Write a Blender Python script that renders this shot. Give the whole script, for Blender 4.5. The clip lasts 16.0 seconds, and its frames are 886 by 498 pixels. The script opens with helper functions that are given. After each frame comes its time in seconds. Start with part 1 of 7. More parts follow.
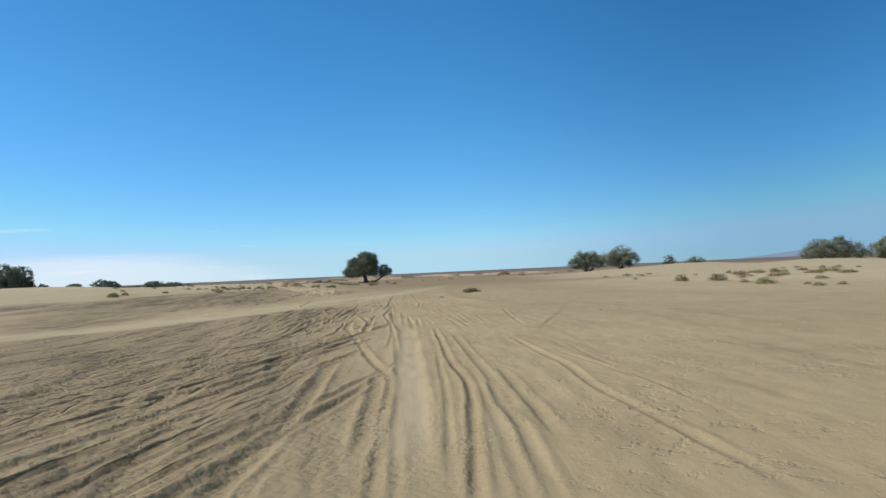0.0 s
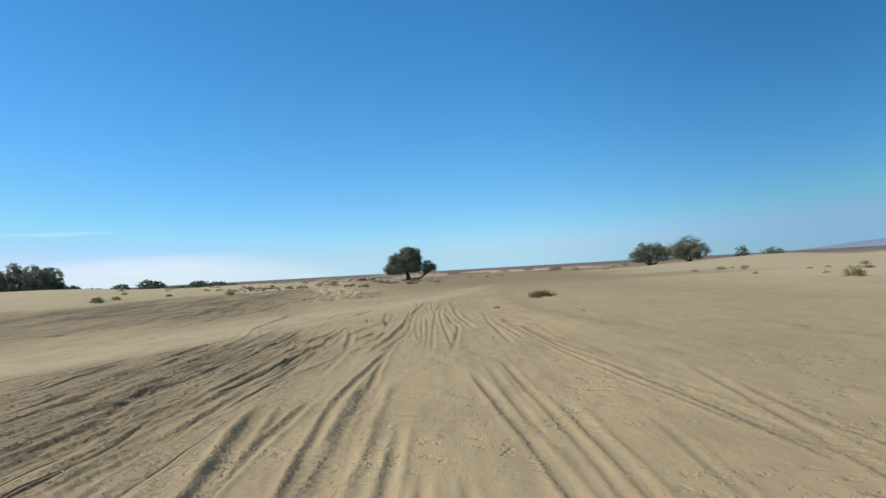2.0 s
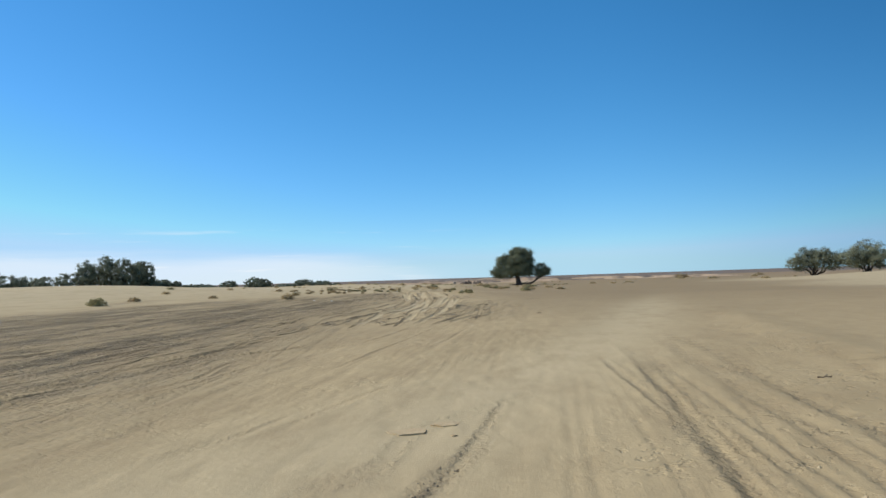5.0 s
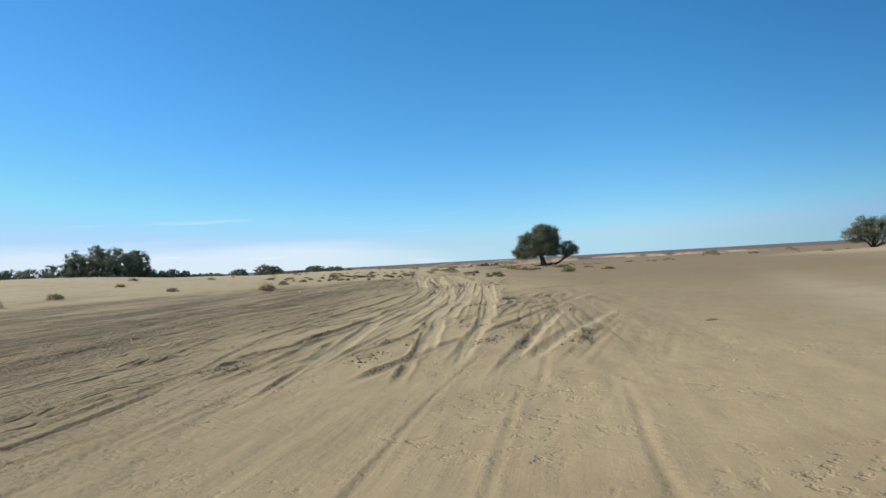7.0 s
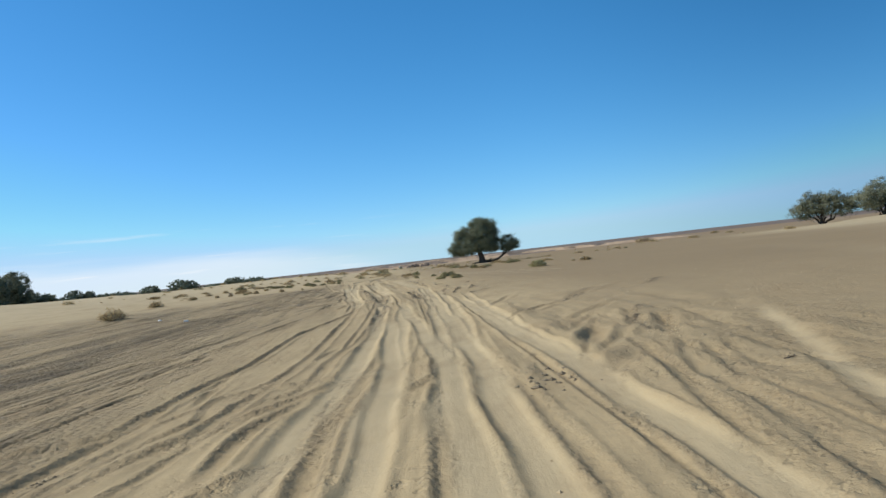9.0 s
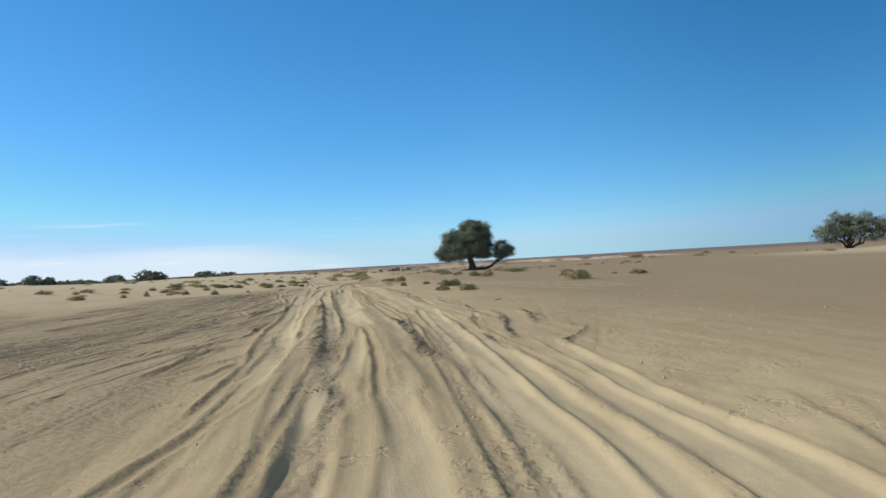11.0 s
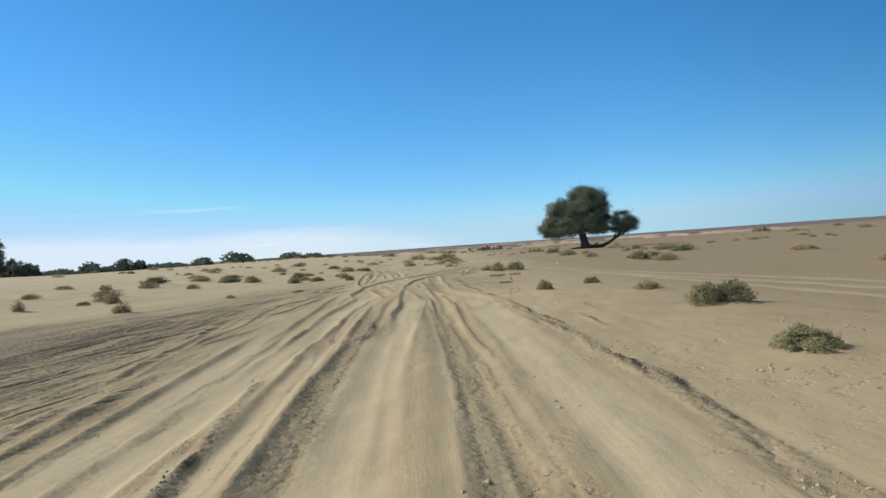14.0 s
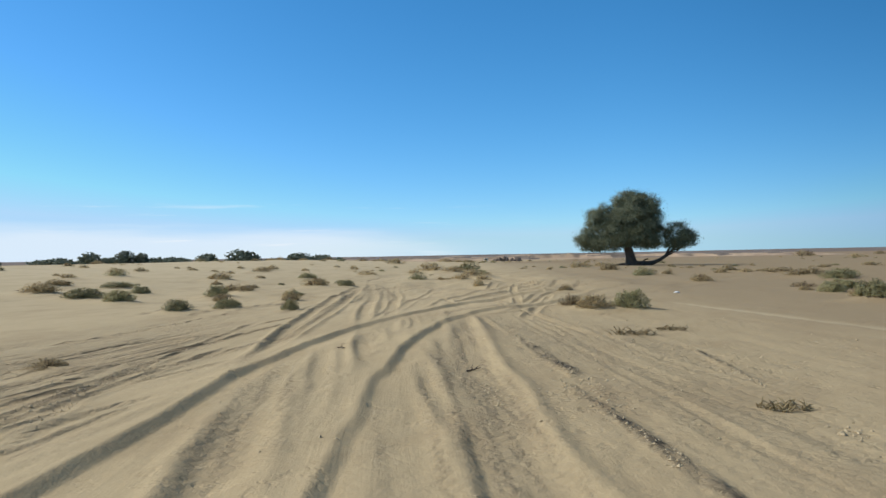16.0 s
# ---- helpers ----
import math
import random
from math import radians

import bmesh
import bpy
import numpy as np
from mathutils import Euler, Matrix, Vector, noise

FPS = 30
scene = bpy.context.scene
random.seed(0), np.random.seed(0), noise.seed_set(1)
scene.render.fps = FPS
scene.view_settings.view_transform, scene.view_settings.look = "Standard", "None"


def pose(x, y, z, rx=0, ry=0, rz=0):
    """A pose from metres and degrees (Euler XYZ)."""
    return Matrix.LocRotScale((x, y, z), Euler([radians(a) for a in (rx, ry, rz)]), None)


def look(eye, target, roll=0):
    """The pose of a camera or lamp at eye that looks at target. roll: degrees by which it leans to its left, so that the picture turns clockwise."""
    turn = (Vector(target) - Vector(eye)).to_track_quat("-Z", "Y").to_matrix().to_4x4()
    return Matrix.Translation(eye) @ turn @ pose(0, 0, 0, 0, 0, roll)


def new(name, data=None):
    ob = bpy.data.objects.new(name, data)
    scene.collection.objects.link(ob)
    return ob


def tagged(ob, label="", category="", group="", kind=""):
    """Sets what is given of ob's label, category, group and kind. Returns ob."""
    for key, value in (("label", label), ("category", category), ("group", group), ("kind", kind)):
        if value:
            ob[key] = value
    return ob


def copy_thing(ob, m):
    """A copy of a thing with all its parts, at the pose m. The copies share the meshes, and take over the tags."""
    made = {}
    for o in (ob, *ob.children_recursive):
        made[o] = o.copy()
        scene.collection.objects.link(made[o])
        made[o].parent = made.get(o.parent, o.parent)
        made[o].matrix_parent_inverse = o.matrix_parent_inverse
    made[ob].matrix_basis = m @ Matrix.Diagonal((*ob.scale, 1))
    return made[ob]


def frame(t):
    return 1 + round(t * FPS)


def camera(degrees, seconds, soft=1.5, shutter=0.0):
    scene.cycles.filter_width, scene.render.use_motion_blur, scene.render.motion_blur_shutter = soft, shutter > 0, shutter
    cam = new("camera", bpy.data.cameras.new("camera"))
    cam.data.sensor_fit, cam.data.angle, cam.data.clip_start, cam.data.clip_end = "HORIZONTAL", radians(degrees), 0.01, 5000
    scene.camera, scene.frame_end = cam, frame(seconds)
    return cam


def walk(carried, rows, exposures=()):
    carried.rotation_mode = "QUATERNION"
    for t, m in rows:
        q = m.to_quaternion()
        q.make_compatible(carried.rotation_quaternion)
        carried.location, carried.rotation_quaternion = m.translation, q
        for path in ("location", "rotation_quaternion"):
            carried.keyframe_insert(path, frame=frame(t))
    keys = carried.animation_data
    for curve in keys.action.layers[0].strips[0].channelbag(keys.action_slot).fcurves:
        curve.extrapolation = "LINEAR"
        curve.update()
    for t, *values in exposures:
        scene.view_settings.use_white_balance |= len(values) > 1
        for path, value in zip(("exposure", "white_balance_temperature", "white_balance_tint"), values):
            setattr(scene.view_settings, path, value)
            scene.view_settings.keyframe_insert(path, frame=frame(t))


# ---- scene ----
cam = camera(66.0, 16.0)
PATH = [
    (0, (0.484, -1.039, 1.541), (0.482, 0.96, 1.619), -2.5),
    (0.5, (0.509, 3.409, 1.552), (0.462, 5.407, 1.622), -2.2),
    (1, (0.503, 7.853, 1.558), (0.493, 9.852, 1.618), -1.1),
    (1.5, (0.396, 12.301, 1.561), (0.342, 14.298, 1.643), -0.8),
    (2, (0.086, 16.73, 1.581), (-0.054, 18.724, 1.655), -3.2),
    (2.5, (-0.295, 21.152, 1.591), (-0.458, 23.145, 1.645), -2.9),
    (3, (-0.779, 25.553, 1.616), (-0.973, 27.543, 1.685), 0.2),
    (3.5, (-1.427, 29.889, 1.635), (-1.74, 31.864, 1.691), -1.3),
    (4, (-2.293, 34.092, 1.628), (-2.674, 36.054, 1.697), -0.9),
    (4.5, (-3.273, 38.149, 1.625), (-3.707, 40.098, 1.74), -2.4),
    (5, (-4.346, 42.089, 1.615), (-4.792, 44.037, 1.713), -1.7),
    (7.5, (-10.073, 61.646, 1.516), (-10.563, 63.585, 1.561), -3.3),
    (8, (-11.279, 65.57, 1.505), (-11.688, 67.527, 1.551), -4.0),
    (8.5, (-12.504, 69.539, 1.489), (-12.933, 71.492, 1.537), -4.9),
    (9, (-13.574, 73.613, 1.475), (-13.849, 75.594, 1.513), -6.4),
    (11.5, (-17.911, 94.411, 1.403), (-18.153, 96.395, 1.473), -2.4),
    (12, (-18.677, 98.609, 1.435), (-19.021, 100.574, 1.577), -0.9),
    (12.5, (-19.549, 102.865, 1.521), (-19.939, 104.823, 1.647), -1.9),
    (13, (-20.647, 107.095, 1.554), (-21.077, 109.048, 1.607), -1.1),
    (13.5, (-21.766, 111.307, 1.576), (-22.127, 113.274, 1.621), -3.7),
    (14, (-22.961, 115.513, 1.57), (-23.434, 117.456, 1.574), -3.9),
    (14.5, (-24.179, 119.819, 1.563), (-24.681, 121.754, 1.602), -5.1),
    (15, (-25.459, 124.272, 1.561), (-25.882, 126.227, 1.56), -2.1),
    (15.5, (-26.736, 128.892, 1.569), (-27.174, 130.844, 1.554), -1.6),
    (16, (-28.019, 133.603, 1.584), (-28.53, 135.537, 1.614), -1.0),
]
walk(cam, [(t, look(eye, target, roll)) for t, eye, target, roll in PATH], exposures=[(0.0, 0.25), (16.0, 0.25)])

# ---- sky and sun ----
SUN_AZ, SUN_EL = -96.0, 37.0          # degrees: bearing clockwise from +y, height over the horizon
world = bpy.data.worlds.new("world")
scene.world = world
world.use_nodes = True
wn, wl = world.node_tree.nodes, world.node_tree.links
wn.clear()
w_out, w_bg = wn.new("ShaderNodeOutputWorld"), wn.new("ShaderNodeBackground")
sky = wn.new("ShaderNodeTexSky")
sky.sky_type, sky.sun_disc = "NISHITA", False
sky.sun_elevation, sky.sun_rotation = radians(SUN_EL), radians(SUN_AZ)
sky.altitude, sky.air_density, sky.dust_density, sky.ozone_density = 600.0, 1.0, 0.05, 3.0
w_bg.inputs["Strength"].default_value = 0.13


def wmath(op, a, b=None, c=None, clamp=False):
    n = wn.new("ShaderNodeMath")
    n.operation, n.use_clamp = op, clamp
    for i, v in enumerate((a, b, c)):
        if v is None:
            continue
        if isinstance(v, (int, float)):
            n.inputs[i].default_value = v
        else:
            wl.new(v, n.inputs[i])
    return n.outputs[0]


def wramp(v, lo, hi):
    n = wn.new("ShaderNodeMapRange")
    n.interpolation_type = "SMOOTHSTEP"
    wl.new(v, n.inputs["Value"])
    n.inputs["From Min"].default_value, n.inputs["From Max"].default_value = lo, hi
    return n.outputs["Result"]


# a low bank of thin white cloud over the western horizon, with loose wisps above it
w_co, w_sep = wn.new("ShaderNodeTexCoord"), wn.new("ShaderNodeSeparateXYZ")
wl.new(w_co.outputs["Generated"], w_sep.inputs[0])
w_map, w_noise = wn.new("ShaderNodeMapping"), wn.new("ShaderNodeTexNoise")
w_map.inputs["Scale"].default_value = (5.0, 5.0, 60.0)
wl.new(w_co.outputs["Generated"], w_map.inputs["Vector"])
wl.new(w_map.outputs[0], w_noise.inputs["Vector"])
w_noise.inputs["Scale"].default_value, w_noise.inputs["Detail"].default_value = 1.0, 5.0
w_bear = wramp(wmath("DIVIDE", w_sep.outputs[0], wmath("MAXIMUM", w_sep.outputs[1], 0.05)), -0.06, -0.50)
w_top = wmath("ADD", wmath("MULTIPLY", w_noise.outputs[0], 0.030), wmath("MULTIPLY", w_bear, 0.034))
w_top = wmath("SUBTRACT", w_top, 0.004)
w_over = wmath("SUBTRACT", w_top, w_sep.outputs[2])
w_bank = wmath("MULTIPLY", wramp(w_over, -0.014, 0.016), w_bear)
w_wisp_map, w_wisp = wn.new("ShaderNodeMapping"), wn.new("ShaderNodeTexNoise")
w_wisp_map.inputs["Scale"].default_value = (7.0, 7.0, 90.0)
w_wisp_map.inputs["Location"].default_value = (3.1, 1.7, 0.4)
wl.new(w_co.outputs["Generated"], w_wisp_map.inputs["Vector"])
wl.new(w_wisp_map.outputs[0], w_wisp.inputs["Vector"])
w_wisp.inputs["Scale"].default_value, w_wisp.inputs["Detail"].default_value = 1.0, 6.0
w_loose = wmath("MULTIPLY", wramp(w_wisp.outputs[0], 0.60, 0.78), wramp(w_sep.outputs[2], 0.11, 0.045))
w_loose = wmath("MULTIPLY", w_loose, w_bear)
w_fac = wmath("ADD", wmath("MULTIPLY", w_bank, 0.66), wmath("MULTIPLY", w_loose, 0.55), clamp=True)
w_mix = wn.new("ShaderNodeMix")
w_mix.data_type = "RGBA"
wl.new(w_fac, w_mix.inputs[0])
# the deep, saturated blue that the sky has here
w_rgb, w_deep = wn.new("ShaderNodeSeparateColor"), wn.new("ShaderNodeCombineColor")
wl.new(sky.outputs[0], w_rgb.inputs[0])
w_red, w_green, w_blue = (wmath("MULTIPLY", wmath("POWER", w_rgb.outputs[k], power), gain) for k, (power, gain) in enumerate(((1.45, 0.242), (1.0, 0.742), (1.0, 0.977))))
w_green = wmath("MINIMUM", w_green, 4.5)
wl.new(wmath("MINIMUM", w_red, wmath("MULTIPLY", w_green, 0.63)), w_deep.inputs[0])
wl.new(w_green, w_deep.inputs[1])
wl.new(wmath("MINIMUM", wmath("MAXIMUM", w_blue, wmath("MULTIPLY", w_green, 1.22)), 6.23), w_deep.inputs[2])
w_high = wn.new("ShaderNodeMix")
w_high.data_type = "RGBA"
wl.new(wramp(w_sep.outputs[2], 0.42, 0.68), w_high.inputs[0])
wl.new(w_deep.outputs[0], w_high.inputs[6])
# unseen pale veil overhead, added so the fill in the shade is less blue
w_fill_veil = wn.new("ShaderNodeMix")
w_fill_veil.data_type = "RGBA"
w_fill_veil.inputs[0].default_value = 0.55
wl.new(sky.outputs[0], w_fill_veil.inputs[6])
w_fill_veil.inputs[7].default_value = (2.5, 2.5, 2.5, 1.0)
wl.new(w_fill_veil.outputs[2], w_high.inputs[7])
wl.new(w_high.outputs[2], w_mix.inputs[6])
w_mix.inputs[7].default_value = (5.4, 5.85, 6.3, 1.0)
# the sky is deeper away from the sun, with windscreen dimming put in
w_dim = wn.new("ShaderNodeMix")
w_dim.data_type, w_dim.blend_type = "RGBA", "MULTIPLY"
wl.new(wramp(w_sep.outputs[0], -0.04, 0.48), w_dim.inputs[0])
wl.new(w_mix.outputs[2], w_dim.inputs[6])
w_dim.inputs[7].default_value = (0.56, 0.65, 0.68, 1.0)
wl.new(w_dim.outputs[2], w_bg.inputs["Color"])
wl.new(w_bg.outputs[0], w_out.inputs["Surface"])

sun_data = bpy.data.lights.new("sun", "SUN")
sun_data.energy, sun_data.angle, sun_data.color = 3.25, radians(0.55), (1.0, 0.94, 0.85)
sun = new("sun", sun_data)
a, e = radians(SUN_AZ), radians(SUN_EL)
sun.matrix_world = look((math.sin(a) * math.cos(e) * 200, math.cos(a) * math.cos(e) * 200, math.sin(e) * 200), (0, 0, 0))


# ---- materials ----
def material(name, build):
    m = bpy.data.materials.new(name)
    m.use_nodes = True
    nt = m.node_tree
    build(nt.nodes, nt.links, nt.nodes["Principled BSDF"])
    return m


def noise_node(n, l, scale, detail=4.0, rough=0.55, vector=None):
    t = n.new("ShaderNodeTexNoise")
    t.inputs["Scale"].default_value, t.inputs["Detail"].default_value, t.inputs["Roughness"].default_value = scale, detail, rough
    if vector:
        l.new(vector, t.inputs["Vector"])
    return t.outputs[0]


def ramp_node(n, l, v, lo, hi, a=0.0, b=1.0):
    t = n.new("ShaderNodeMapRange")
    t.inputs["From Min"].default_value, t.inputs["From Max"].default_value = lo, hi
    t.inputs["To Min"].default_value, t.inputs["To Max"].default_value = a, b
    l.new(v, t.inputs["Value"])
    return t.outputs["Result"]


def mix_node(n, l, fac, a, b):
    t = n.new("ShaderNodeMix")
    t.data_type = "RGBA"
    for slot, v in ((0, fac), (6, a), (7, b)):
        if isinstance(v, tuple):
            t.inputs[slot].default_value = (*v, 1.0)
        elif isinstance(v, (int, float)):
            t.inputs[slot].default_value = v
        else:
            l.new(v, t.inputs[slot])
    return t.outputs[2]


def math_node(n, l, op, a, b):
    t = n.new("ShaderNodeMath")
    t.operation = op
    for i, v in enumerate((a, b)):
        if isinstance(v, (int, float)):
            t.inputs[i].default_value = v
        else:
            l.new(v, t.inputs[i])
    return t.outputs[0]


def plain(name, low, high, scale, rough=0.8, metal=0.0, bump=0.0, per_object=0.0):
    """A surface between two colours, mottled at two scales."""
    def build(n, l, p):
        co = n.new("ShaderNodeTexCoord").outputs["Object"]
        f = math_node(n, l, "MULTIPLY", math_node(n, l, "ADD", noise_node(n, l, scale, vector=co), noise_node(n, l, scale * 7, vector=co)), 0.5)
        f = ramp_node(n, l, f, 0.3, 0.7)
        if per_object:
            info = n.new("ShaderNodeObjectInfo")
            f = math_node(n, l, "ADD", f, math_node(n, l, "MULTIPLY", math_node(n, l, "SUBTRACT", info.outputs["Random"], 0.5), per_object))
        l.new(mix_node(n, l, f, low, high), p.inputs["Base Color"])
        p.inputs["Roughness"].default_value, p.inputs["Metallic"].default_value = rough, metal
        if bump:
            b = n.new("ShaderNodeBump")
            b.inputs["Strength"].default_value, b.inputs["Distance"].default_value = 0.8, bump
            l.new(noise_node(n, l, scale * 3, 6.0, vector=co), b.inputs["Height"])
            l.new(b.outputs[0], p.inputs["Normal"])
    return material(name, build)


def leafy(name, low, high, per_object=0.5):
    """Leaves: colour varies from leaf to leaf and from plant to plant."""
    def build(n, l, p):
        geo, info = n.new("ShaderNodeNewGeometry"), n.new("ShaderNodeObjectInfo")
        co = n.new("ShaderNodeTexCoord").outputs["Object"]
        f = math_node(n, l, "ADD", math_node(n, l, "MULTIPLY", geo.outputs["Random Per Island"], 0.3), math_node(n, l, "MULTIPLY", noise_node(n, l, 0.9, 3.0, vector=co), 0.8))
        f = math_node(n, l, "ADD", f, math_node(n, l, "MULTIPLY", math_node(n, l, "SUBTRACT", info.outputs["Random"], 0.5), per_object))
        l.new(mix_node(n, l, f, low, high), p.inputs["Base Color"])
        p.inputs["Roughness"].default_value = 0.65
        p.inputs["Specular IOR Level"].default_value = 0.25
        through_light, blend = n.new("ShaderNodeBsdfTranslucent"), n.new("ShaderNodeMixShader")
        l.new(mix_node(n, l, f, low, high), through_light.inputs["Color"])
        blend.inputs[0].default_value = 0.4
        l.new(p.outputs[0], blend.inputs[1])
        l.new(through_light.outputs[0], blend.inputs[2])
        l.new(blend.outputs[0], n["Material Output"].inputs["Surface"])
    return material(name, build)


def build_sand(n, l, p):
    co = n.new("ShaderNodeTexCoord").outputs["Object"]
    churn_shade, pale = n.new("ShaderNodeAttribute"), n.new("ShaderNodeAttribute")
    churn_shade.attribute_name, pale.attribute_name = "churn_shade", "pale"
    stretch = n.new("ShaderNodeMapping")
    stretch.inputs["Scale"].default_value = (1.0, 0.42, 1.0)
    stretch.inputs["Rotation"].default_value = (0, 0, radians(-14))
    l.new(co, stretch.inputs["Vector"])
    broad = noise_node(n, l, 0.16, 5.0, 0.6, stretch.outputs[0])
    streak = noise_node(n, l, 2.2, 5.0, 0.65, stretch.outputs[0])
    grain = noise_node(n, l, 9.0, 6.0, 0.7, co)
    fine = noise_node(n, l, 70.0, 3.0, 0.6, co)
    tone = ramp_node(n, l, math_node(n, l, "ADD", math_node(n, l, "MULTIPLY", broad, 0.6), math_node(n, l, "MULTIPLY", streak, 0.4)), 0.32, 0.68)
    sand = mix_node(n, l, tone, (0.358, 0.280, 0.162), (0.490, 0.387, 0.227))
    # fine lines drawn out along the wheel tracks
    lane, lane_west, west = (n.new("ShaderNodeAttribute") for _ in range(3))
    where = n.new("ShaderNodeSeparateXYZ")
    lane.attribute_name, lane_west.attribute_name, west.attribute_name = "lane", "lane_west", "west"
    l.new(co, where.inputs[0])

    def drawn_out(across, length, wander, detail, seed):
        """Noise drawn out along the wheels' way, in the middle and in the field to the west."""
        both = []
        for source in (lane, lane_west):
            c = n.new("ShaderNodeCombineXYZ")
            bent = math_node(n, l, "ADD", source.outputs["Fac"], math_node(n, l, "MULTIPLY", noise_node(n, l, 0.4, 1.0, 0.5, co), wander))
            l.new(math_node(n, l, "MULTIPLY", bent, across), c.inputs[0])
            l.new(math_node(n, l, "MULTIPLY", where.outputs[1], length), c.inputs[1])
            c.inputs[2].default_value = seed
            both.append(noise_node(n, l, 1.0, detail, 0.6, c.outputs[0]))
        m = n.new("ShaderNodeMix")
        l.new(west.outputs["Fac"], m.inputs[0])
        l.new(both[0], m.inputs[2])
        l.new(both[1], m.inputs[3])
        return m.outputs[0]
    tread = drawn_out(6.0, 0.22, 0.3, 4.0, 0.0)
    drift = n.new("ShaderNodeAttribute")
    drift.attribute_name = "drift"
    bare = ramp_node(n, l, drift.outputs["Fac"], 0.1, 0.7, 1.0, 0.35)

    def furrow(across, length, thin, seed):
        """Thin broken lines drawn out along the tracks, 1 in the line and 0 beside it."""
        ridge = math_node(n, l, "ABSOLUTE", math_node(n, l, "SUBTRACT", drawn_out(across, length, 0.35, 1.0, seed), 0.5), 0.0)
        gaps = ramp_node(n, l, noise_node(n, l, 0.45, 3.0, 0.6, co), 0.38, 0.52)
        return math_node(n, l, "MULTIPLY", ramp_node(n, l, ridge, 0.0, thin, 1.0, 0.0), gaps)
    offset = n.new("ShaderNodeAttribute")
    offset.attribute_name = "offset"
    side = ramp_node(n, l, math_node(n, l, "ABSOLUTE", offset.outputs["Fac"], 0.0), 1.6, 5.5, 1.0, 0.2)
    side = math_node(n, l, "MULTIPLY", side, ramp_node(n, l, noise_node(n, l, 0.35, 3.0, 0.6, stretch.outputs[0]), 0.35, 0.65, 0.35, 1.0))
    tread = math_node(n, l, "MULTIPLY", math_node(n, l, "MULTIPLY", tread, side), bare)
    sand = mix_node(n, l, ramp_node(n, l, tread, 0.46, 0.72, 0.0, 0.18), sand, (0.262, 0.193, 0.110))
    # browner sand on the plain east of the track, windscreen darkening added in
    plain_east = math_node(n, l, "MULTIPLY", ramp_node(n, l, math_node(n, l, "ADD", offset.outputs["Fac"], math_node(n, l, "MULTIPLY", broad, 4.0)), 5.5, 10.5), ramp_node(n, l, where.outputs[1], 60.0, 110.0, 0.15, 0.8))
    sand = mix_node(n, l, plain_east, sand, (0.258, 0.197, 0.118))
    sand = mix_node(n, l, pale.outputs["Fac"], sand, (0.558, 0.471, 0.303))
    # turned soil; painted shade of ruts and creases comes in with it
    soil_shade = math_node(n, l, "MULTIPLY", churn_shade.outputs["Fac"], ramp_node(n, l, math_node(n, l, "ADD", math_node(n, l, "MULTIPLY", streak, 0.6), math_node(n, l, "MULTIPLY", grain, 0.4)), 0.38, 0.58, 0.30, 0.95))
    sand = mix_node(n, l, soil_shade, sand, (0.114, 0.096, 0.070))
    # dark furrow lines, rut shade painted into the colour and sunk in the bump
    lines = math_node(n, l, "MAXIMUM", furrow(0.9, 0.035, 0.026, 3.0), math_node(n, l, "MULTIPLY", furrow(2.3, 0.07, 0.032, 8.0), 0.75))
    lines = math_node(n, l, "MULTIPLY", math_node(n, l, "MULTIPLY", lines, bare), math_node(n, l, "MULTIPLY", west.outputs["Fac"], ramp_node(n, l, churn_shade.outputs["Fac"], 0.10, 0.38, 0.0, 1.0)))
    light = math_node(n, l, "MULTIPLY", math_node(n, l, "MULTIPLY", furrow(1.5, 0.05, 0.05, 5.0), bare), math_node(n, l, "MULTIPLY", west.outputs["Fac"], ramp_node(n, l, churn_shade.outputs["Fac"], 0.12, 0.40, 0.0, 0.5)))
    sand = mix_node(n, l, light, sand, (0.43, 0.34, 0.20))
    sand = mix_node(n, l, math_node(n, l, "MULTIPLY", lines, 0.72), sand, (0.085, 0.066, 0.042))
    sand = mix_node(n, l, ramp_node(n, l, churn_shade.outputs["Fac"], 0.80, 0.98, 0.0, 0.8), sand, (0.068, 0.058, 0.044))
    blotch = ramp_node(n, l, noise_node(n, l, 0.9, 6.0, 0.7, stretch.outputs[0]), 0.48, 0.68, 0.0, 0.4)
    sand = mix_node(n, l, blotch, sand, (0.292, 0.218, 0.126))
    speck = ramp_node(n, l, fine, 0.62, 0.74, 0.0, 0.35)
    sand = mix_node(n, l, speck, sand, (0.25, 0.18, 0.11))
    # dark stony plain in the distance
    r = n.new("ShaderNodeVectorMath")
    r.operation = "LENGTH"
    l.new(co, r.inputs[0])
    patch = noise_node(n, l, 0.006, 6.0, 0.6, co)
    far = ramp_node(n, l, math_node(n, l, "ADD", r.outputs["Value"], math_node(n, l, "MULTIPLY", patch, 700.0)), 1550.0, 1900.0)
    gravel = mix_node(n, l, noise_node(n, l, 0.02, 6.0, 0.6, co), (0.12, 0.108, 0.10), (0.20, 0.175, 0.155))
    sand = mix_node(n, l, far, sand, gravel)
    mid = ramp_node(n, l, math_node(n, l, "ADD", r.outputs["Value"], math_node(n, l, "MULTIPLY", patch, 260.0)), 420.0, 700.0, 0.0, 0.55)
    pebbly = math_node(n, l, "MULTIPLY", mid, ramp_node(n, l, noise_node(n, l, 0.05, 6.0, 0.7, co), 0.42, 0.60))
    sand = mix_node(n, l, pebbly, sand, (0.27, 0.185, 0.125))
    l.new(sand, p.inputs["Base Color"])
    p.inputs["Roughness"].default_value = 0.95
    p.inputs["Specular IOR Level"].default_value = 0.1
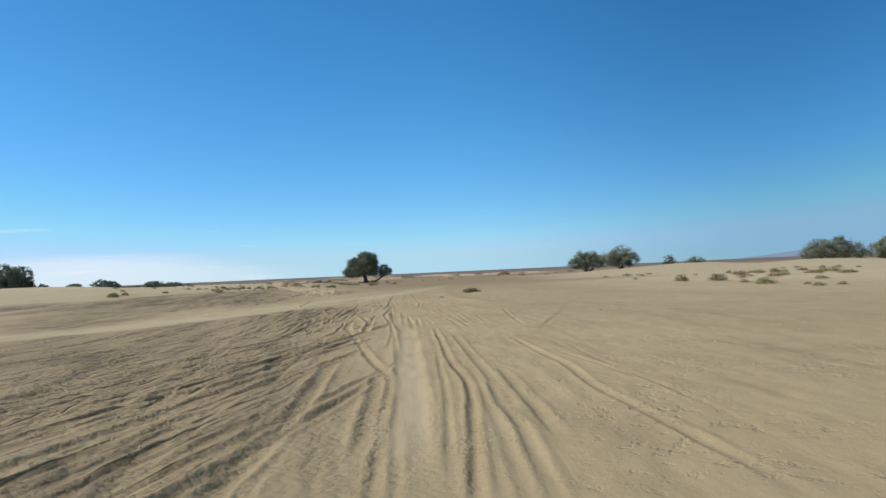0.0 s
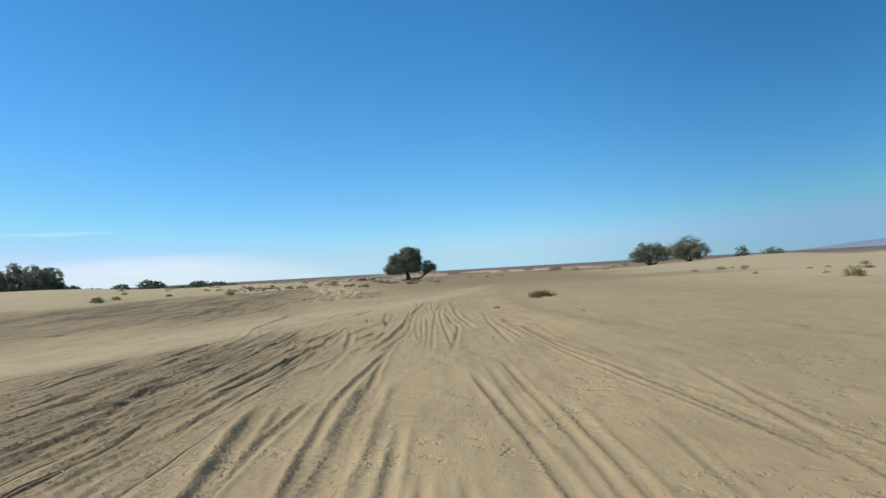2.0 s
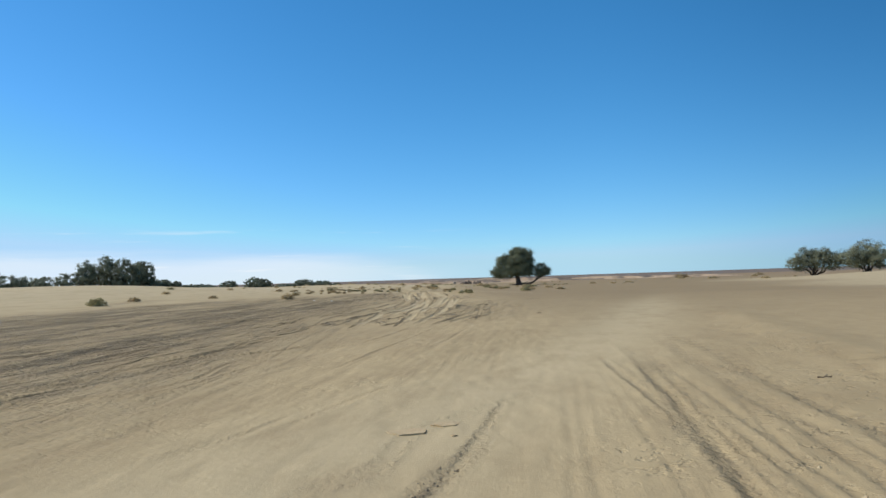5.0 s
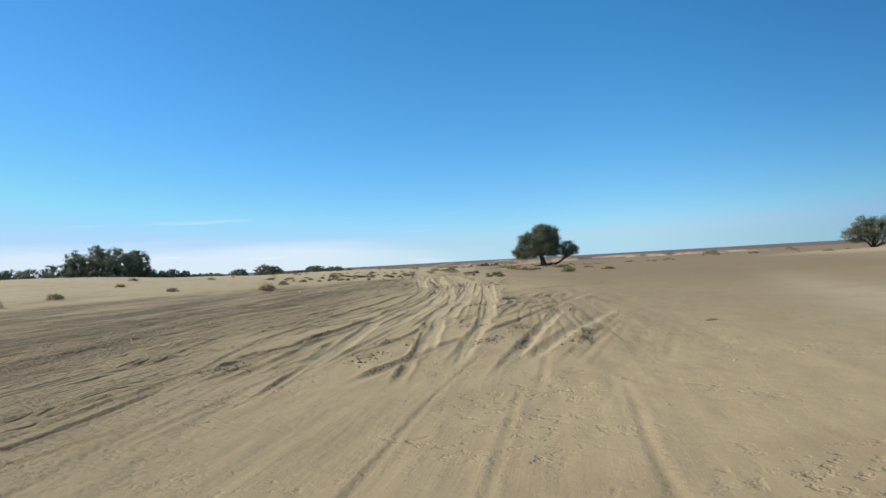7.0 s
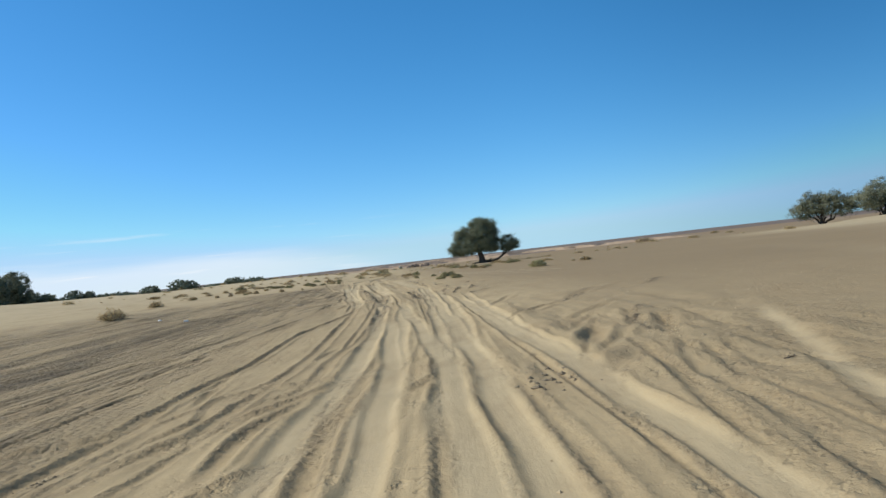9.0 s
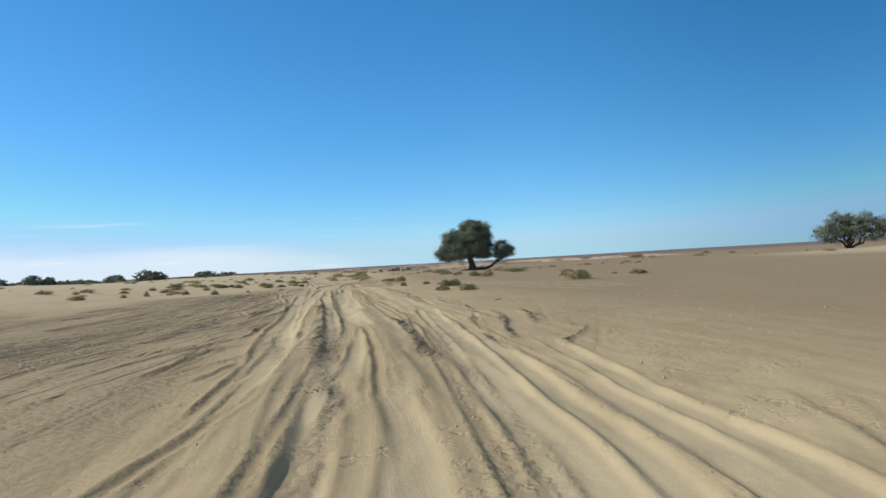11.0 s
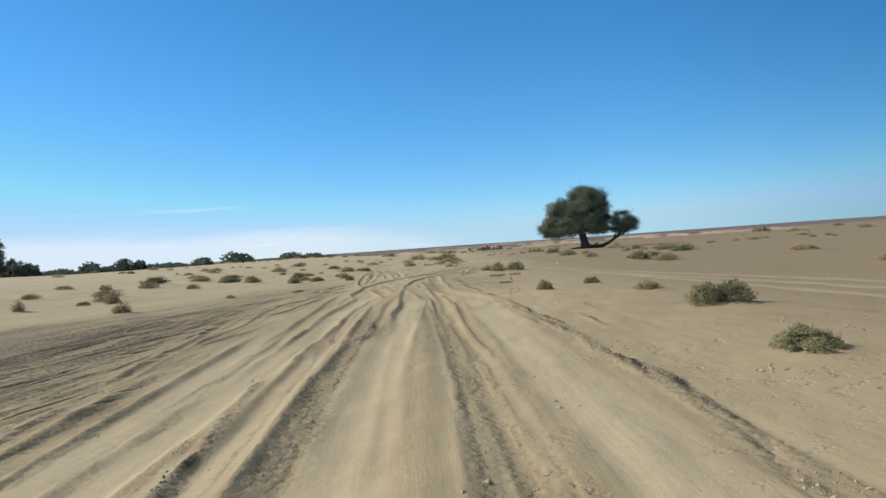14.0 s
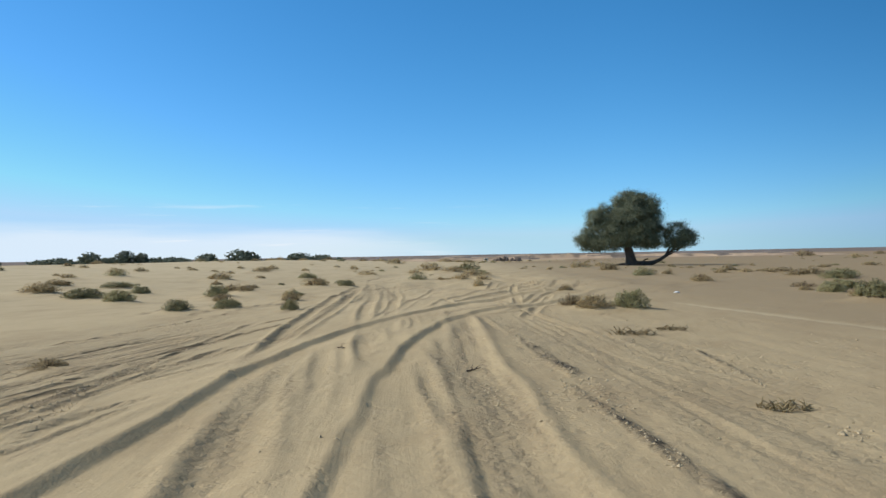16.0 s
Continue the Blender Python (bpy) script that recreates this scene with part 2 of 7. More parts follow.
    height = math_node(n, l, "ADD", math_node(n, l, "MULTIPLY", grain, 0.75), math_node(n, l, "MULTIPLY", fine, 0.25))
    height = math_node(n, l, "MULTIPLY", height, math_node(n, l, "ADD", math_node(n, l, "MULTIPLY", churn_shade.outputs["Fac"], 1.3), 0.22))
    crumbs = n.new("ShaderNodeTexVoronoi")
    crumbs.inputs["Scale"].default_value = 11.0
    l.new(co, crumbs.inputs["Vector"])
    height = math_node(n, l, "SUBTRACT", height, math_node(n, l, "MULTIPLY", math_node(n, l, "MULTIPLY", crumbs.outputs["Distance"], churn_shade.outputs["Fac"]), 1.1))
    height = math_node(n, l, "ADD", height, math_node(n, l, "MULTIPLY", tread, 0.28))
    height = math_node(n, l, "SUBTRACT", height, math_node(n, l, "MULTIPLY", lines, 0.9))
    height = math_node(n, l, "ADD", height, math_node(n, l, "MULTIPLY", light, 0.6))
    # dents, prints and small crumbs in loose patches
    loose = ramp_node(n, l, noise_node(n, l, 0.55, 3.0, 0.6, co), 0.46, 0.62, 0.12, 1.0)
    loose = math_node(n, l, "MULTIPLY", loose, ramp_node(n, l, drift.outputs["Fac"], 0.2, 0.8, 1.0, 0.5))
    dents = ramp_node(n, l, noise_node(n, l, 5.5, 3.0, 0.6, co), 0.54, 0.66)
    height = math_node(n, l, "SUBTRACT", height, math_node(n, l, "MULTIPLY", math_node(n, l, "MULTIPLY", dents, math_node(n, l, "MULTIPLY", loose, ramp_node(n, l, pale.outputs["Fac"], 0.0, 0.35, 1.0, 0.15))), 0.34))
    b = n.new("ShaderNodeBump")
    b.inputs["Strength"].default_value, b.inputs["Distance"].default_value = 0.8, 0.06
    l.new(height, b.inputs["Height"])
    l.new(b.outputs[0], p.inputs["Normal"])


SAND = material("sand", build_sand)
CLOD = plain("sand_clod", (0.34, 0.27, 0.165), (0.56, 0.45, 0.28), 3.0, 0.95, bump=0.01)
SOIL = plain("soil_clod", (0.10, 0.083, 0.06), (0.31, 0.25, 0.16), 3.0, 0.95, bump=0.01)
BANK = plain("eroded_earth", (0.34, 0.245, 0.165), (0.50, 0.375, 0.255), 0.05, 0.95)
BANK_TOP = plain("stony_scrub", (0.10, 0.085, 0.07), (0.26, 0.205, 0.155), 0.06, 0.95)
CRUST = plain("earth_crust", (0.40, 0.305, 0.175), (0.56, 0.435, 0.255), 6.0, 0.95, bump=0.01)
BARK = plain("bark", (0.035, 0.026, 0.02), (0.12, 0.09, 0.065), 2.0, 0.9, bump=0.05)
TWIG = plain("twig", (0.09, 0.065, 0.045), (0.22, 0.165, 0.115), 6.0, 0.9)
DEADWOOD = plain("dead_wood", (0.05, 0.035, 0.025), (0.15, 0.11, 0.08), 8.0, 0.9, bump=0.01)
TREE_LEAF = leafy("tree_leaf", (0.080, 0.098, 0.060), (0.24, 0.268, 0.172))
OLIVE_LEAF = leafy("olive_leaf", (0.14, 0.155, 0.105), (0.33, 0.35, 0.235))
# leaves of the far trees, lightened by haze put into the colour
HAZED_LEAF = leafy("hazed_leaf", (0.145, 0.17, 0.12), (0.27, 0.305, 0.22))
SHRUB_GREEN = leafy("shrub_green", (0.20, 0.19, 0.098), (0.41, 0.38, 0.20), 0.6)
SHRUB_BROWN = leafy("shrub_brown", (0.30, 0.235, 0.125), (0.58, 0.465, 0.26), 0.6)
SHRUB_DARK = leafy("shrub_dark", (0.16, 0.12, 0.07), (0.36, 0.275, 0.16), 0.3)
STRAW = leafy("straw", (0.24, 0.18, 0.095), (0.42, 0.34, 0.19), 0.4)
ROCK = plain("dark_rock", (0.065, 0.052, 0.044), (0.19, 0.15, 0.12), 0.8, 0.9, bump=0.08)
PALE_STONE = plain("pale_stone", (0.25, 0.19, 0.12), (0.42, 0.33, 0.22), 5.0, 0.85, bump=0.01)
LITTER = plain("white_litter", (0.62, 0.62, 0.60), (0.82, 0.82, 0.80), 9.0, 0.5)
PAINT = plain("cream_paint", (0.76, 0.70, 0.53), (0.86, 0.80, 0.64), 1.0, 0.35)
GLASS = plain("dark_glass", (0.012, 0.013, 0.013), (0.03, 0.032, 0.032), 1.0, 0.5)
RUBBER = plain("rubber", (0.015, 0.015, 0.015), (0.035, 0.032, 0.03), 4.0, 0.85)
STEEL = plain("steel", (0.35, 0.35, 0.35), (0.55, 0.55, 0.55), 4.0, 0.35, 0.9)
LAMP_GLASS = plain("lamp_glass", (0.6, 0.6, 0.58), (0.8, 0.8, 0.78), 3.0, 0.12)
# blue is painted haze of distance
HAZY_HILL = plain("hazy_hill", (0.20, 0.27, 0.36), (0.26, 0.33, 0.42), 0.004, 1.0)


# ---- the ground: one sheet of sand to the horizon ----
rng = np.random.default_rng(7)


def smooth(a, b, v):
    t = np.clip((v - a) / (b - a), 0, 1)
    return t * t * (3 - 2 * t)


def value_noise(x, y, seed):
    """Smooth noise of one cell a unit, about -1 to 1."""
    xi, yi = np.floor(x).astype(np.int64), np.floor(y).astype(np.int64)
    fx, fy = x - xi, y - yi
    fx, fy = fx * fx * (3 - 2 * fx), fy * fy * (3 - 2 * fy)

    def corner(i, j):
        h = (i * 374761393 + j * 668265263 + seed * 974634777) & 0x7FFFFFFF
        h = ((h ^ (h >> 13)) * 1274126177) & 0x7FFFFFFF
        return ((h ^ (h >> 16)) & 0xFFFF) / 32767.5 - 1
    top = corner(xi, yi) * (1 - fx) + corner(xi + 1, yi) * fx
    low = corner(xi, yi + 1) * (1 - fx) + corner(xi + 1, yi + 1) * fx
    return top * (1 - fy) + low * fy


def dunes(x, y):
    """The lie of the land without ruts: a flat, a dune in the west, a low one in the east, a far stony rise."""
    x, y = np.asarray(x, float), np.asarray(y, float)
    r = np.hypot(x, y)
    z = 0.08 + 0.0011 * np.clip(y - 60, 0, 400)
    rise = np.interp(r, [0, 450, 700, 1000, 1800, 2600], [0, -0.0022, -0.0014, -0.0003, 0.0024, 0.0056])
    far = smooth(380, 520, r)
    z = z * (1 - far) + (1.55 + r * rise) * far
    z = np.where(r > 2600, 1.55 + 2600 * 0.0056 - (r - 2600) * 0.004, z)
    west = np.where(x > -74, np.exp(-(((x + 74) / 25) ** 2)), 1 - 0.35 * smooth(-90, -260, x))
    z = z + 2.35 * west * smooth(-160, -40, y) * (1 - 0.28 * smooth(120, 185, y) - 0.5 * smooth(200, 300, y) - 0.3 * smooth(300, 420, y))
    z = z - 0.22 * smooth(-31, -38, x) * smooth(122, 142, y) * (1 - smooth(170, 210, y))
    z = z + 0.75 * np.exp(-(((x - 84) / 40) ** 2) - ((y - 205) / 50) ** 2)
    z = z + 1.05 * np.exp(-(((x - 53) / 12) ** 2) - ((y - 146) / 20) ** 2) + 1.15 * np.exp(-(((x - 72) / 13) ** 2) - ((y - 124) / 20) ** 2)
    z = z + 0.45 * np.exp(-(((x - 36) / 14) ** 2) - ((y - 152) / 24) ** 2) + 0.25 * np.exp(-(((x - 52) / 15) ** 2) - ((y - 200) / 20) ** 2)
    z = z - 0.75 * np.exp(-(((x + 77) / 24) ** 2) - ((y - 428) / 34) ** 2)
    # the long crest before the eastern trees
    crest = np.interp(x, [38, 47, 57, 67, 72, 77, 82, 90, 102], [0, 0.35, 0.7, 1.15, 1.4, 1.5, 1.3, 0.6, 0])
    z = z + crest * np.exp(-(((y - 206) / 13) ** 2)) + 0.5 * np.exp(-(((x - 71) / 6.5) ** 2) - ((y - 135) / 10) ** 2)
    return z


# the middle line of the driven track, along which the sheet is finest
LINE_Y = [-60, -1, 12, 21, 30, 38, 42, 62, 74, 94, 103, 111, 124, 134, 150, 170, 200, 260]
LINE_X = [0.5, 0.5, 0.4, -0.3, -1.4, -3.3, -4.3, -10.2, -13.7, -17.9, -19.6, -21.8, -25.5, -28.0, -32.0, -36, -44, -60]


def spread(fine, half, growth, far, growth_far, end):
    """Steps from the middle outwards: even, then slowly growing, then fast."""
    out, step = list(np.arange(0, half, fine)), fine
    while out[-1] < end:
        step *= growth if out[-1] < far else growth_far
        out.append(out[-1] + step)
    return np.array(out)


west = spread(0.028, 4.2, 1.031, 30.0, 1.10, 4300)
east = spread(0.028, 3.2, 1.037, 30.0, 1.10, 4300)
U = np.concatenate([-west[:0:-1], east])
ahead, behind = spread(0.15, 156.0, 1.025, 260.0, 1.08, 4300), spread(0.15, 0.2, 1.06, 50, 1.10, 4300)
V = np.concatenate([-3 - behind[:0:-1], ahead - 3])
Y = np.repeat(V[:, None], len(U), 1)
X = np.interp(V, LINE_Y, LINE_X)[:, None] + U[None, :]
Z = dunes(X, Y)
def curve(points):
    """x and heading for every row of the sheet along a smooth line through the points, which go up in y; nan past its ends."""
    py, px = np.array([p[1] for p in points], float), np.array([p[0] for p in points], float)
    d = np.gradient(px, py)
    k = np.clip(np.searchsorted(py, V) - 1, 0, len(py) - 2)
    h = py[k + 1] - py[k]
    t = np.clip((V - py[k]) / h, 0, 1)
    x = (2 * t**3 - 3 * t**2 + 1) * px[k] + (t**3 - 2 * t**2 + t) * h * d[k] + (3 * t**2 - 2 * t**3) * px[k + 1] + (t**3 - t**2) * h * d[k + 1]
    return np.where((V >= py[0]) & (V <= py[-1]), x, np.nan)


# a smooth, blown-over road that slants across the track
ROAD = curve([(-60, -75), (-40, -36), (-25, -6), (-17, 10), (-14.5, 21), (-11.8, 24), (-9.8, 31), (-6.6, 45), (-4.0, 62), (-1, 90), (3, 130)])
road = np.where(np.isnan(ROAD), 1e6, ROAD - 0.9 * (1 - smooth(40, 60, V)))[:, None]
road = np.exp(-(((X - road) / (2.3 - 0.7 * smooth(38, 60, Y))) ** 2)) * (1 - 0.9 * smooth(72, 112, Y))
# the way the wheels run: the middle of the track, and the field west of it
FLOW_Y = [-60, 15, 75, 90, 135, 300]
FLOW = np.interp(V, FLOW_Y, np.concatenate([[0], np.cumsum(np.diff(FLOW_Y) * [-0.05, -0.085, -0.17, -0.27, -0.33])]))
FIELD = np.where(V < 18, 0.20 * (V - 18), -0.055 * (V - 18))
edge = np.interp(V, [0, 30, 45, 80, 160], [-1.8, -1.8, -5.0, -3.0, -3.2])[:, None]
WEST = 1 - smooth(edge - 0.8, edge + 0.6, U[None, :] + 0.5 * value_noise(X / 2, Y / 3, 9))
LANE, LANE_WEST = X - FLOW[:, None], X - FIELD[:, None]
near = np.exp(-((U / 60) ** 2))[None, :] * (1 - smooth(170, 330, V))[:, None]
Z += 0.07 * value_noise(X / 9, Y / 11, 1) * (1 - smooth(300, 700, np.hypot(X, Y))) + 0.022 * near * value_noise(X / 2.3, Y / 3.4, 2)
Z += 0.20 * value_noise(X / 38, Y / 30, 3) * smooth(14, 40, np.abs(U))[None, :] * (1 - smooth(400, 900, np.hypot(X, Y)))
Z += near * (0.007 * (1 - 0.8 * road) * (value_noise(LANE / 0.22, Y / 2.4, 12) * (1 - WEST) + value_noise(LANE_WEST / 0.22, Y / 2.4, 14) * WEST) + 0.006 * value_noise(X / 0.16, Y / 0.35, 13))
# darkness of turned soil, with shade of ruts and creases put in
CHURN_SHADE = np.zeros_like(Z)
CUT, PILE = np.zeros_like(Z), np.zeros_like(Z)


RUTS = []


def v_end(points):
    return points[-1][1] - points[0][1]


def stretch(points, near, far):
    """The same line, carried on straight past both ends."""
    (x0, y0), (x1, y1), (x2, y2), (x3, y3) = points[0], points[1], points[-2], points[-1]
    a, b = np.clip((x1 - x0) / (y1 - y0), -0.5, 0.5), np.clip((x3 - x2) / (y3 - y2), -0.5, 0.5)
    return [(x0 - a * near, y0 - near)] + list(points) + [(x3 + b * far, y3 + far)]


def rut(points, width=0.16, depth=0.07, berm=0.75, rough=1.0, fade=2.5, steep=1.0):
    """Presses a wheel rut with raised, crumbling edges into the sheet."""
    x = curve(points)
    rows = np.nonzero(~np.isnan(x))[0]
    if len(rows) < 3:
        return
    width, depth = width * 0.62, depth * 0.48
    fade = min(fade, 0.25 * (v_end(points)))
    RUTS.append((points, width, rough))
    a, b = rows[0], rows[-1] + 1
    cx, v = x[a:b], V[a:b]
    seed = 20 + len(RUTS)
    cx = cx + 0.022 * value_noise(v / 5.0, v * 0, seed) + 0.014 * rough * value_noise(v / 0.7, v * 0, seed + 1)
    slope = np.gradient(cx, v)
    c0, c1 = np.searchsorted(U, [(cx - np.interp(v, LINE_Y, LINE_X)).min() - 1.6, (cx - np.interp(v, LINE_Y, LINE_X)).max() + 1.6])
    if c1 - c0 < 3:
        return
    d = (X[a:b, c0:c1] - cx[:, None]) / np.sqrt(1 + slope**2)[:, None]
    n = value_noise(X[a:b, c0:c1] / 0.55, Y[a:b, c0:c1] / 0.8, seed + 2)
    n2 = value_noise(X[a:b, c0:c1] / 0.17, Y[a:b, c0:c1] / 0.26, seed + 3)
    across = np.abs(slope) / np.sqrt(1 + slope**2)
    w = np.hypot(width, 0.14 * across)[:, None] * (1 + 0.16 * rough * n)
    ends = (smooth(v[0], v[0] + fade, v) * (1 - smooth(v[-1] - fade, v[-1], v)))[:, None]
    strength = ends * np.clip(0.80 + 0.25 * value_noise(v / 4.5, v * 0, seed + 4) + 0.22 * rough * value_noise(v / 0.9, v * 0, seed + 5), 0.1, 1.15)[:, None]
    floor = np.exp(-np.abs(np.where(d < 0, d / steep, d) / (1.12 * w)) ** 3.6)
    edge_l, edge_r = np.exp(-(((d + (0.6 + steep) * w) / (0.55 * w)) ** 2)), np.exp(-(((d - 1.62 * w) / (0.55 * w)) ** 2))
    edge = edge_l * (1 + 0.45 * rough * n) + edge_r * (1 - 0.45 * rough * n)
    part_cut, part_pile = CUT[a:b, c0:c1], PILE[a:b, c0:c1]
    pressed = strength * floor
    part_pile *= 1 - 0.8 * np.clip(pressed, 0, 1)
    np.maximum(part_pile, strength * depth * berm * edge * (1 + 0.5 * rough * n2) * (1 - floor) * (1 - np.clip(-part_cut / 0.03, 0, 1)), out=part_pile)
    np.minimum(part_cut, -pressed * depth * (1 + 0.12 * rough * n2), out=part_cut)
    # turned soil on the lips, plus painted shade along the rut walls
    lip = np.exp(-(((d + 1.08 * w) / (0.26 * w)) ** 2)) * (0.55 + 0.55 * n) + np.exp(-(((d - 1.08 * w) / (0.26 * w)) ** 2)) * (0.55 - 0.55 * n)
    CHURN_SHADE[a:b, c0:c1] = np.maximum(CHURN_SHADE[a:b, c0:c1], ends * np.clip((0.35 + 0.35 * rough) * lip * min(1.0, depth / 0.03) + 0.45 * rough * edge * (0.6 + 0.6 * n2) + 0.16 * rough * floor, 0, 0.8))


def patch(x, y, rx, ry, turn, amount, churn_shade):
    """A churned or scuffed patch of ground: lumps, grey soil turned up, crease shade put into its colour."""
    c, s = math.cos(radians(turn)), math.sin(radians(turn))
    r0, r1 = np.searchsorted(V, [y - 2.2 * (ry + rx), y + 2.2 * (ry + rx)])
    dx, dy = X[r0:r1] - x, Y[r0:r1] - y
    a, b = (dx * c + dy * s) / rx, (dy * c - dx * s) / ry
    m = np.exp(-((a * a + b * b) ** 2))
    p, q = dx * c + dy * s, dy * c - dx * s
    warp = 0.35 * value_noise(p / 2.5, q / 4.0, 44)
    wide = value_noise(p / 0.62 + warp, q / 17.0, 41)
    slim = value_noise(p / 0.30 + warp, q / 7.0, 42)
    crumb = value_noise(p / 0.13, q / 0.24, 45)
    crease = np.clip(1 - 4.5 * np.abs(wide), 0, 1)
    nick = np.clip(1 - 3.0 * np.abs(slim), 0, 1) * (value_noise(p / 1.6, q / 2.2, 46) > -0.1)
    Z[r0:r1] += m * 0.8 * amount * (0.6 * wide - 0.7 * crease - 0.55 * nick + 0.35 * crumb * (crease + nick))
    CHURN_SHADE[r0:r1] = np.maximum(CHURN_SHADE[r0:r1], churn_shade * m * np.clip(0.46 + 0.25 * value_noise(p / 0.9, q / 4.0, 43) + 0.4 * crease + 0.4 * nick + 0.15 * crumb, 0, 0.9))


STRIPS = []
BRIGHT = np.zeros_like(Z)


def bed(points, half=0.24, depth=0.03, fade=3.0, pale=0.0):
    """A smooth, pressed wheel bed with crisp sides, cleared of crumbs."""
    x = curve(points)
    rows = np.nonzero(~np.isnan(x))[0]
    a, b = rows[0], rows[-1] + 1
    v = V[a:b]
    cx = x[a:b] + 0.035 * value_noise(v / 1.7, v * 0, 61)
    off = cx - np.interp(v, LINE_Y, LINE_X)
    c0, c1 = np.searchsorted(U, [off.min() - 1, off.max() + 1])
    slope = np.gradient(cx, v)
    d = (X[a:b, c0:c1] - cx[:, None]) / np.sqrt(1 + slope**2)[:, None]
    ends = (smooth(v[0], v[0] + fade, v) * (1 - smooth(v[-1] - fade, v[-1], v)))[:, None]
    rag = 1 + 0.10 * value_noise(X[a:b, c0:c1] / 0.4, Y[a:b, c0:c1] / 0.6, 62)
    m = ends * np.exp(-np.abs(d / (half * rag)) ** 5)
    rim = ends * np.exp(-(((np.abs(d) - 1.3 * half) / (0.30 * half)) ** 2)) * (0.7 + 0.5 * value_noise(X[a:b, c0:c1] / 0.2, Y[a:b, c0:c1] / 0.5, 63))
    CUT[a:b, c0:c1] += m * (-depth - CUT[a:b, c0:c1] * 0.9)
    PILE[a:b, c0:c1] *= 1 - 0.95 * m
    PILE[a:b, c0:c1] += 0.5 * depth * rim
    CHURN_SHADE[a:b, c0:c1] *= 1 - 0.92 * m
    BRIGHT[a:b, c0:c1] = np.maximum(BRIGHT[a:b, c0:c1], pale * m)


def strip(points, half=0.10, height=0.05, dark=1.0):
    """A ragged strip of crumbled dark soil thrown up beside a wheel."""
    STRIPS.append((points, half))
    x = curve(points)
    rows = np.nonzero(~np.isnan(x))[0]
    if len(rows) < 3:
        return
    a, b = rows[0], rows[-1] + 1
    v, seed = V[a:b], 300 + 5 * len(STRIPS)
    cx = x[a:b] + 0.06 * value_noise(v / 1.1, v * 0, seed)
    off = cx - np.interp(v, LINE_Y, LINE_X)
    c0, c1 = np.searchsorted(U, [off.min() - 1, off.max() + 1])
    d = X[a:b, c0:c1] - cx[:, None]
    n = value_noise(X[a:b, c0:c1] / 0.30, Y[a:b, c0:c1] / 0.7, seed + 1)
    n2 = value_noise(X[a:b, c0:c1] / 0.09, Y[a:b, c0:c1] / 0.30, seed + 2)
    broken = np.clip(0.85 + 0.6 * value_noise(v / 1.6, v * 0, seed + 3), 0, 1)[:, None]
    ends = (smooth(v[0], v[0] + 0.5, v) * (1 - smooth(v[-1] - 0.8, v[-1], v)))[:, None] * broken
    m = ends * np.exp(-np.abs(d / (half * (1 + 0.5 * n))) ** 3)
    PILE[a:b, c0:c1] += m * height * (0.45 + 0.4 * n + 0.5 * n2)
    CHURN_SHADE[a:b, c0:c1] = np.maximum(CHURN_SHADE[a:b, c0:c1], np.clip(dark * m * (0.85 + 0.4 * n2), 0, 1))


def bank_line(points, width, height):
    """A low ridge or hollow of sand with soft sides."""
    x = curve(points)
    rows = np.nonzero(~np.isnan(x))[0]
    a, b = rows[0], rows[-1] + 1
    d = X[a:b] - x[a:b, None]
    ends = (smooth(V[a], V[a] + 5, V[a:b]) * (1 - smooth(V[b - 1] - 5, V[b - 1], V[a:b])))[:, None]
    Z[a:b] += ends * height * np.exp(-((d / width) ** 2))


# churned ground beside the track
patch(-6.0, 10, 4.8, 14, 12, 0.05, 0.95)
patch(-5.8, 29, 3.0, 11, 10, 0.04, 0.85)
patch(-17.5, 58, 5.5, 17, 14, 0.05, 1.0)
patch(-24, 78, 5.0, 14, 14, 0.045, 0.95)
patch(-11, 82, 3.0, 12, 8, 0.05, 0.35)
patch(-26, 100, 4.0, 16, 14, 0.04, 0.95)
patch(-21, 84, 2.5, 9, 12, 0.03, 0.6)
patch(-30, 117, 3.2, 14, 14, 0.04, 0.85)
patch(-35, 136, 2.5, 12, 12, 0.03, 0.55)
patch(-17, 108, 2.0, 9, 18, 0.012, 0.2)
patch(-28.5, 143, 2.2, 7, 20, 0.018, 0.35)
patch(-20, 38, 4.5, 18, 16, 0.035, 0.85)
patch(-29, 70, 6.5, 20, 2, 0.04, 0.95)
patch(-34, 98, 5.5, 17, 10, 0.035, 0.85)

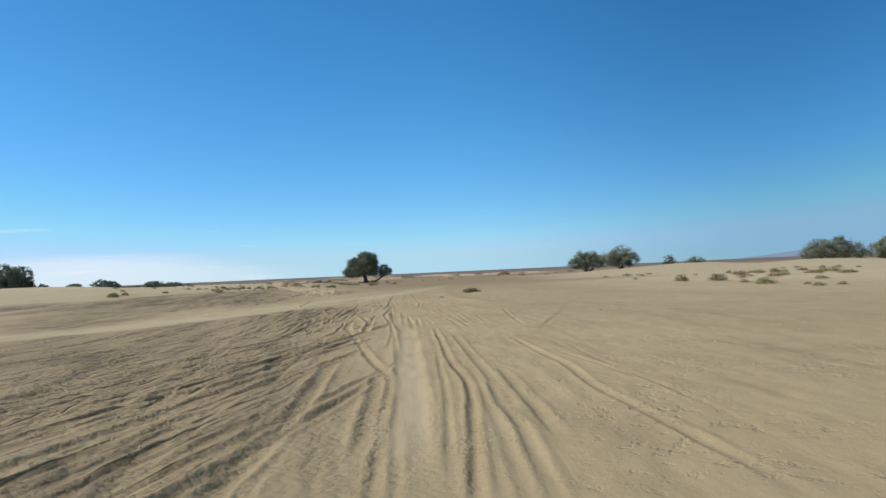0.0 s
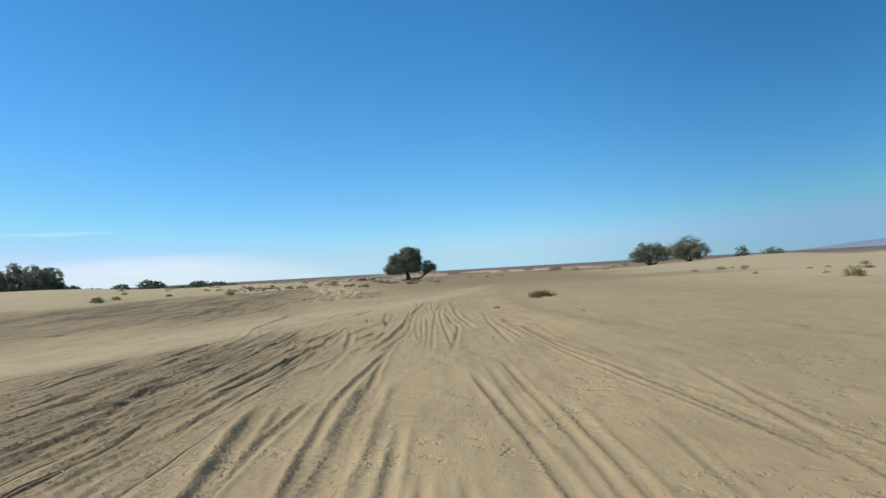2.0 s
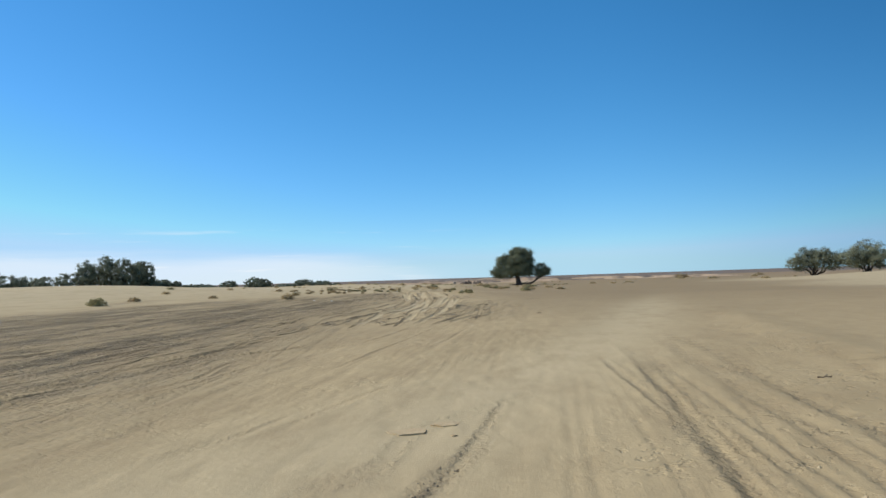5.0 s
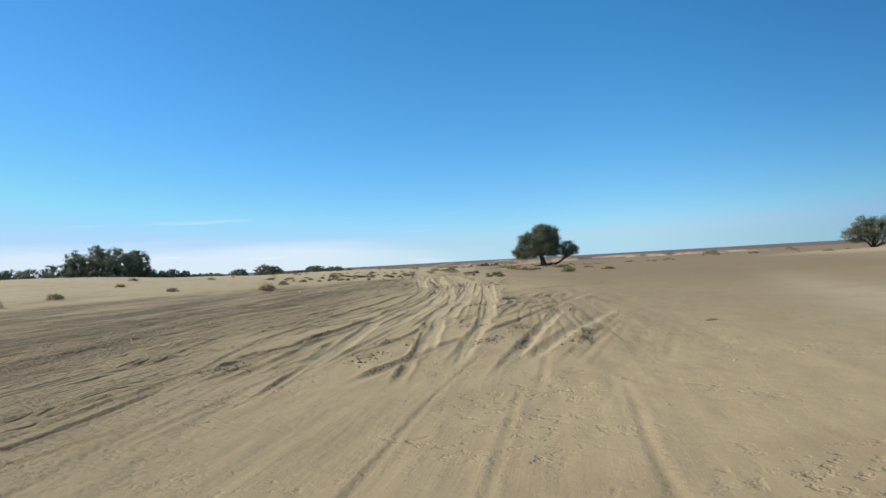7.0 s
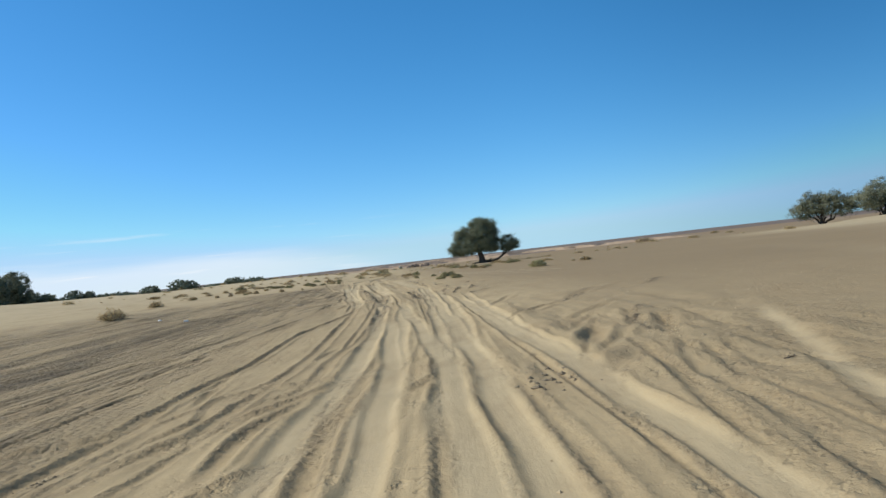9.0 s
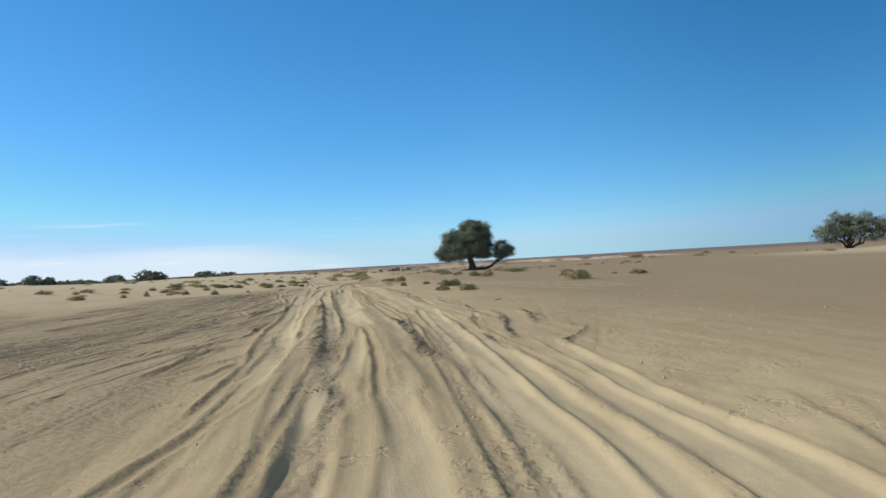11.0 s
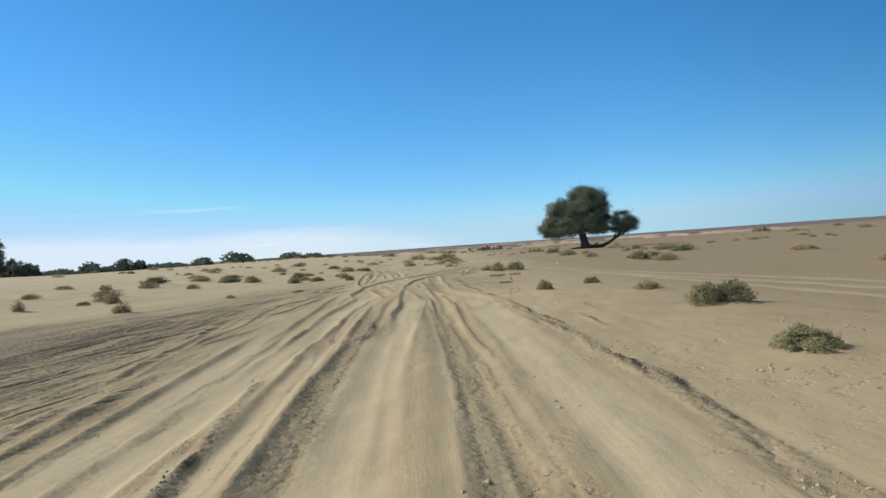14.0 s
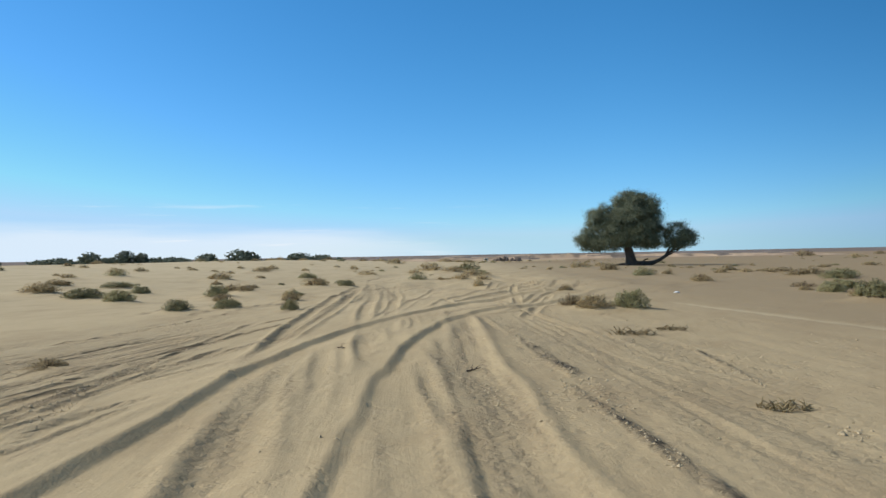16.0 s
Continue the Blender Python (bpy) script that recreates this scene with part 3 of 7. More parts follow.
# broad fields of soil turned grey-brown by many wheels
for edges_y, east_x, west_x, y0, y1, y2, y3, much in (([44, 60, 70, 90, 110, 125], [-13.6, -14.2, -17, -21, -24.2, -28.2], [-41, -41, -41, -40, -39, -39], 41, 50, 104, 128, 1.65),
                                            ([0, 12, 20, 30, 40], [-2.4, -2.6, -3.2, -4.2, -5.4], [-17.5, -15.5, -12.5, -9.0, -7.0], -2, 4, 34, 42, 1.0),
                                            ([112, 124, 132, 142, 150], [-27.5, -29.4, -30.8, -33.5, -36], [-36, -36, -36.5, -37.5, -38], 108, 118, 136, 146, 1.45)):
    e, w = np.interp(V, edges_y, east_x)[:, None], np.interp(V, edges_y, west_x)[:, None]
    rag = 1.6 * value_noise(X / 3.0, Y / 9.0, 51) + 1.5 * value_noise(X / 9.0, Y / 16.0, 58)
    jag = Y + 7 * value_noise(X / 2.2, Y / 30, 59) + 5 * value_noise(X / 6.0, Y / 30, 60)
    zone = smooth(w - 3, w + 4, X + 2 * rag) * (1 - smooth(e - 2.0, e, X + rag)) * smooth(y0 - 4, y1 + 6, jag) * (1 - smooth(y2, y3, jag))
    streaks = 0.42 + 0.30 * value_noise(U[None, :] / 1.1 + 0.3 * value_noise(X / 3, Y / 5, 52), Y / 15, 53) + 0.34 * value_noise(U[None, :] / 0.36, Y / 5, 54)
    CHURN_SHADE = np.maximum(CHURN_SHADE, zone * np.clip(much * streaks + 0.02, 0.08, 0.85))
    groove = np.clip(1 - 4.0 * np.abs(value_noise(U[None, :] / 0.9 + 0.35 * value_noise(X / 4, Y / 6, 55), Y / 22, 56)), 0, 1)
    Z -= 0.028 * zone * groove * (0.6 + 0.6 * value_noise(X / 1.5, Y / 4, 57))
    # grooves are darkened as well as lowered: shade painted into the soil colour
    CHURN_SHADE = np.maximum(CHURN_SHADE, min(0.88, 0.8 * much) * zone * groove)

# old, half-blown ruts and hollows
bank_line([(-60, -75), (-40, -36), (-25, -6), (-17, 10), (-14.5, 21), (-11.8, 24), (-9.8, 31), (-6.6, 45), (-4.0, 62), (-1, 90), (3, 130)], 1.7, -0.05)
bank_line([(-10.4, 20), (-8.0, 31), (-5.6, 40)], 0.9, 0.06)
bank_line([(2.4, 30), (1.2, 42), (0.2, 56), (0.8, 74)], 0.8, 0.09)
bank_line([(-12.0, 76), (-12.5, 80), (-13.3, 84.5), (-15.5, 97)], 0.30, 0.05)
bank_line([(-17.0, 92), (-18.9, 99.5), (-21.2, 108), (-23.7, 118), (-27, 130)], 0.45, 0.035)
bank_line([(-19.6, 96), (-20.6, 101), (-23.0, 109), (-25.6, 118)], 0.40, 0.045)
for y0, y1, lo, hi, count, depth in ((-2, 19, -9, -2.2, 34, 0.07), (15, 46, -10, -2.6, 46, 0.07), (2, 40, 2.5, 9, 8, 0.02), (40, 90, -17, -5, 26, 0.07),
                                     (88, 126, -13, -4.5, 22, 0.04), (118, 160, -9, -4.0, 14, 0.05), (140, 185, -8, 5, 10, 0.06)):
    for _ in range(count):
        s, length = rng.uniform(y0, y1 - 8), rng.uniform(4, 13)
        o, lean = rng.uniform(lo, hi), rng.uniform(-0.06, 0.06)
        ys = np.linspace(s, s + length, 5)
        xs = np.interp(s, LINE_Y, LINE_X) + o + np.interp(ys, V, FIELD if o < -2.5 else FLOW) - np.interp(s, V, FIELD if o < -2.5 else FLOW) + lean * (ys - s) + rng.normal(0, 0.05, 5)
        gauge = 1.5 if rng.random() < 0.4 else 0.0
        for off in (0.0, -gauge) if gauge else (0.0,):
            rut(list(zip(xs + off, ys)), rng.uniform(0.06, 0.11), depth * rng.uniform(0.6, 1.3), 1.0, rough=rng.uniform(0.7, 1.2))
# fine tread lines inside the driven track
for y0, y1, half, count in ((-4, 52, 1.7, 16), (48, 80, 3.0, 7), (66, 104, 2.6, 7), (92, 130, 2.2, 5), (122, 146, 2.2, 8)):
    for _ in range(count):
        s, length = rng.uniform(y0, y1 - 6), rng.uniform(5, 16)
        o, lean = rng.uniform(-half, half), rng.uniform(-0.03, 0.03)
        ys = np.linspace(s, s + length, 4)
        xs = np.interp(s, LINE_Y, LINE_X) + o + np.interp(ys, V, FLOW) - np.interp(s, V, FLOW) + lean * (ys - s) + rng.normal(0, 0.03, 4)
        rut(list(zip(xs, ys)), rng.uniform(0.06, 0.11), rng.uniform(0.012, 0.030), 0.9, rng.uniform(0.1, 0.3), 1.5)
# many tracks fan out past the end of the drive
for _ in range(12):
    y0, length = rng.uniform(147, 162), rng.uniform(8, 18)
    ys = np.linspace(y0, y0 + length, 5)
    xs = rng.uniform(-33.5, -27.5) + rng.uniform(-0.2, 0.45) * (ys - y0) + rng.normal(0, 0.1, 5)
    rut(list(zip(xs, ys)), 0.16, rng.uniform(0.09, 0.14), 0.9, 0.4)
# the smooth road has filled the ruts that it crosses
CHURN_SHADE *= 1 - 0.92 * road
CUT *= 1 - 0.85 * road
PILE *= 1 - 0.85 * road
LEDGE = np.zeros_like(Z)


def ledge(points, height, seed):
    """A crest of sand, gentle to the west and broken off steeply to the east."""
    x = curve(points)
    rows = np.nonzero(~np.isnan(x))[0]
    a, b = rows[0], rows[-1] + 1
    v = V[a:b]
    cx = x[a:b] + 0.05 * value_noise(v / 1.3, v * 0, seed) + 0.02 * value_noise(v / 0.4, v * 0, seed + 1)
    d = X[a:b] - cx[:, None]
    h = height * (smooth(v[0], v[0] + 1.5, v) * (1 - smooth(v[-1] - 5, v[-1], v)) * (1 + 0.25 * value_noise(v / 1.8, v * 0, seed + 2)))[:, None]
    shape = np.where(d < 0, np.exp(d / 0.40), 1 - 1.4 * np.clip(d / 0.12, 0, 1))
    shape = np.where(d > 0.12, -0.4 * np.exp(-((d - 0.12) / 0.28) ** 2), shape)
    wipe = np.exp(-((d / 0.5) ** 4)) * (h > 0.2 * height)
    CUT[a:b] *= 1 - 0.85 * wipe
    PILE[a:b] *= 1 - 0.85 * wipe
    CHURN_SHADE[a:b] *= 1 - 0.7 * wipe
    LEDGE[a:b] += h * shape


def groove(points, width, depth, rough=0.7):
    """A crisp rut, carried on a little at both ends."""
    length = v_end(points)
    rut(stretch(points, min(3.0, 0.5 * length), min(4.0, 0.6 * length)), width, depth, 0.8, rough, 1.6)


# the start
groove([(-3.76, 5.9), (-3.45, 6.6), (-3.42, 7.2), (-3.18, 7.7)], 0.1, 0.06)
groove([(-4.35, 7.2), (-3.31, 8.1), (-2.94, 8.7), (-2.64, 10.1), (-2.56, 12.1), (-2.31, 14.3), (-1.75, 17.2)], 0.12, 0.09)
groove([(-2.69, 11.8), (-2.42, 13.6), (-1.8, 15.3)], 0.08, 0.05)
groove([(-5.92, 8.7), (-5.44, 9.9), (-5.29, 10.9), (-4.31, 12.2)], 0.1, 0.07)
groove([(-4.58, 6.7), (-4.58, 7.1), (-4.41, 8), (-3.45, 8.6)], 0.09, 0.06)
groove([(-4.3, 9.8), (-4.1, 10.3), (-3.88, 12.5), (-3.52, 13.3), (-3.22, 14.7)], 0.09, 0.06)
groove([(-1.26, 4.9), (-1.26, 5.5), (-1.26, 6.4), (-1.32, 7.5), (-1.42, 9)], 0.16, 0.08)
groove([(-8.76, 21.7), (-7.94, 22.8), (-7.56, 25.4)], 0.07, 0.04)
groove([(-8.78, 13.1), (-9.52, 16.4), (-9.95, 19), (-8.85, 19.5)], 0.08, 0.05)
groove([(-0.21, 5.8), (-0.3, 7.3), (-0.37, 8.7), (-0.9, 11.2), (-1.6, 14.8)], 0.08, 0.07)
groove([(-0.34, 5.8), (-0.44, 7.3), (-0.53, 8.7)], 0.15, 0.05)
groove([(-0.03, 5.6), (-0.18, 7.7), (-0.49, 11.9), (-1.22, 19.8)], 0.07, 0.04, 0.25)
bed(stretch([(0.08, 5.6), (-0.06, 8.6), (-0.5, 15.7)], 2, 3), 0.2, 0.02, 2.5, pale=0.4)
groove([(-2.06, 4.4), (-2.14, 5), (-2.36, 6.1), (-2.48, 7.3)], 0.16, 0.05)
groove([(-2.14, 5.4), (-2.24, 6.6), (-2.3, 7.9)], 0.12, 0.04)
groove([(-2.45, 4), (-2.61, 4.6), (-2.7, 5.4)], 0.18, 0.06)
strip([(-3.76, 5.9), (-3.45, 6.6), (-3.42, 7.2)], 0.12, 0.05)
strip([(-2.94, 8.7), (-2.81, 9.7), (-2.64, 10.1)], 0.08, 0.05)
strip([(-1.25, 6.2), (-1.26, 6.6), (-1.32, 7.5)], 0.07, 0.05)
groove([(0.72, 5.7), (0.76, 7), (0.72, 8.7), (0.58, 10), (0.36, 13.9)], 0.08, 0.06)
groove([(0.44, 5.5), (0.42, 7.6), (0.35, 9.6)], 0.06, 0.03, 0.25)
groove([(1.14, 5.8), (1.13, 6.7), (1.08, 8.6), (0.86, 12)], 0.1, 0.04, 0.25)
groove([(1.42, 5.9), (1.37, 7.1), (1.32, 8.4)], 0.1, 0.05)
groove([(2.48, 5.9), (2.3, 7.4), (2.31, 9.4), (2.15, 11.5)], 0.1, 0.04, 0.25)
groove([(2.91, 8.8), (2.75, 9.9), (2.61, 10.7)], 0.07, 0.04, 0.25)
groove([(4.24, 13), (3.61, 15.2), (3.23, 17.1)], 0.07, 0.03, 0.25)
groove([(1.15, 5.9), (1.09, 6.5), (1.06, 7.7)], 0.09, 0.05)
# the fan of ruts in the soft ground
groove([(-4.57, 19.5), (-4.48, 20), (-4.29, 20.8), (-4.41, 22.4), (-4.42, 23.6), (-5.23, 27.1), (-5.41, 29.9), (-4.88, 32.3)], 0.1, 0.07)
groove([(-3.85, 18.5), (-3.87, 19.7), (-3.9, 20.8), (-3.56, 21.6), (-3.58, 22.5), (-3.69, 23.7), (-3.61, 25.3), (-3.7, 27.8)], 0.12, 0.09)
groove([(-3.22, 23.3), (-3.14, 24.4), (-3.15, 26.6), (-2.86, 29)], 0.08, 0.05)
groove([(-8.37, 32.8), (-7.66, 34.2), (-4.46, 35.4), (-6.72, 35.8), (-5.91, 37.7)], 0.06, 0.04)
groove([(-7.33, 23.5), (-6.95, 24.5), (-7.27, 26.3)], 0.1, 0.06)
groove([(-1.82, 18.7), (-1.93, 19.7), (-1.93, 20.2), (-2.11, 21.6), (-2.33, 22.8)], 0.14, 0.1)
groove([(-1.86, 20), (-1.98, 21.3), (-2.03, 22), (-2.11, 23.6)], 0.08, 0.05)
groove([(-1.52, 18.8), (-1.46, 19.4), (-1.34, 20.1), (-1.2, 21.2)], 0.12, 0.06)
groove([(-0.94, 19.1), (-1.1, 20.2), (-1.23, 21.8), (-1.41, 23.8)], 0.2, 0.06)
groove([(-1.46, 21.8), (-1.84, 24.8), (-2.01, 29.4), (-3.17, 42.4)], 0.08, 0.06)
groove([(-1.47, 23.8), (-1.87, 28.4), (-2.21, 33.3), (-3.23, 46)], 0.07, 0.05)
groove([(-0.74, 19.1), (-0.85, 20.2), (-0.94, 21.8)], 0.09, 0.04, 0.25)
groove([(-0.52, 19), (-0.63, 20.2), (-0.78, 22.1)], 0.08, 0.04, 0.25)
groove([(-0.34, 19), (-0.45, 20.9)], 0.07, 0.04, 0.25)
groove([(0.02, 19.4), (-0.13, 20.9)], 0.06, 0.03, 0.25)
groove([(-2.36, 18.6), (-2.48, 19.5), (-2.63, 20.8)], 0.14, 0.06)
groove([(-2.22, 18.1), (-2.35, 18.8), (-2.47, 19.6)], 0.14, 0.07)
groove([(-2.06, 18.8), (-2.03, 19.1), (-2.28, 20.3)], 0.12, 0.06)
groove([(-4.1, 19.8), (-4.04, 21.1), (-4.07, 22.3), (-4.04, 24)], 0.09, 0.06)
groove([(-3.34, 18), (-3.2, 18.3), (-3.14, 18.8), (-3.23, 19.5), (-2.98, 20.1)], 0.12, 0.06)
groove([(-8.85, 25.8), (-8.43, 27.5), (-8.91, 30.3), (-9.1, 32.2)], 0.07, 0.04)
strip([(-3.87, 19.7), (-3.9, 20.8), (-3.56, 21.6), (-3.58, 22.5)], 0.07, 0.05)
strip([(-3.23, 19), (-3.23, 19.4)], 0.08, 0.05)
strip([(-1.93, 19.7), (-1.93, 20.2), (-2.27, 22.8)], 0.07, 0.05)
groove([(2.16, 24.2), (1.92, 26), (1.43, 28.5), (0.26, 38.8)], 0.08, 0.05)
groove([(1.95, 24.5), (1.41, 27.6), (0.33, 36.5)], 0.07, 0.04)
groove([(3.23, 19.5), (2.87, 20), (2.58, 21.9), (2.16, 24.2)], 0.12, 0.05)
groove([(0.71, 19.5), (0.6, 20.6), (0.43, 22.1), (0.13, 24.1)], 0.09, 0.05, 0.25)
groove([(1.08, 19.6), (0.99, 21.1), (0.88, 22.8)], 0.1, 0.04, 0.25)
groove([(1.67, 19.7), (1.6, 20.8), (1.56, 22.3)], 0.08, 0.03, 0.25)
groove([(3.18, 21.3), (2.92, 22.8), (2.91, 23.9)], 0.1, 0.04)
groove([(3.73, 19.8), (4.17, 21.5), (4.66, 23.5), (5.12, 26), (7.52, 35)], 0.08, 0.05, 0.25)
groove([(0.95, 19.9), (0.8, 22), (0.45, 25.2)], 0.08, 0.03, 0.25)
groove([(2.59, 19.6), (2.6, 21.6), (2.71, 24.4)], 0.1, 0.04, 0.25)
# before the smooth road
groove([(-7.62, 34.2), (-7.11, 35.1), (-7.27, 36.5), (-8.11, 39.7), (-8.49, 43)], 0.12, 0.09)
groove([(-7.2, 34.7), (-7.02, 35.7), (-7.38, 37.5), (-7.77, 39.4), (-7.12, 41.1)], 0.09, 0.06)
groove([(-5.78, 38), (-5.73, 38.6), (-5.71, 40.9), (-5.55, 44.7), (-5.59, 47.8)], 0.07, 0.05)
groove([(-4.99, 32.2), (-4.95, 32.7), (-4.86, 33.2), (-4.52, 33.7), (-4.5, 34.6), (-4.31, 34.9)], 0.12, 0.08)
groove([(-5.39, 31.7), (-5.47, 32.2), (-5.31, 32.6), (-5.44, 33.7), (-5.47, 34.2)], 0.1, 0.07)
groove([(-3.78, 30.7), (-3.81, 31.1), (-3.78, 31.5), (-3.81, 32.2), (-3.93, 32.9), (-4.07, 33.7), (-4.15, 34.5)], 0.15, 0.11)
groove([(-4.26, 36), (-4.25, 37.4), (-3.87, 37.7), (-4.26, 39.9)], 0.08, 0.06)
groove([(-3.29, 32.4), (-3.4, 33), (-3.8, 35.1), (-3.8, 36.3), (-3.74, 37.4)], 0.11, 0.08)
rut([(-3.29, 37.5), (-3.8, 40.7), (-4.57, 46.3)], 0.12, 0.06, 0.8, 0.6, 3.0)
groove([(-2.35, 32.2), (-2.35, 32.7), (-2.47, 34.8), (-2.65, 37.6), (-3.07, 42.7), (-3.51, 51.2)], 0.13, 0.08)
groove([(-2.12, 32.1), (-2.12, 32.9), (-2.2, 34.3), (-2.61, 38.7), (-3.17, 45)], 0.09, 0.06)
groove([(-3.2, 33.1), (-3.15, 33.6), (-3.09, 34.4)], 0.12, 0.08)
groove([(-2.75, 32.1), (-2.71, 32.8), (-2.78, 34.2)], 0.12, 0.05)
groove([(-5.42, 33.9), (-5.68, 34.7), (-5.49, 35.1), (-5.8, 36.9)], 0.08, 0.05)
groove([(-5.11, 31), (-4.85, 31.4)], 0.12, 0.06)
groove([(-4.31, 31.1), (-4.3, 31.5), (-4.46, 32.1)], 0.1, 0.06)
groove([(-1.68, 32.2), (-1.77, 32.9), (-1.91, 34)], 0.07, 0.03, 0.25)
groove([(-1.57, 32.2), (-1.69, 33.4), (-1.88, 35.2)], 0.06, 0.03, 0.25)
groove([(-1.45, 32.2), (-1.62, 34.1), (-1.92, 37.2)], 0.06, 0.03, 0.25)
groove([(-4.14, 30.1), (-3.75, 30.6)], 0.16, 0.06)
groove([(-7.08, 35.9), (-6.85, 37), (-6.72, 37.9), (-6.71, 39.2)], 0.08, 0.05)
strip([(-3.81, 31.1), (-3.78, 31.5), (-3.81, 32.2)], 0.07, 0.05)
strip([(-3.29, 37.5), (-3.8, 40.3)], 0.06, 0.05)
strip([(-3.8, 35.1), (-3.8, 36.3)], 0.06, 0.05)
strip([(-3.93, 32.9), (-4.07, 33.7), (-4.14, 34.3)], 0.07, 0.05)
groove([(-0.77, 37.3), (-1.03, 39.6), (-1.43, 43.4), (-2.01, 50.3)], 0.1, 0.07)
groove([(-1.04, 32.8), (-1.33, 35.6), (-1.78, 40.2), (-2.56, 52.6)], 0.07, 0.04, 0.25)
groove([(-1.35, 32.3), (-1.57, 35.2), (-2.07, 41.8)], 0.07, 0.04, 0.25)
groove([(-0.79, 32.4), (-0.81, 33.5), (-0.9, 35.3), (-1.2, 37.3), (-1.59, 41)], 0.08, 0.05)
groove([(0.98, 32.6), (0.83, 34.1), (0.47, 35.8), (0.41, 38), (0.02, 40.4)], 0.16, 0.06)
groove([(0.19, 32.6), (0.01, 34.8), (-0.2, 39)], 0.09, 0.04, 0.25)
groove([(0.53, 32.4), (0.4, 33.6), (0.2, 35.8)], 0.08, 0.04, 0.25)
groove([(1.21, 35.6), (1.05, 36.5), (0.96, 37.8)], 0.07, 0.05)
groove([(1.4, 34.7), (0.85, 35.9), (0.36, 39.7)], 0.1, 0.04, 0.25)
groove([(2.93, 34.9), (2.57, 35.7), (2.13, 37.2), (1.78, 39.9), (1.36, 45.7), (0.27, 53.1)], 0.1, 0.04, 0.25)
groove([(2.31, 34.8), (2.05, 35.7), (1.64, 37.2), (0.98, 41.3)], 0.12, 0.05, 0.25)
groove([(-1.8, 34.3), (-2, 36.3), (-2.25, 38.8)], 0.06, 0.03, 0.25)
groove([(-1.49, 32.3), (-1.68, 34.3), (-2, 37.7)], 0.06, 0.03, 0.25)
groove([(-3.06, 45), (-3.35, 52.5)], 0.08, 0.05)
# where the smooth road is crossed
groove([(-12.7, 47.4), (-13.08, 48.5), (-13.1, 49.9), (-13.33, 51.6), (-13.28, 53.9), (-13.47, 56.6)], 0.12, 0.08)
groove([(-17.12, 51.7), (-16.45, 53.9), (-15.98, 54.7), (-15.6, 56.2)], 0.12, 0.08)
groove([(-13.67, 53.5), (-14.31, 57), (-13.97, 60.4)], 0.08, 0.04, 0.25)
groove([(-6.89, 45.1), (-6.45, 45.6), (-6.63, 46.7), (-6.3, 47.5), (-6.31, 49), (-6.01, 49.8)], 0.12, 0.03, 0.3)
groove([(-5.68, 44.5), (-5.66, 45.3), (-5.7, 46.1), (-5.67, 47.2), (-5.61, 47.8)], 0.12, 0.055, 0.4)
groove([(-6.47, 43.8), (-6.44, 44.5), (-6.43, 45.1)], 0.1, 0.06)
groove([(-7.58, 43.1), (-7.41, 43.6), (-7.24, 44.1), (-7.07, 44.4)], 0.1, 0.05, 0.25)
groove([(-8.56, 43.3), (-8.3, 44.4), (-7.91, 44.8)], 0.1, 0.05, 0.25)
strip([(-5.68, 44.5), (-5.66, 45.3), (-5.7, 46.1), (-5.67, 47.2), (-5.61, 47.8)], 0.08, 0.035, 0.8)
strip([(-6.47, 43.8), (-6.36, 44.6)], 0.06, 0.04)
strip([(-6.89, 45.1), (-6.45, 45.6), (-6.63, 46.8)], 0.05, 0.04)
groove([(-3.15, 45.8), (-3.39, 48.4), (-3.53, 51.6), (-3.77, 55.7)], 0.09, 0.045, 0.4)
groove([(-3.22, 45.8), (-3.38, 47.2), (-3.56, 49.6), (-3.91, 52.3)], 0.1, 0.05)
groove([(-2.39, 46.2), (-2.46, 49.1), (-2.69, 52.1), (-2.92, 57.7)], 0.1, 0.05, 0.25)
groove([(-1.53, 46), (-1.59, 47.4), (-1.73, 49), (-1.94, 50.9), (-2.1, 53.5), (-2.34, 57.5)], 0.12, 0.05, 0.4)
groove([(-2.01, 46.6), (-2.19, 48.7), (-2.43, 50.9), (-2.71, 55.4)], 0.1, 0.04, 0.25)
groove([(-2.78, 46.2), (-3.02, 48.4), (-3.4, 53)], 0.1, 0.04, 0.25)
groove([(-0.03, 54.3), (-0.31, 54.8), (-0.1, 57.4), (-0.53, 61.4)], 0.12, 0.06, 0.25)
groove([(-2.56, 46), (-2.82, 48.4), (-3.24, 53.7)], 0.08, 0.04, 0.25)
# the churned bend
groove([(-12.19, 68.6), (-12.32, 69.3), (-12.62, 70.6), (-13.07, 72.4), (-14.08, 76.8), (-14.72, 80.6)], 0.11, 0.07)
bed(stretch([(-13.75, 68.3), (-14.08, 70.1), (-14.65, 72.7), (-15.57, 77.3), (-16.21, 81.9), (-18.44, 93.7), (-27.3, 125.2)], 2, 3), 0.17, 0.04, 2.5, pale=0.4)
groove([(-13.67, 67.6), (-13.91, 68.7), (-14.28, 70.4), (-14.57, 72), (-15.21, 74.6), (-15.47, 77.3)], 0.08, 0.07)
groove([(-15.16, 66.5), (-15.22, 67), (-15.16, 67.7), (-15.18, 68.3), (-15.29, 69.4), (-15.17, 69.9), (-15.24, 71.2), (-15.28, 72.6), (-15.41, 73.8)], 0.2, 0.11)
strip([(-15.16, 66.5), (-15.22, 67), (-15.16, 67.7), (-15.18, 68.3), (-15.29, 69.4), (-15.17, 69.9), (-15.24, 71.2), (-15.28, 72.6), (-15.41, 73.8)], 0.14, 0.06)
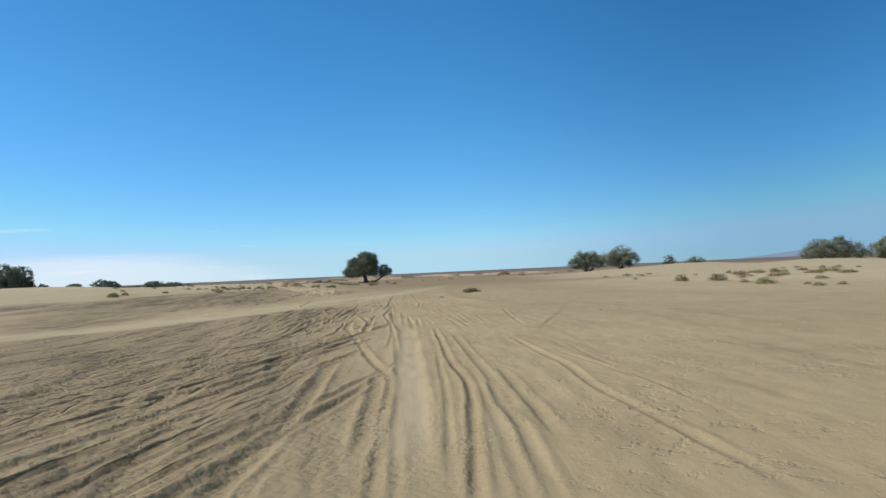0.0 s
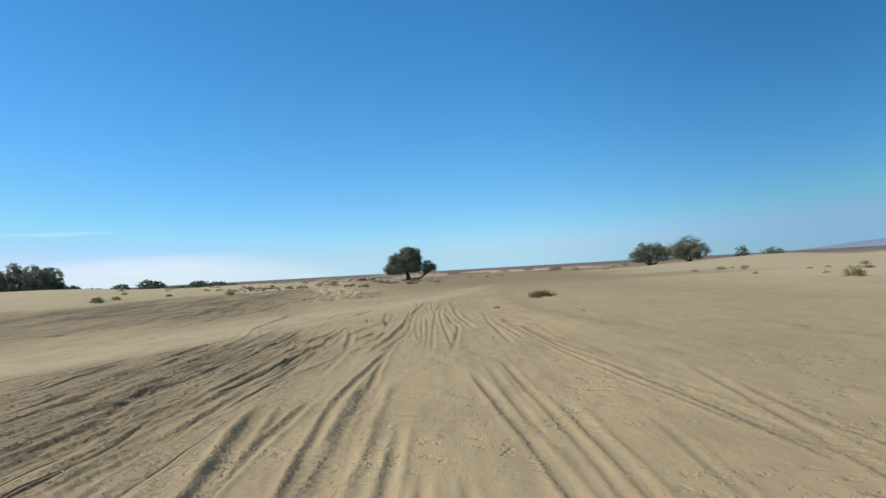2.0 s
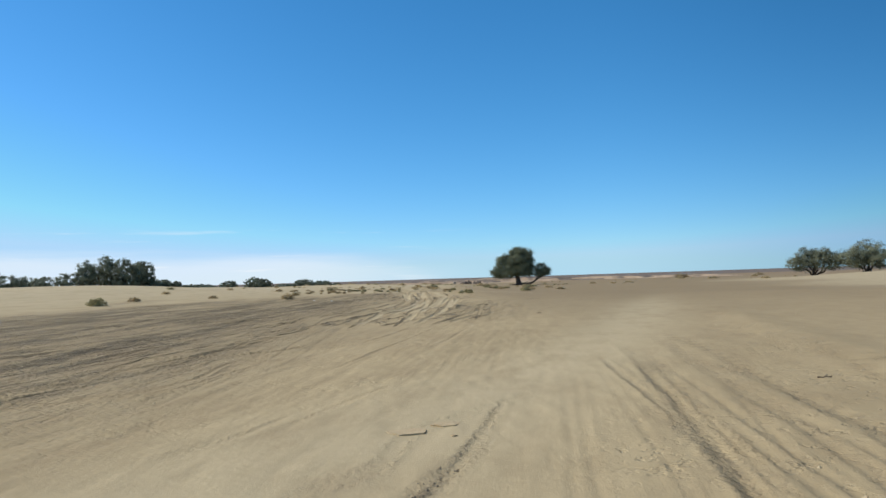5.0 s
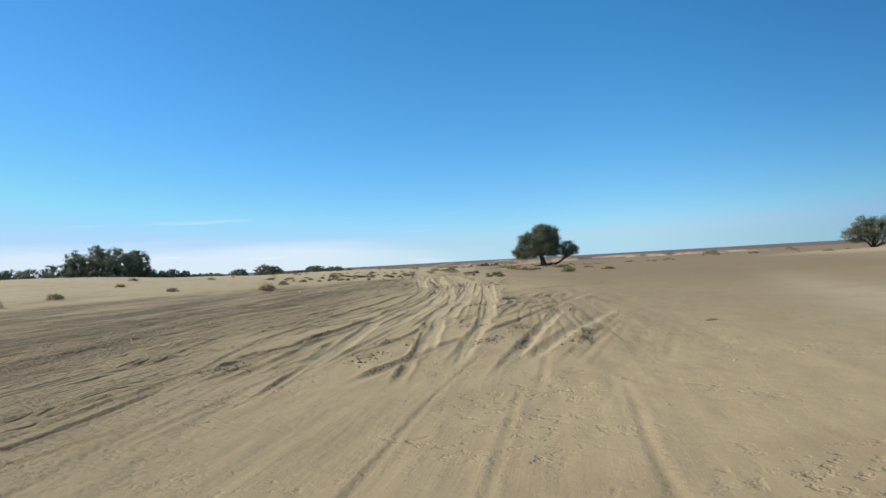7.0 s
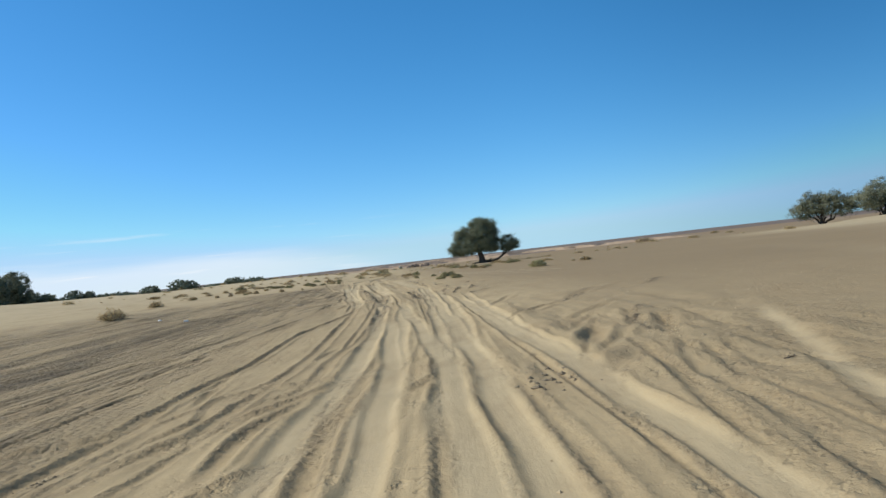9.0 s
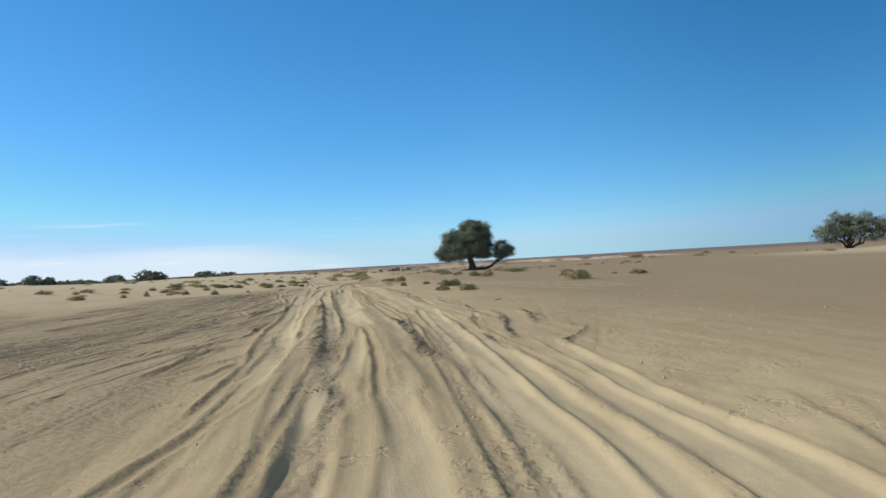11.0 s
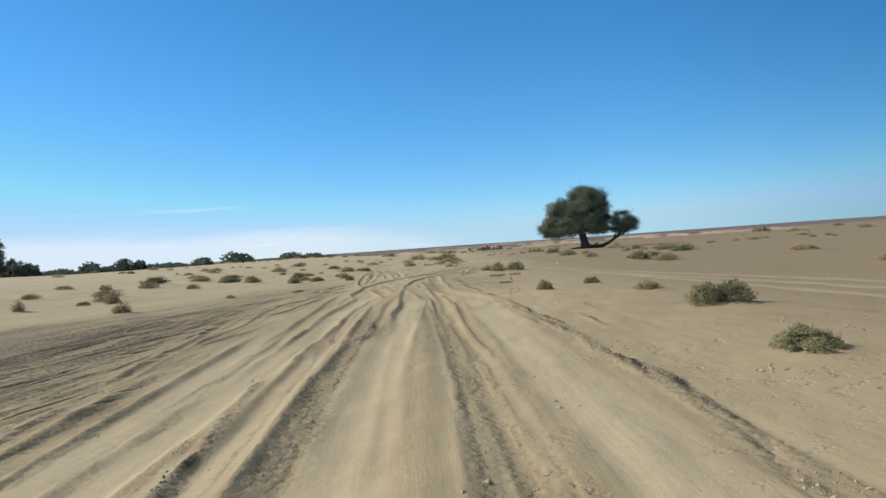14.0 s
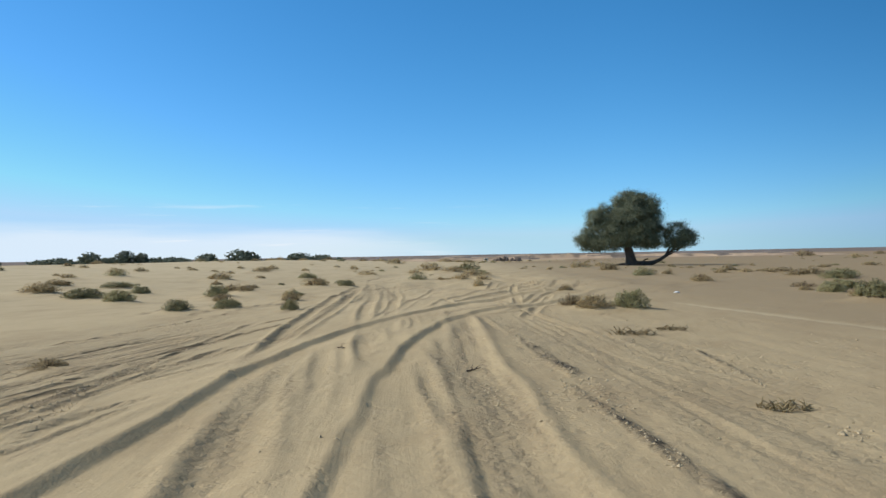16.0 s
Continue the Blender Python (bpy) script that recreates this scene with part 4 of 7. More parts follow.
groove([(-16.83, 68.9), (-16.61, 69.5), (-16.38, 70), (-16.29, 70.9), (-16.69, 72.5), (-16.96, 74.7)], 0.14, 0.07)
groove([(-19.3, 71.4), (-19.25, 72.7), (-18.6, 73.3), (-18.21, 74.4), (-17.64, 74.9)], 0.1, 0.06)
groove([(-18.28, 69.2), (-17.35, 69.8), (-16.74, 70.3), (-16.64, 72.1)], 0.12, 0.06)
groove([(-16.98, 68), (-16.96, 68.4), (-16.88, 68.9)], 0.16, 0.09)
strip([(-16.98, 68), (-16.96, 68.4), (-16.88, 68.9)], 0.12, 0.06)
groove([(-14.02, 67.5), (-13.87, 68.1), (-14.27, 69.9)], 0.2, 0.07)
groove([(-14.33, 66.7), (-14.35, 67.1), (-14.47, 67.8), (-14.56, 68.9)], 0.2, 0.08)
groove([(-14.34, 67.5), (-14.5, 68.5), (-14.35, 69.6)], 0.16, 0.06)
groove([(-13.48, 68), (-13.62, 69.6), (-13.81, 71.4)], 0.12, 0.06)
groove([(-14.58, 66.4), (-14.62, 67.1), (-14.65, 67.8)], 0.18, 0.07)
groove([(-29.51, 79.8), (-29.5, 81.6), (-31.53, 85.8), (-33.19, 91.4), (-31.49, 93.6)], 0.12, 0.07)
groove([(-13.27, 70.1), (-13.2, 71.6), (-13.95, 76)], 0.12, 0.06)
strip([(-13.27, 70.1), (-13.27, 70.6), (-13.27, 71.1)], 0.16, 0.07)
strip([(-12.86, 68.3), (-12.92, 68.7), (-12.91, 69)], 0.16, 0.08)
strip([(-13.13, 72.7), (-13.37, 73.9)], 0.1, 0.07)
strip([(-12.71, 69.9), (-12.77, 70.7)], 0.12, 0.06)
groove([(-12.16, 68.9), (-12.1, 69.7), (-11.94, 70.5), (-11.67, 71.3), (-11.49, 72.4), (-11.3, 74), (-10.99, 76.6)], 0.14, 0.12)
bed(stretch([(-10.52, 69.2), (-10.52, 70.6), (-10.49, 72.8), (-10.43, 75.7)], 2, 3), 0.14, 0.05, 2.5, pale=0.4)
groove([(-10.58, 69.2), (-10.59, 70.6), (-10.61, 72.9), (-10.6, 76.5)], 0.08, 0.06)
bed(stretch([(-10.12, 69.3), (-9.8, 71.7), (-9.41, 74.1)], 2, 3), 0.15, 0.05, 2.5, pale=0.4)
groove([(-10.23, 69.4), (-10, 71.5), (-9.65, 74.2)], 0.08, 0.06)
groove([(-9.55, 69.3), (-9.33, 71.1), (-9.04, 73.5)], 0.09, 0.06)
strip([(-9.55, 69.3), (-9.36, 71.1), (-9.18, 72.6)], 0.09, 0.06)
strip([(-9.56, 70.1), (-9.56, 70.8), (-9.68, 72.2)], 0.09, 0.06)
groove([(-9.35, 69.1), (-9.18, 70.5), (-8.92, 72.5)], 0.08, 0.04, 0.25)
groove([(-9.1, 69.1), (-8.87, 71), (-8.5, 74.1)], 0.07, 0.04, 0.25)
groove([(-8.59, 69.2), (-8.44, 70.5), (-8.24, 72.4)], 0.08, 0.04, 0.25)
groove([(-8.09, 69.2), (-7.97, 70.3), (-7.63, 72.7)], 0.08, 0.04, 0.25)
groove([(-8.68, 69.7), (-8.47, 71.3)], 0.07, 0.03, 0.25)
groove([(-8.69, 69.5), (-8.53, 71), (-8.31, 72.8)], 0.07, 0.03, 0.25)
strip([(-11.37, 69.7), (-11.29, 70.7), (-11.11, 71.4), (-11.13, 73.5)], 0.2, 0.06)
strip([(-10.65, 69.4), (-10.63, 71), (-10.59, 72.4)], 0.1, 0.06)
bed(stretch([(-11.49, 69.2), (-11.75, 71.4), (-12.1, 74.2), (-13.28, 81.9), (-16.42, 99.5)], 2, 3), 0.15, 0.04, 2.5, pale=0.4)
groove([(-11.64, 70.2), (-12.06, 73.2), (-13.13, 79.3), (-15.4, 91.4)], 0.07, 0.06)
bed(stretch([(-12.4, 70.3), (-13.08, 73.4), (-14.22, 78.7), (-15.53, 86.6), (-19.37, 108)], 2, 3), 0.15, 0.04, 2.5, pale=0.4)
groove([(-9.64, 73.1), (-9.84, 74.2), (-10, 76.3)], 0.08, 0.06)
groove([(-13.21, 75.1), (-12.82, 76)], 0.1, 0.07)
groove([(-14.03, 76), (-15, 82.8), (-18.69, 101.8)], 0.08, 0.06)
strip([(-12.67, 73.8), (-12.79, 75.7)], 0.07, 0.05)
# past the bend
groove([(-20.36, 81.2), (-20.36, 81.7), (-20.53, 82.8), (-20.5, 83.6), (-20.35, 84.2), (-20.29, 85.2), (-20.94, 88.3), (-20.89, 90.7)], 0.08, 0.06)
groove([(-17.89, 79.8), (-17.94, 80.3), (-18.22, 81.5), (-18.43, 82.7), (-18.51, 84), (-18.79, 85.7), (-19.56, 90), (-19.74, 93.4)], 0.1, 0.08)
groove([(-17.04, 79.2), (-16.99, 79.5), (-17.05, 80.4), (-17.13, 81.5), (-17.38, 83.4), (-18.24, 88), (-19.01, 91.7), (-20.89, 100.6)], 0.12, 0.07)
groove([(-17.39, 78.2), (-17.17, 78.7), (-17.04, 79.2), (-16.87, 80), (-16.88, 80.9), (-16.63, 81.4), (-16.69, 82.2), (-17.08, 84.3), (-17.32, 86.7), (-18.38, 93.2)], 0.12, 0.07)
groove([(-16.96, 79.3), (-16.81, 79.6), (-16.77, 80.1), (-16.58, 80.7), (-16.47, 81.3), (-16.31, 81.8), (-16.05, 82.5)], 0.09, 0.06)
bed(stretch([(-15.25, 79.4), (-15.37, 80.1), (-15.57, 81.3), (-16.06, 84.1)], 2, 3), 0.14, 0.03, 2.5, pale=0.4)
groove([(-15.57, 79.4), (-15.7, 80.2), (-15.85, 81.2), (-16.11, 83.1)], 0.14, 0.07)
groove([(-15.26, 80.8), (-15.15, 81.1), (-14.94, 81.7)], 0.14, 0.07)
groove([(-16.27, 78.8), (-16.35, 79.2), (-16.42, 80), (-16.37, 80.4)], 0.12, 0.06)
strip([(-17.35, 80.7), (-17.14, 81.1), (-16.66, 81.7)], 0.11, 0.06)
groove([(-17.82, 81.5), (-18.06, 82.3), (-18.36, 83.3)], 0.08, 0.06)
groove([(-18.38, 79.4), (-18.03, 79.8), (-18.08, 80.7), (-18.17, 82.1)], 0.12, 0.06)
groove([(-17.56, 80.9), (-17.42, 81.6), (-17.37, 82.8), (-17.39, 84.5)], 0.08, 0.05)
groove([(-17.7, 78.5), (-17.74, 79.1), (-17.85, 79.9)], 0.14, 0.06)
bed(stretch([(-14.58, 79.9), (-14.75, 81.4), (-15.26, 84.8), (-16.36, 91.1), (-19.9, 109.4)], 2, 3), 0.16, 0.04, 2.5, pale=0.4)
bed(stretch([(-15.12, 79.5), (-15.51, 81.7), (-16.2, 85.4), (-18.12, 95.5)], 2, 3), 0.16, 0.03, 2.5, pale=0.4)
groove([(-14.84, 81.4), (-15.43, 84.9), (-16.66, 91.4), (-19.64, 105.8)], 0.07, 0.05)
groove([(-17.62, 87.5), (-18.53, 92.3), (-20.6, 102.2), (-28.75, 130.2)], 0.07, 0.05)
strip([(-18.19, 91), (-18.45, 93.3), (-21.19, 105.5)], 0.08, 0.05)
strip([(-19.37, 81.1), (-18.86, 81.4)], 0.08, 0.05)
strip([(-17.61, 78.3), (-17.63, 78.7)], 0.07, 0.05)
groove([(-14.26, 80.3), (-14.48, 81.5), (-14.78, 83), (-15.55, 87.8), (-17.35, 96.1)], 0.08, 0.06)
bed(stretch([(-14.03, 80.1), (-14.24, 81.4), (-14.56, 83.2), (-15.65, 90.4), (-17.99, 103.1)], 2, 3), 0.16, 0.04, 2.5, pale=0.4)
bed(stretch([(-12.96, 80.2), (-13.14, 81.5), (-13.38, 82.8), (-13.77, 84.7), (-14.41, 88.3), (-16.11, 96)], 2, 3), 0.14, 0.03, 2.5, pale=0.4)
groove([(-14.35, 88.6), (-13.7, 90.8), (-13.12, 91.9)], 0.1, 0.08)
groove([(-13.14, 91.3), (-12.7, 92.7), (-11.56, 96.3)], 0.08, 0.06)
groove([(-13.1, 82.6), (-12.98, 83.6), (-12.74, 85.9)], 0.08, 0.06)
groove([(-12.81, 82.8), (-12.64, 83.4), (-12.43, 84.3)], 0.1, 0.05)
groove([(-12.38, 80.3), (-12.4, 81.1), (-12.38, 82.5)], 0.12, 0.07)
groove([(-12.1, 80.9), (-12.02, 81.7), (-11.86, 82.8)], 0.12, 0.06)
groove([(-11.82, 80.3), (-11.75, 81), (-11.66, 82.3)], 0.12, 0.06)
groove([(-11.5, 81.1), (-11.36, 82.5)], 0.1, 0.06)
strip([(-13.74, 80.7), (-13.82, 81.6), (-13.82, 83.4)], 0.09, 0.07)
groove([(-12.98, 80.4), (-12.85, 81.1), (-12.52, 82.4)], 0.09, 0.05)
strip([(-11.92, 83.3), (-11.68, 84.4), (-11.16, 88.1)], 0.08, 0.06)
strip([(-12.04, 84), (-11.87, 87.2), (-11.47, 88.5)], 0.08, 0.05)
groove([(-11.04, 80.6), (-10.78, 82.1), (-10.45, 84.3)], 0.08, 0.04, 0.25)
groove([(-10.78, 80.7), (-10.3, 82.8), (-9.38, 86.6)], 0.08, 0.04, 0.25)
groove([(-10.18, 82), (-10.32, 83.2), (-9.83, 86.3), (-9.2, 90.6)], 0.08, 0.04, 0.25)
groove([(-12.88, 86.7), (-12.48, 88.3), (-11.97, 90.2)], 0.08, 0.05)
strip([(-12.75, 80.3), (-12.6, 80.8)], 0.07, 0.06)
# short, half-filled ruts criss-crossing east of the track
for line, width, depth in (([(-15.11, 92.3), (-14.91, 93.7), (-14.65, 97.0)], 0.16, 0.05), ([(-14.45, 89.2), (-14.01, 90.0), (-13.17, 91.8), (-12.18, 96.0), (-11.63, 97.5)], 0.24, 0.07),
                           ([(-13.2, 86.9), (-12.54, 88.7), (-12.05, 90.0)], 0.16, 0.09), ([(-13.08, 82.9), (-12.98, 83.7), (-12.82, 84.9), (-12.64, 86.0)], 0.24, 0.13),
                           ([(-12.94, 80.5), (-12.81, 81.3), (-12.5, 82.6)], 0.30, 0.11), ([(-11.84, 83.5), (-11.63, 85.1), (-11.4, 87.0)], 0.22, 0.14),
                           ([(-12.2, 83.7), (-11.84, 85.2), (-11.57, 86.1)], 0.26, 0.12), ([(-12.1, 85.0), (-11.98, 86.6), (-11.87, 88.1)], 0.2, 0.1),
                           ([(-11.16, 83.3), (-11.19, 84.2), (-11.28, 85.2)], 0.2, 0.09), ([(-10.98, 83.5), (-10.93, 85.5), (-10.96, 87.8)], 0.2, 0.09)):
    rut(line, width, depth, 0.8, 0.5, 0.7)
strip([(-10.45, 95.6), (-10.03, 97.0), (-9.28, 99.5)], 0.12, 0.06)
strip([(-13.26, 91.4), (-12.2, 95.7), (-11.48, 97.9)], 0.10, 0.06)
strip([(-11.88, 83.4), (-11.71, 84.6)], 0.07, 0.05)
strip([(-12.84, 82.6), (-12.66, 83.4)], 0.07, 0.05)
bed([(-10.76, 80.5), (-10.48, 82.7), (-10.19, 85.0), (-9.8, 87.8), (-9.26, 91.2)], 0.14, 0.02, 2.0, pale=0.05)
# the deep pair of ruts
bed(stretch([(-20.45, 98.4), (-20.78, 99.7), (-21.46, 102.1), (-23.14, 107.8), (-28.19, 125)], 2, 3), 0.2, 0.06, 2.5, pale=0.4)
groove([(-20.72, 98.4), (-20.86, 99), (-21.37, 100.7), (-21.89, 102.1), (-22.35, 104), (-23.48, 107.9), (-27.58, 121.7)], 0.08, 0.06)
groove([(-19.53, 98.7), (-19.83, 99.7), (-20.12, 101.1), (-20.52, 103.1), (-21.69, 107.8)], 0.16, 0.06)
groove([(-21.54, 107.4), (-23.05, 112.6), (-26.56, 124.2)], 0.08, 0.06)
groove([(-19.02, 98.9), (-19.27, 100), (-19.7, 101.7), (-20.36, 104.1), (-21.54, 107.4)], 0.07, 0.06)
bed(stretch([(-19.31, 98.7), (-19.42, 99.2), (-19.58, 100), (-19.89, 101.3)], 2, 3), 0.12, 0.03, 2.5, pale=0.4)
groove([(-20.54, 107.9), (-21.88, 112.8), (-25.79, 127.3)], 0.12, 0.05)
groove([(-22.08, 99.3), (-22.13, 99.8), (-22.31, 100.5), (-22.41, 101.3), (-22.38, 101.9), (-22.14, 102.2)], 0.12, 0.06)
strip([(-22.08, 99.3), (-22.13, 99.8), (-22.31, 100.5), (-22.41, 101.3), (-22.38, 101.9), (-22.14, 102.2)], 0.08, 0.05)
groove([(-22.88, 102.2), (-22.88, 103.7), (-23.52, 106.6)], 0.09, 0.05)
groove([(-30.7, 109.6), (-29.79, 113.2), (-30.7, 121.6), (-31.37, 130.2)], 0.1, 0.06)
groove([(-26.84, 105), (-27.06, 107.2), (-27.02, 110.8), (-28.26, 119.6)], 0.1, 0.06)
groove([(-24.86, 102.7), (-24.81, 103.3), (-24.99, 105.2), (-24.86, 107.5), (-25.09, 110.9)], 0.09, 0.06)
groove([(-23.35, 100.9), (-23.11, 102), (-22.76, 102.8)], 0.1, 0.06)
groove([(-21.74, 98.9), (-21.53, 99.9), (-21.4, 100.7)], 0.12, 0.06)
groove([(-21.12, 98.4), (-21.1, 98.8), (-21.12, 99.4)], 0.12, 0.06)
groove([(-28.72, 108.9), (-28.31, 111.7), (-28.46, 115.8)], 0.09, 0.05)
strip([(-23.15, 101.1), (-23.11, 102), (-22.76, 102.8)], 0.06, 0.04)
strip([(-18.35, 99.3), (-18.59, 100.3), (-18.82, 101.4), (-19.21, 103.1)], 0.13, 0.06)
groove([(-18.07, 99.3), (-18.22, 99.9), (-18.46, 101.2), (-18.81, 102.9), (-19.78, 107)], 0.13, 0.07)
strip([(-17.25, 100.1), (-17.33, 100.7), (-17.51, 101.5), (-17.73, 102.7), (-18, 104.3), (-18.42, 107.3)], 0.1, 0.06)
strip([(-16.49, 100.5), (-16.35, 101.4), (-16.04, 102.8), (-15.9, 104.1)], 0.05, 0.04)
strip([(-16.21, 103.1), (-16.22, 104), (-16.19, 106.1)], 0.05, 0.04)
groove([(-15.87, 101.7), (-15.67, 103.3), (-15.46, 105.9)], 0.08, 0.03, 0.25)
groove([(-17.7, 99.4), (-18.1, 101.3), (-18.52, 104.2)], 0.14, 0.05, 0.25)
groove([(-19.28, 110.1), (-20, 112.7), (-21.13, 116.5)], 0.08, 0.04, 0.25)
groove([(-17.6, 101.9), (-17.82, 103), (-18.2, 106.6)], 0.08, 0.04, 0.25)
# the scrub begins
groove([(-24.37, 110.8), (-24.52, 111.2), (-24.81, 112.1), (-25.12, 113.3), (-25.42, 114.5), (-26.07, 116.7), (-26.78, 119.8), (-27.89, 124.3), (-28.63, 128.9)], 0.24, 0.1)
bed(stretch([(-24.1, 111), (-24.32, 111.9), (-24.66, 113.2), (-25.28, 115.5), (-26.55, 120.2), (-28.34, 127.2)], 2, 3), 0.2, 0.04, 2.5, pale=0.4)
groove([(-22.97, 112.3), (-23.23, 113.2), (-23.85, 115.3), (-24.73, 118.2), (-26.21, 123.3), (-28.76, 133.6)], 0.2, 0.1)
bed(stretch([(-22.62, 112.4), (-22.83, 113.1), (-23.36, 115.1), (-24.46, 118.8), (-26.38, 125.8)], 2, 3), 0.24, 0.03, 2.5, pale=0.4)
groove([(-22.2, 112.7), (-22.53, 113.7), (-23.06, 115.4)], 0.06, 0.04, 0.25)
groove([(-22.16, 113.7), (-22.64, 115.4), (-23.6, 118.9)], 0.12, 0.05, 0.25)
groove([(-22.73, 117.1), (-23.27, 118.9), (-24.4, 122.5), (-26.98, 131.2)], 0.12, 0.07)
strip([(-23.72, 112.2), (-23.93, 113), (-24.2, 114), (-24.59, 115.5), (-25.59, 118.7), (-27.23, 123.2)], 0.07, 0.05)
strip([(-23.54, 112.2), (-23.71, 112.8), (-23.93, 113.6)], 0.08, 0.06)
groove([(-27.68, 119.7), (-29.02, 123), (-30.43, 126.9)], 0.1, 0.07)
groove([(-26.82, 113.2), (-27.33, 114.2), (-27.22, 115.1), (-26.95, 115.8), (-26.89, 117), (-26.93, 118)], 0.1, 0.06)
groove([(-25.83, 112.2), (-25.9, 112.5), (-26, 113.1), (-26.11, 114.2), (-26.47, 115.5), (-26.3, 116.6)], 0.1, 0.06)
strip([(-25.83, 112.2), (-25.9, 112.5), (-26, 113.1), (-26.11, 114.2)], 0.07, 0.05)
groove([(-31.99, 118.3), (-30.77, 119.2), (-30.08, 120.9), (-29.97, 122.9), (-31.5, 128.5)], 0.1, 0.06)
groove([(-28.49, 115.2), (-28.61, 116.3), (-28.37, 117.7), (-28.7, 120.3)], 0.1, 0.06)
strip([(-28.18, 115.2), (-28.42, 116.5), (-28.37, 117.7)], 0.07, 0.04)
groove([(-21.4, 113), (-21.75, 114.2), (-22.34, 116.1), (-23.15, 118.4), (-24.63, 123.5)], 0.08, 0.06)
strip([(-20.29, 113.2), (-20.47, 113.8), (-20.71, 114.9), (-21.06, 116.6), (-21.74, 118.6), (-22.7, 122.6), (-25.29, 131.2)], 0.07, 0.06)
strip([(-20.53, 114), (-20.88, 115.1), (-21.26, 116.5), (-21.92, 119.1)], 0.06, 0.05)
strip([(-19.48, 113.3), (-19.74, 114.1), (-19.94, 114.8), (-20.24, 116.5)], 0.1, 0.05)
strip([(-19.78, 115.5), (-20.27, 117), (-20.73, 118.9)], 0.05, 0.04)
strip([(-19.18, 113.5), (-19.42, 114.4), (-19.64, 115.1)], 0.06, 0.04)
groove([(-20.19, 113.5), (-20.48, 114.7), (-20.81, 116)], 0.1, 0.05, 0.25)
bed(stretch([(-20.97, 113.4), (-21.63, 115.9), (-22.82, 120.2), (-25.96, 131.2)], 2, 3), 0.35, 0.02, 2.5, pale=0.4)
# between the shrubs
groove([(-27.94, 123.7), (-28.03, 124.3), (-28.25, 125.4), (-28.72, 127.1), (-29.46, 129.7), (-31.04, 134.9), (-31.91, 139.2)], 0.22, 0.06, 0.4)
bed(stretch([(-27.48, 123.9), (-27.69, 124.5), (-27.98, 125.8), (-28.45, 127.5), (-29.08, 129.9), (-29.97, 133.8)], 2, 3), 0.22, 0.04, 2.5, pale=0.4)
groove([(-26.37, 125), (-26.51, 125.6), (-26.9, 127), (-27.45, 129.2), (-28.15, 131.9)], 0.20, 0.05, 0.5)
bed(stretch([(-26.14, 125.2), (-26.62, 127), (-27.18, 129.1), (-27.83, 131.8)], 2, 3), 0.2, 0.02, 2.5, pale=0.4)
strip([(-26.79, 124.8), (-26.92, 125.7), (-27.1, 126.7), (-27.81, 128.6)], 0.09, 0.06)
groove([(-30.12, 127.2), (-30.32, 128.2), (-31.44, 131.4), (-32, 134.5), (-33.24, 139.8)], 0.1, 0.06)
groove([(-30.94, 127.1), (-31.1, 128.1), (-31.02, 129), (-30.8, 130.4), (-31.26, 133)], 0.1, 0.06)
groove([(-31.66, 126.5), (-32.17, 127.9), (-31.94, 129.1), (-32.38, 130.7)], 0.1, 0.06)
groove([(-30.33, 125.3), (-30.57, 126.1), (-30.53, 126.6)], 0.09, 0.06)
strip([(-32.72, 127.5), (-33.07, 128.2), (-33.03, 128.6)], 0.08, 0.05)
groove([(-27.16, 124.3), (-27.47, 125.2), (-27.72, 126)], 0.12, 0.05)
strip([(-27.13, 125.3), (-27.49, 126), (-27.84, 126.7)], 0.05, 0.04)
strip([(-27.51, 125.1), (-27.63, 125.6)], 0.06, 0.04)
groove([(-25.19, 125.8), (-25.56, 127), (-26.34, 129.6), (-28.36, 136.2)], 0.13, 0.07)
groove([(-24.97, 125.9), (-25.42, 127.4), (-26.19, 130.3)], 0.13, 0.06)
strip([(-23.57, 126.1), (-23.87, 127.1), (-24.18, 128), (-24.54, 129), (-24.96, 130.5), (-25.43, 131.9), (-26.82, 135.8), (-28.74, 141.1)], 0.07, 0.05)
strip([(-24.22, 127), (-24.47, 127.8), (-24.76, 128.6)], 0.05, 0.04)
strip([(-23.07, 126.6), (-23.34, 127.4), (-23.6, 128.8)], 0.04, 0.04)
# where curved tracks cross at the end
groove([(-30.67, 138), (-31, 138.7), (-31.25, 139.4), (-31.75, 140.5)], 0.16, 0.08)
groove([(-30.33, 138.4), (-30.96, 139.8), (-31.84, 141.8)], 0.14, 0.05, 0.25)
groove([(-30.41, 138.3), (-30.75, 138.9), (-31.29, 139.9)], 0.12, 0.05, 0.25)
groove([(-31.02, 141.2), (-31.48, 142.6), (-32.23, 144.8)], 0.12, 0.05, 0.25)
groove([(-30.47, 139.3), (-30.87, 140.3)], 0.1, 0.05, 0.25)
groove([(-33.07, 138.2), (-33.18, 138.7), (-33.46, 139.6), (-33.77, 140.4), (-34.26, 142), (-34.98, 144.2)], 0.1, 0.06)
strip([(-33.07, 138.2), (-33.18, 138.7), (-33.46, 139.6), (-33.77, 140.4), (-34.26, 142)], 0.08, 0.05)
groove([(-32.56, 137.7), (-32.69, 138.3), (-33.01, 138.9), (-33.13, 139.7), (-33.07, 140.4)], 0.1, 0.06)
strip([(-32.56, 137.7), (-32.69, 138.3), (-33.01, 138.9)], 0.08, 0.05)
groove([(-33.77, 138.8), (-33.97, 139.9), (-34.49, 141.1)], 0.1, 0.06)
strip([(-34.33, 139.3), (-34.46, 139.7), (-34.42, 140)], 0.07, 0.05)
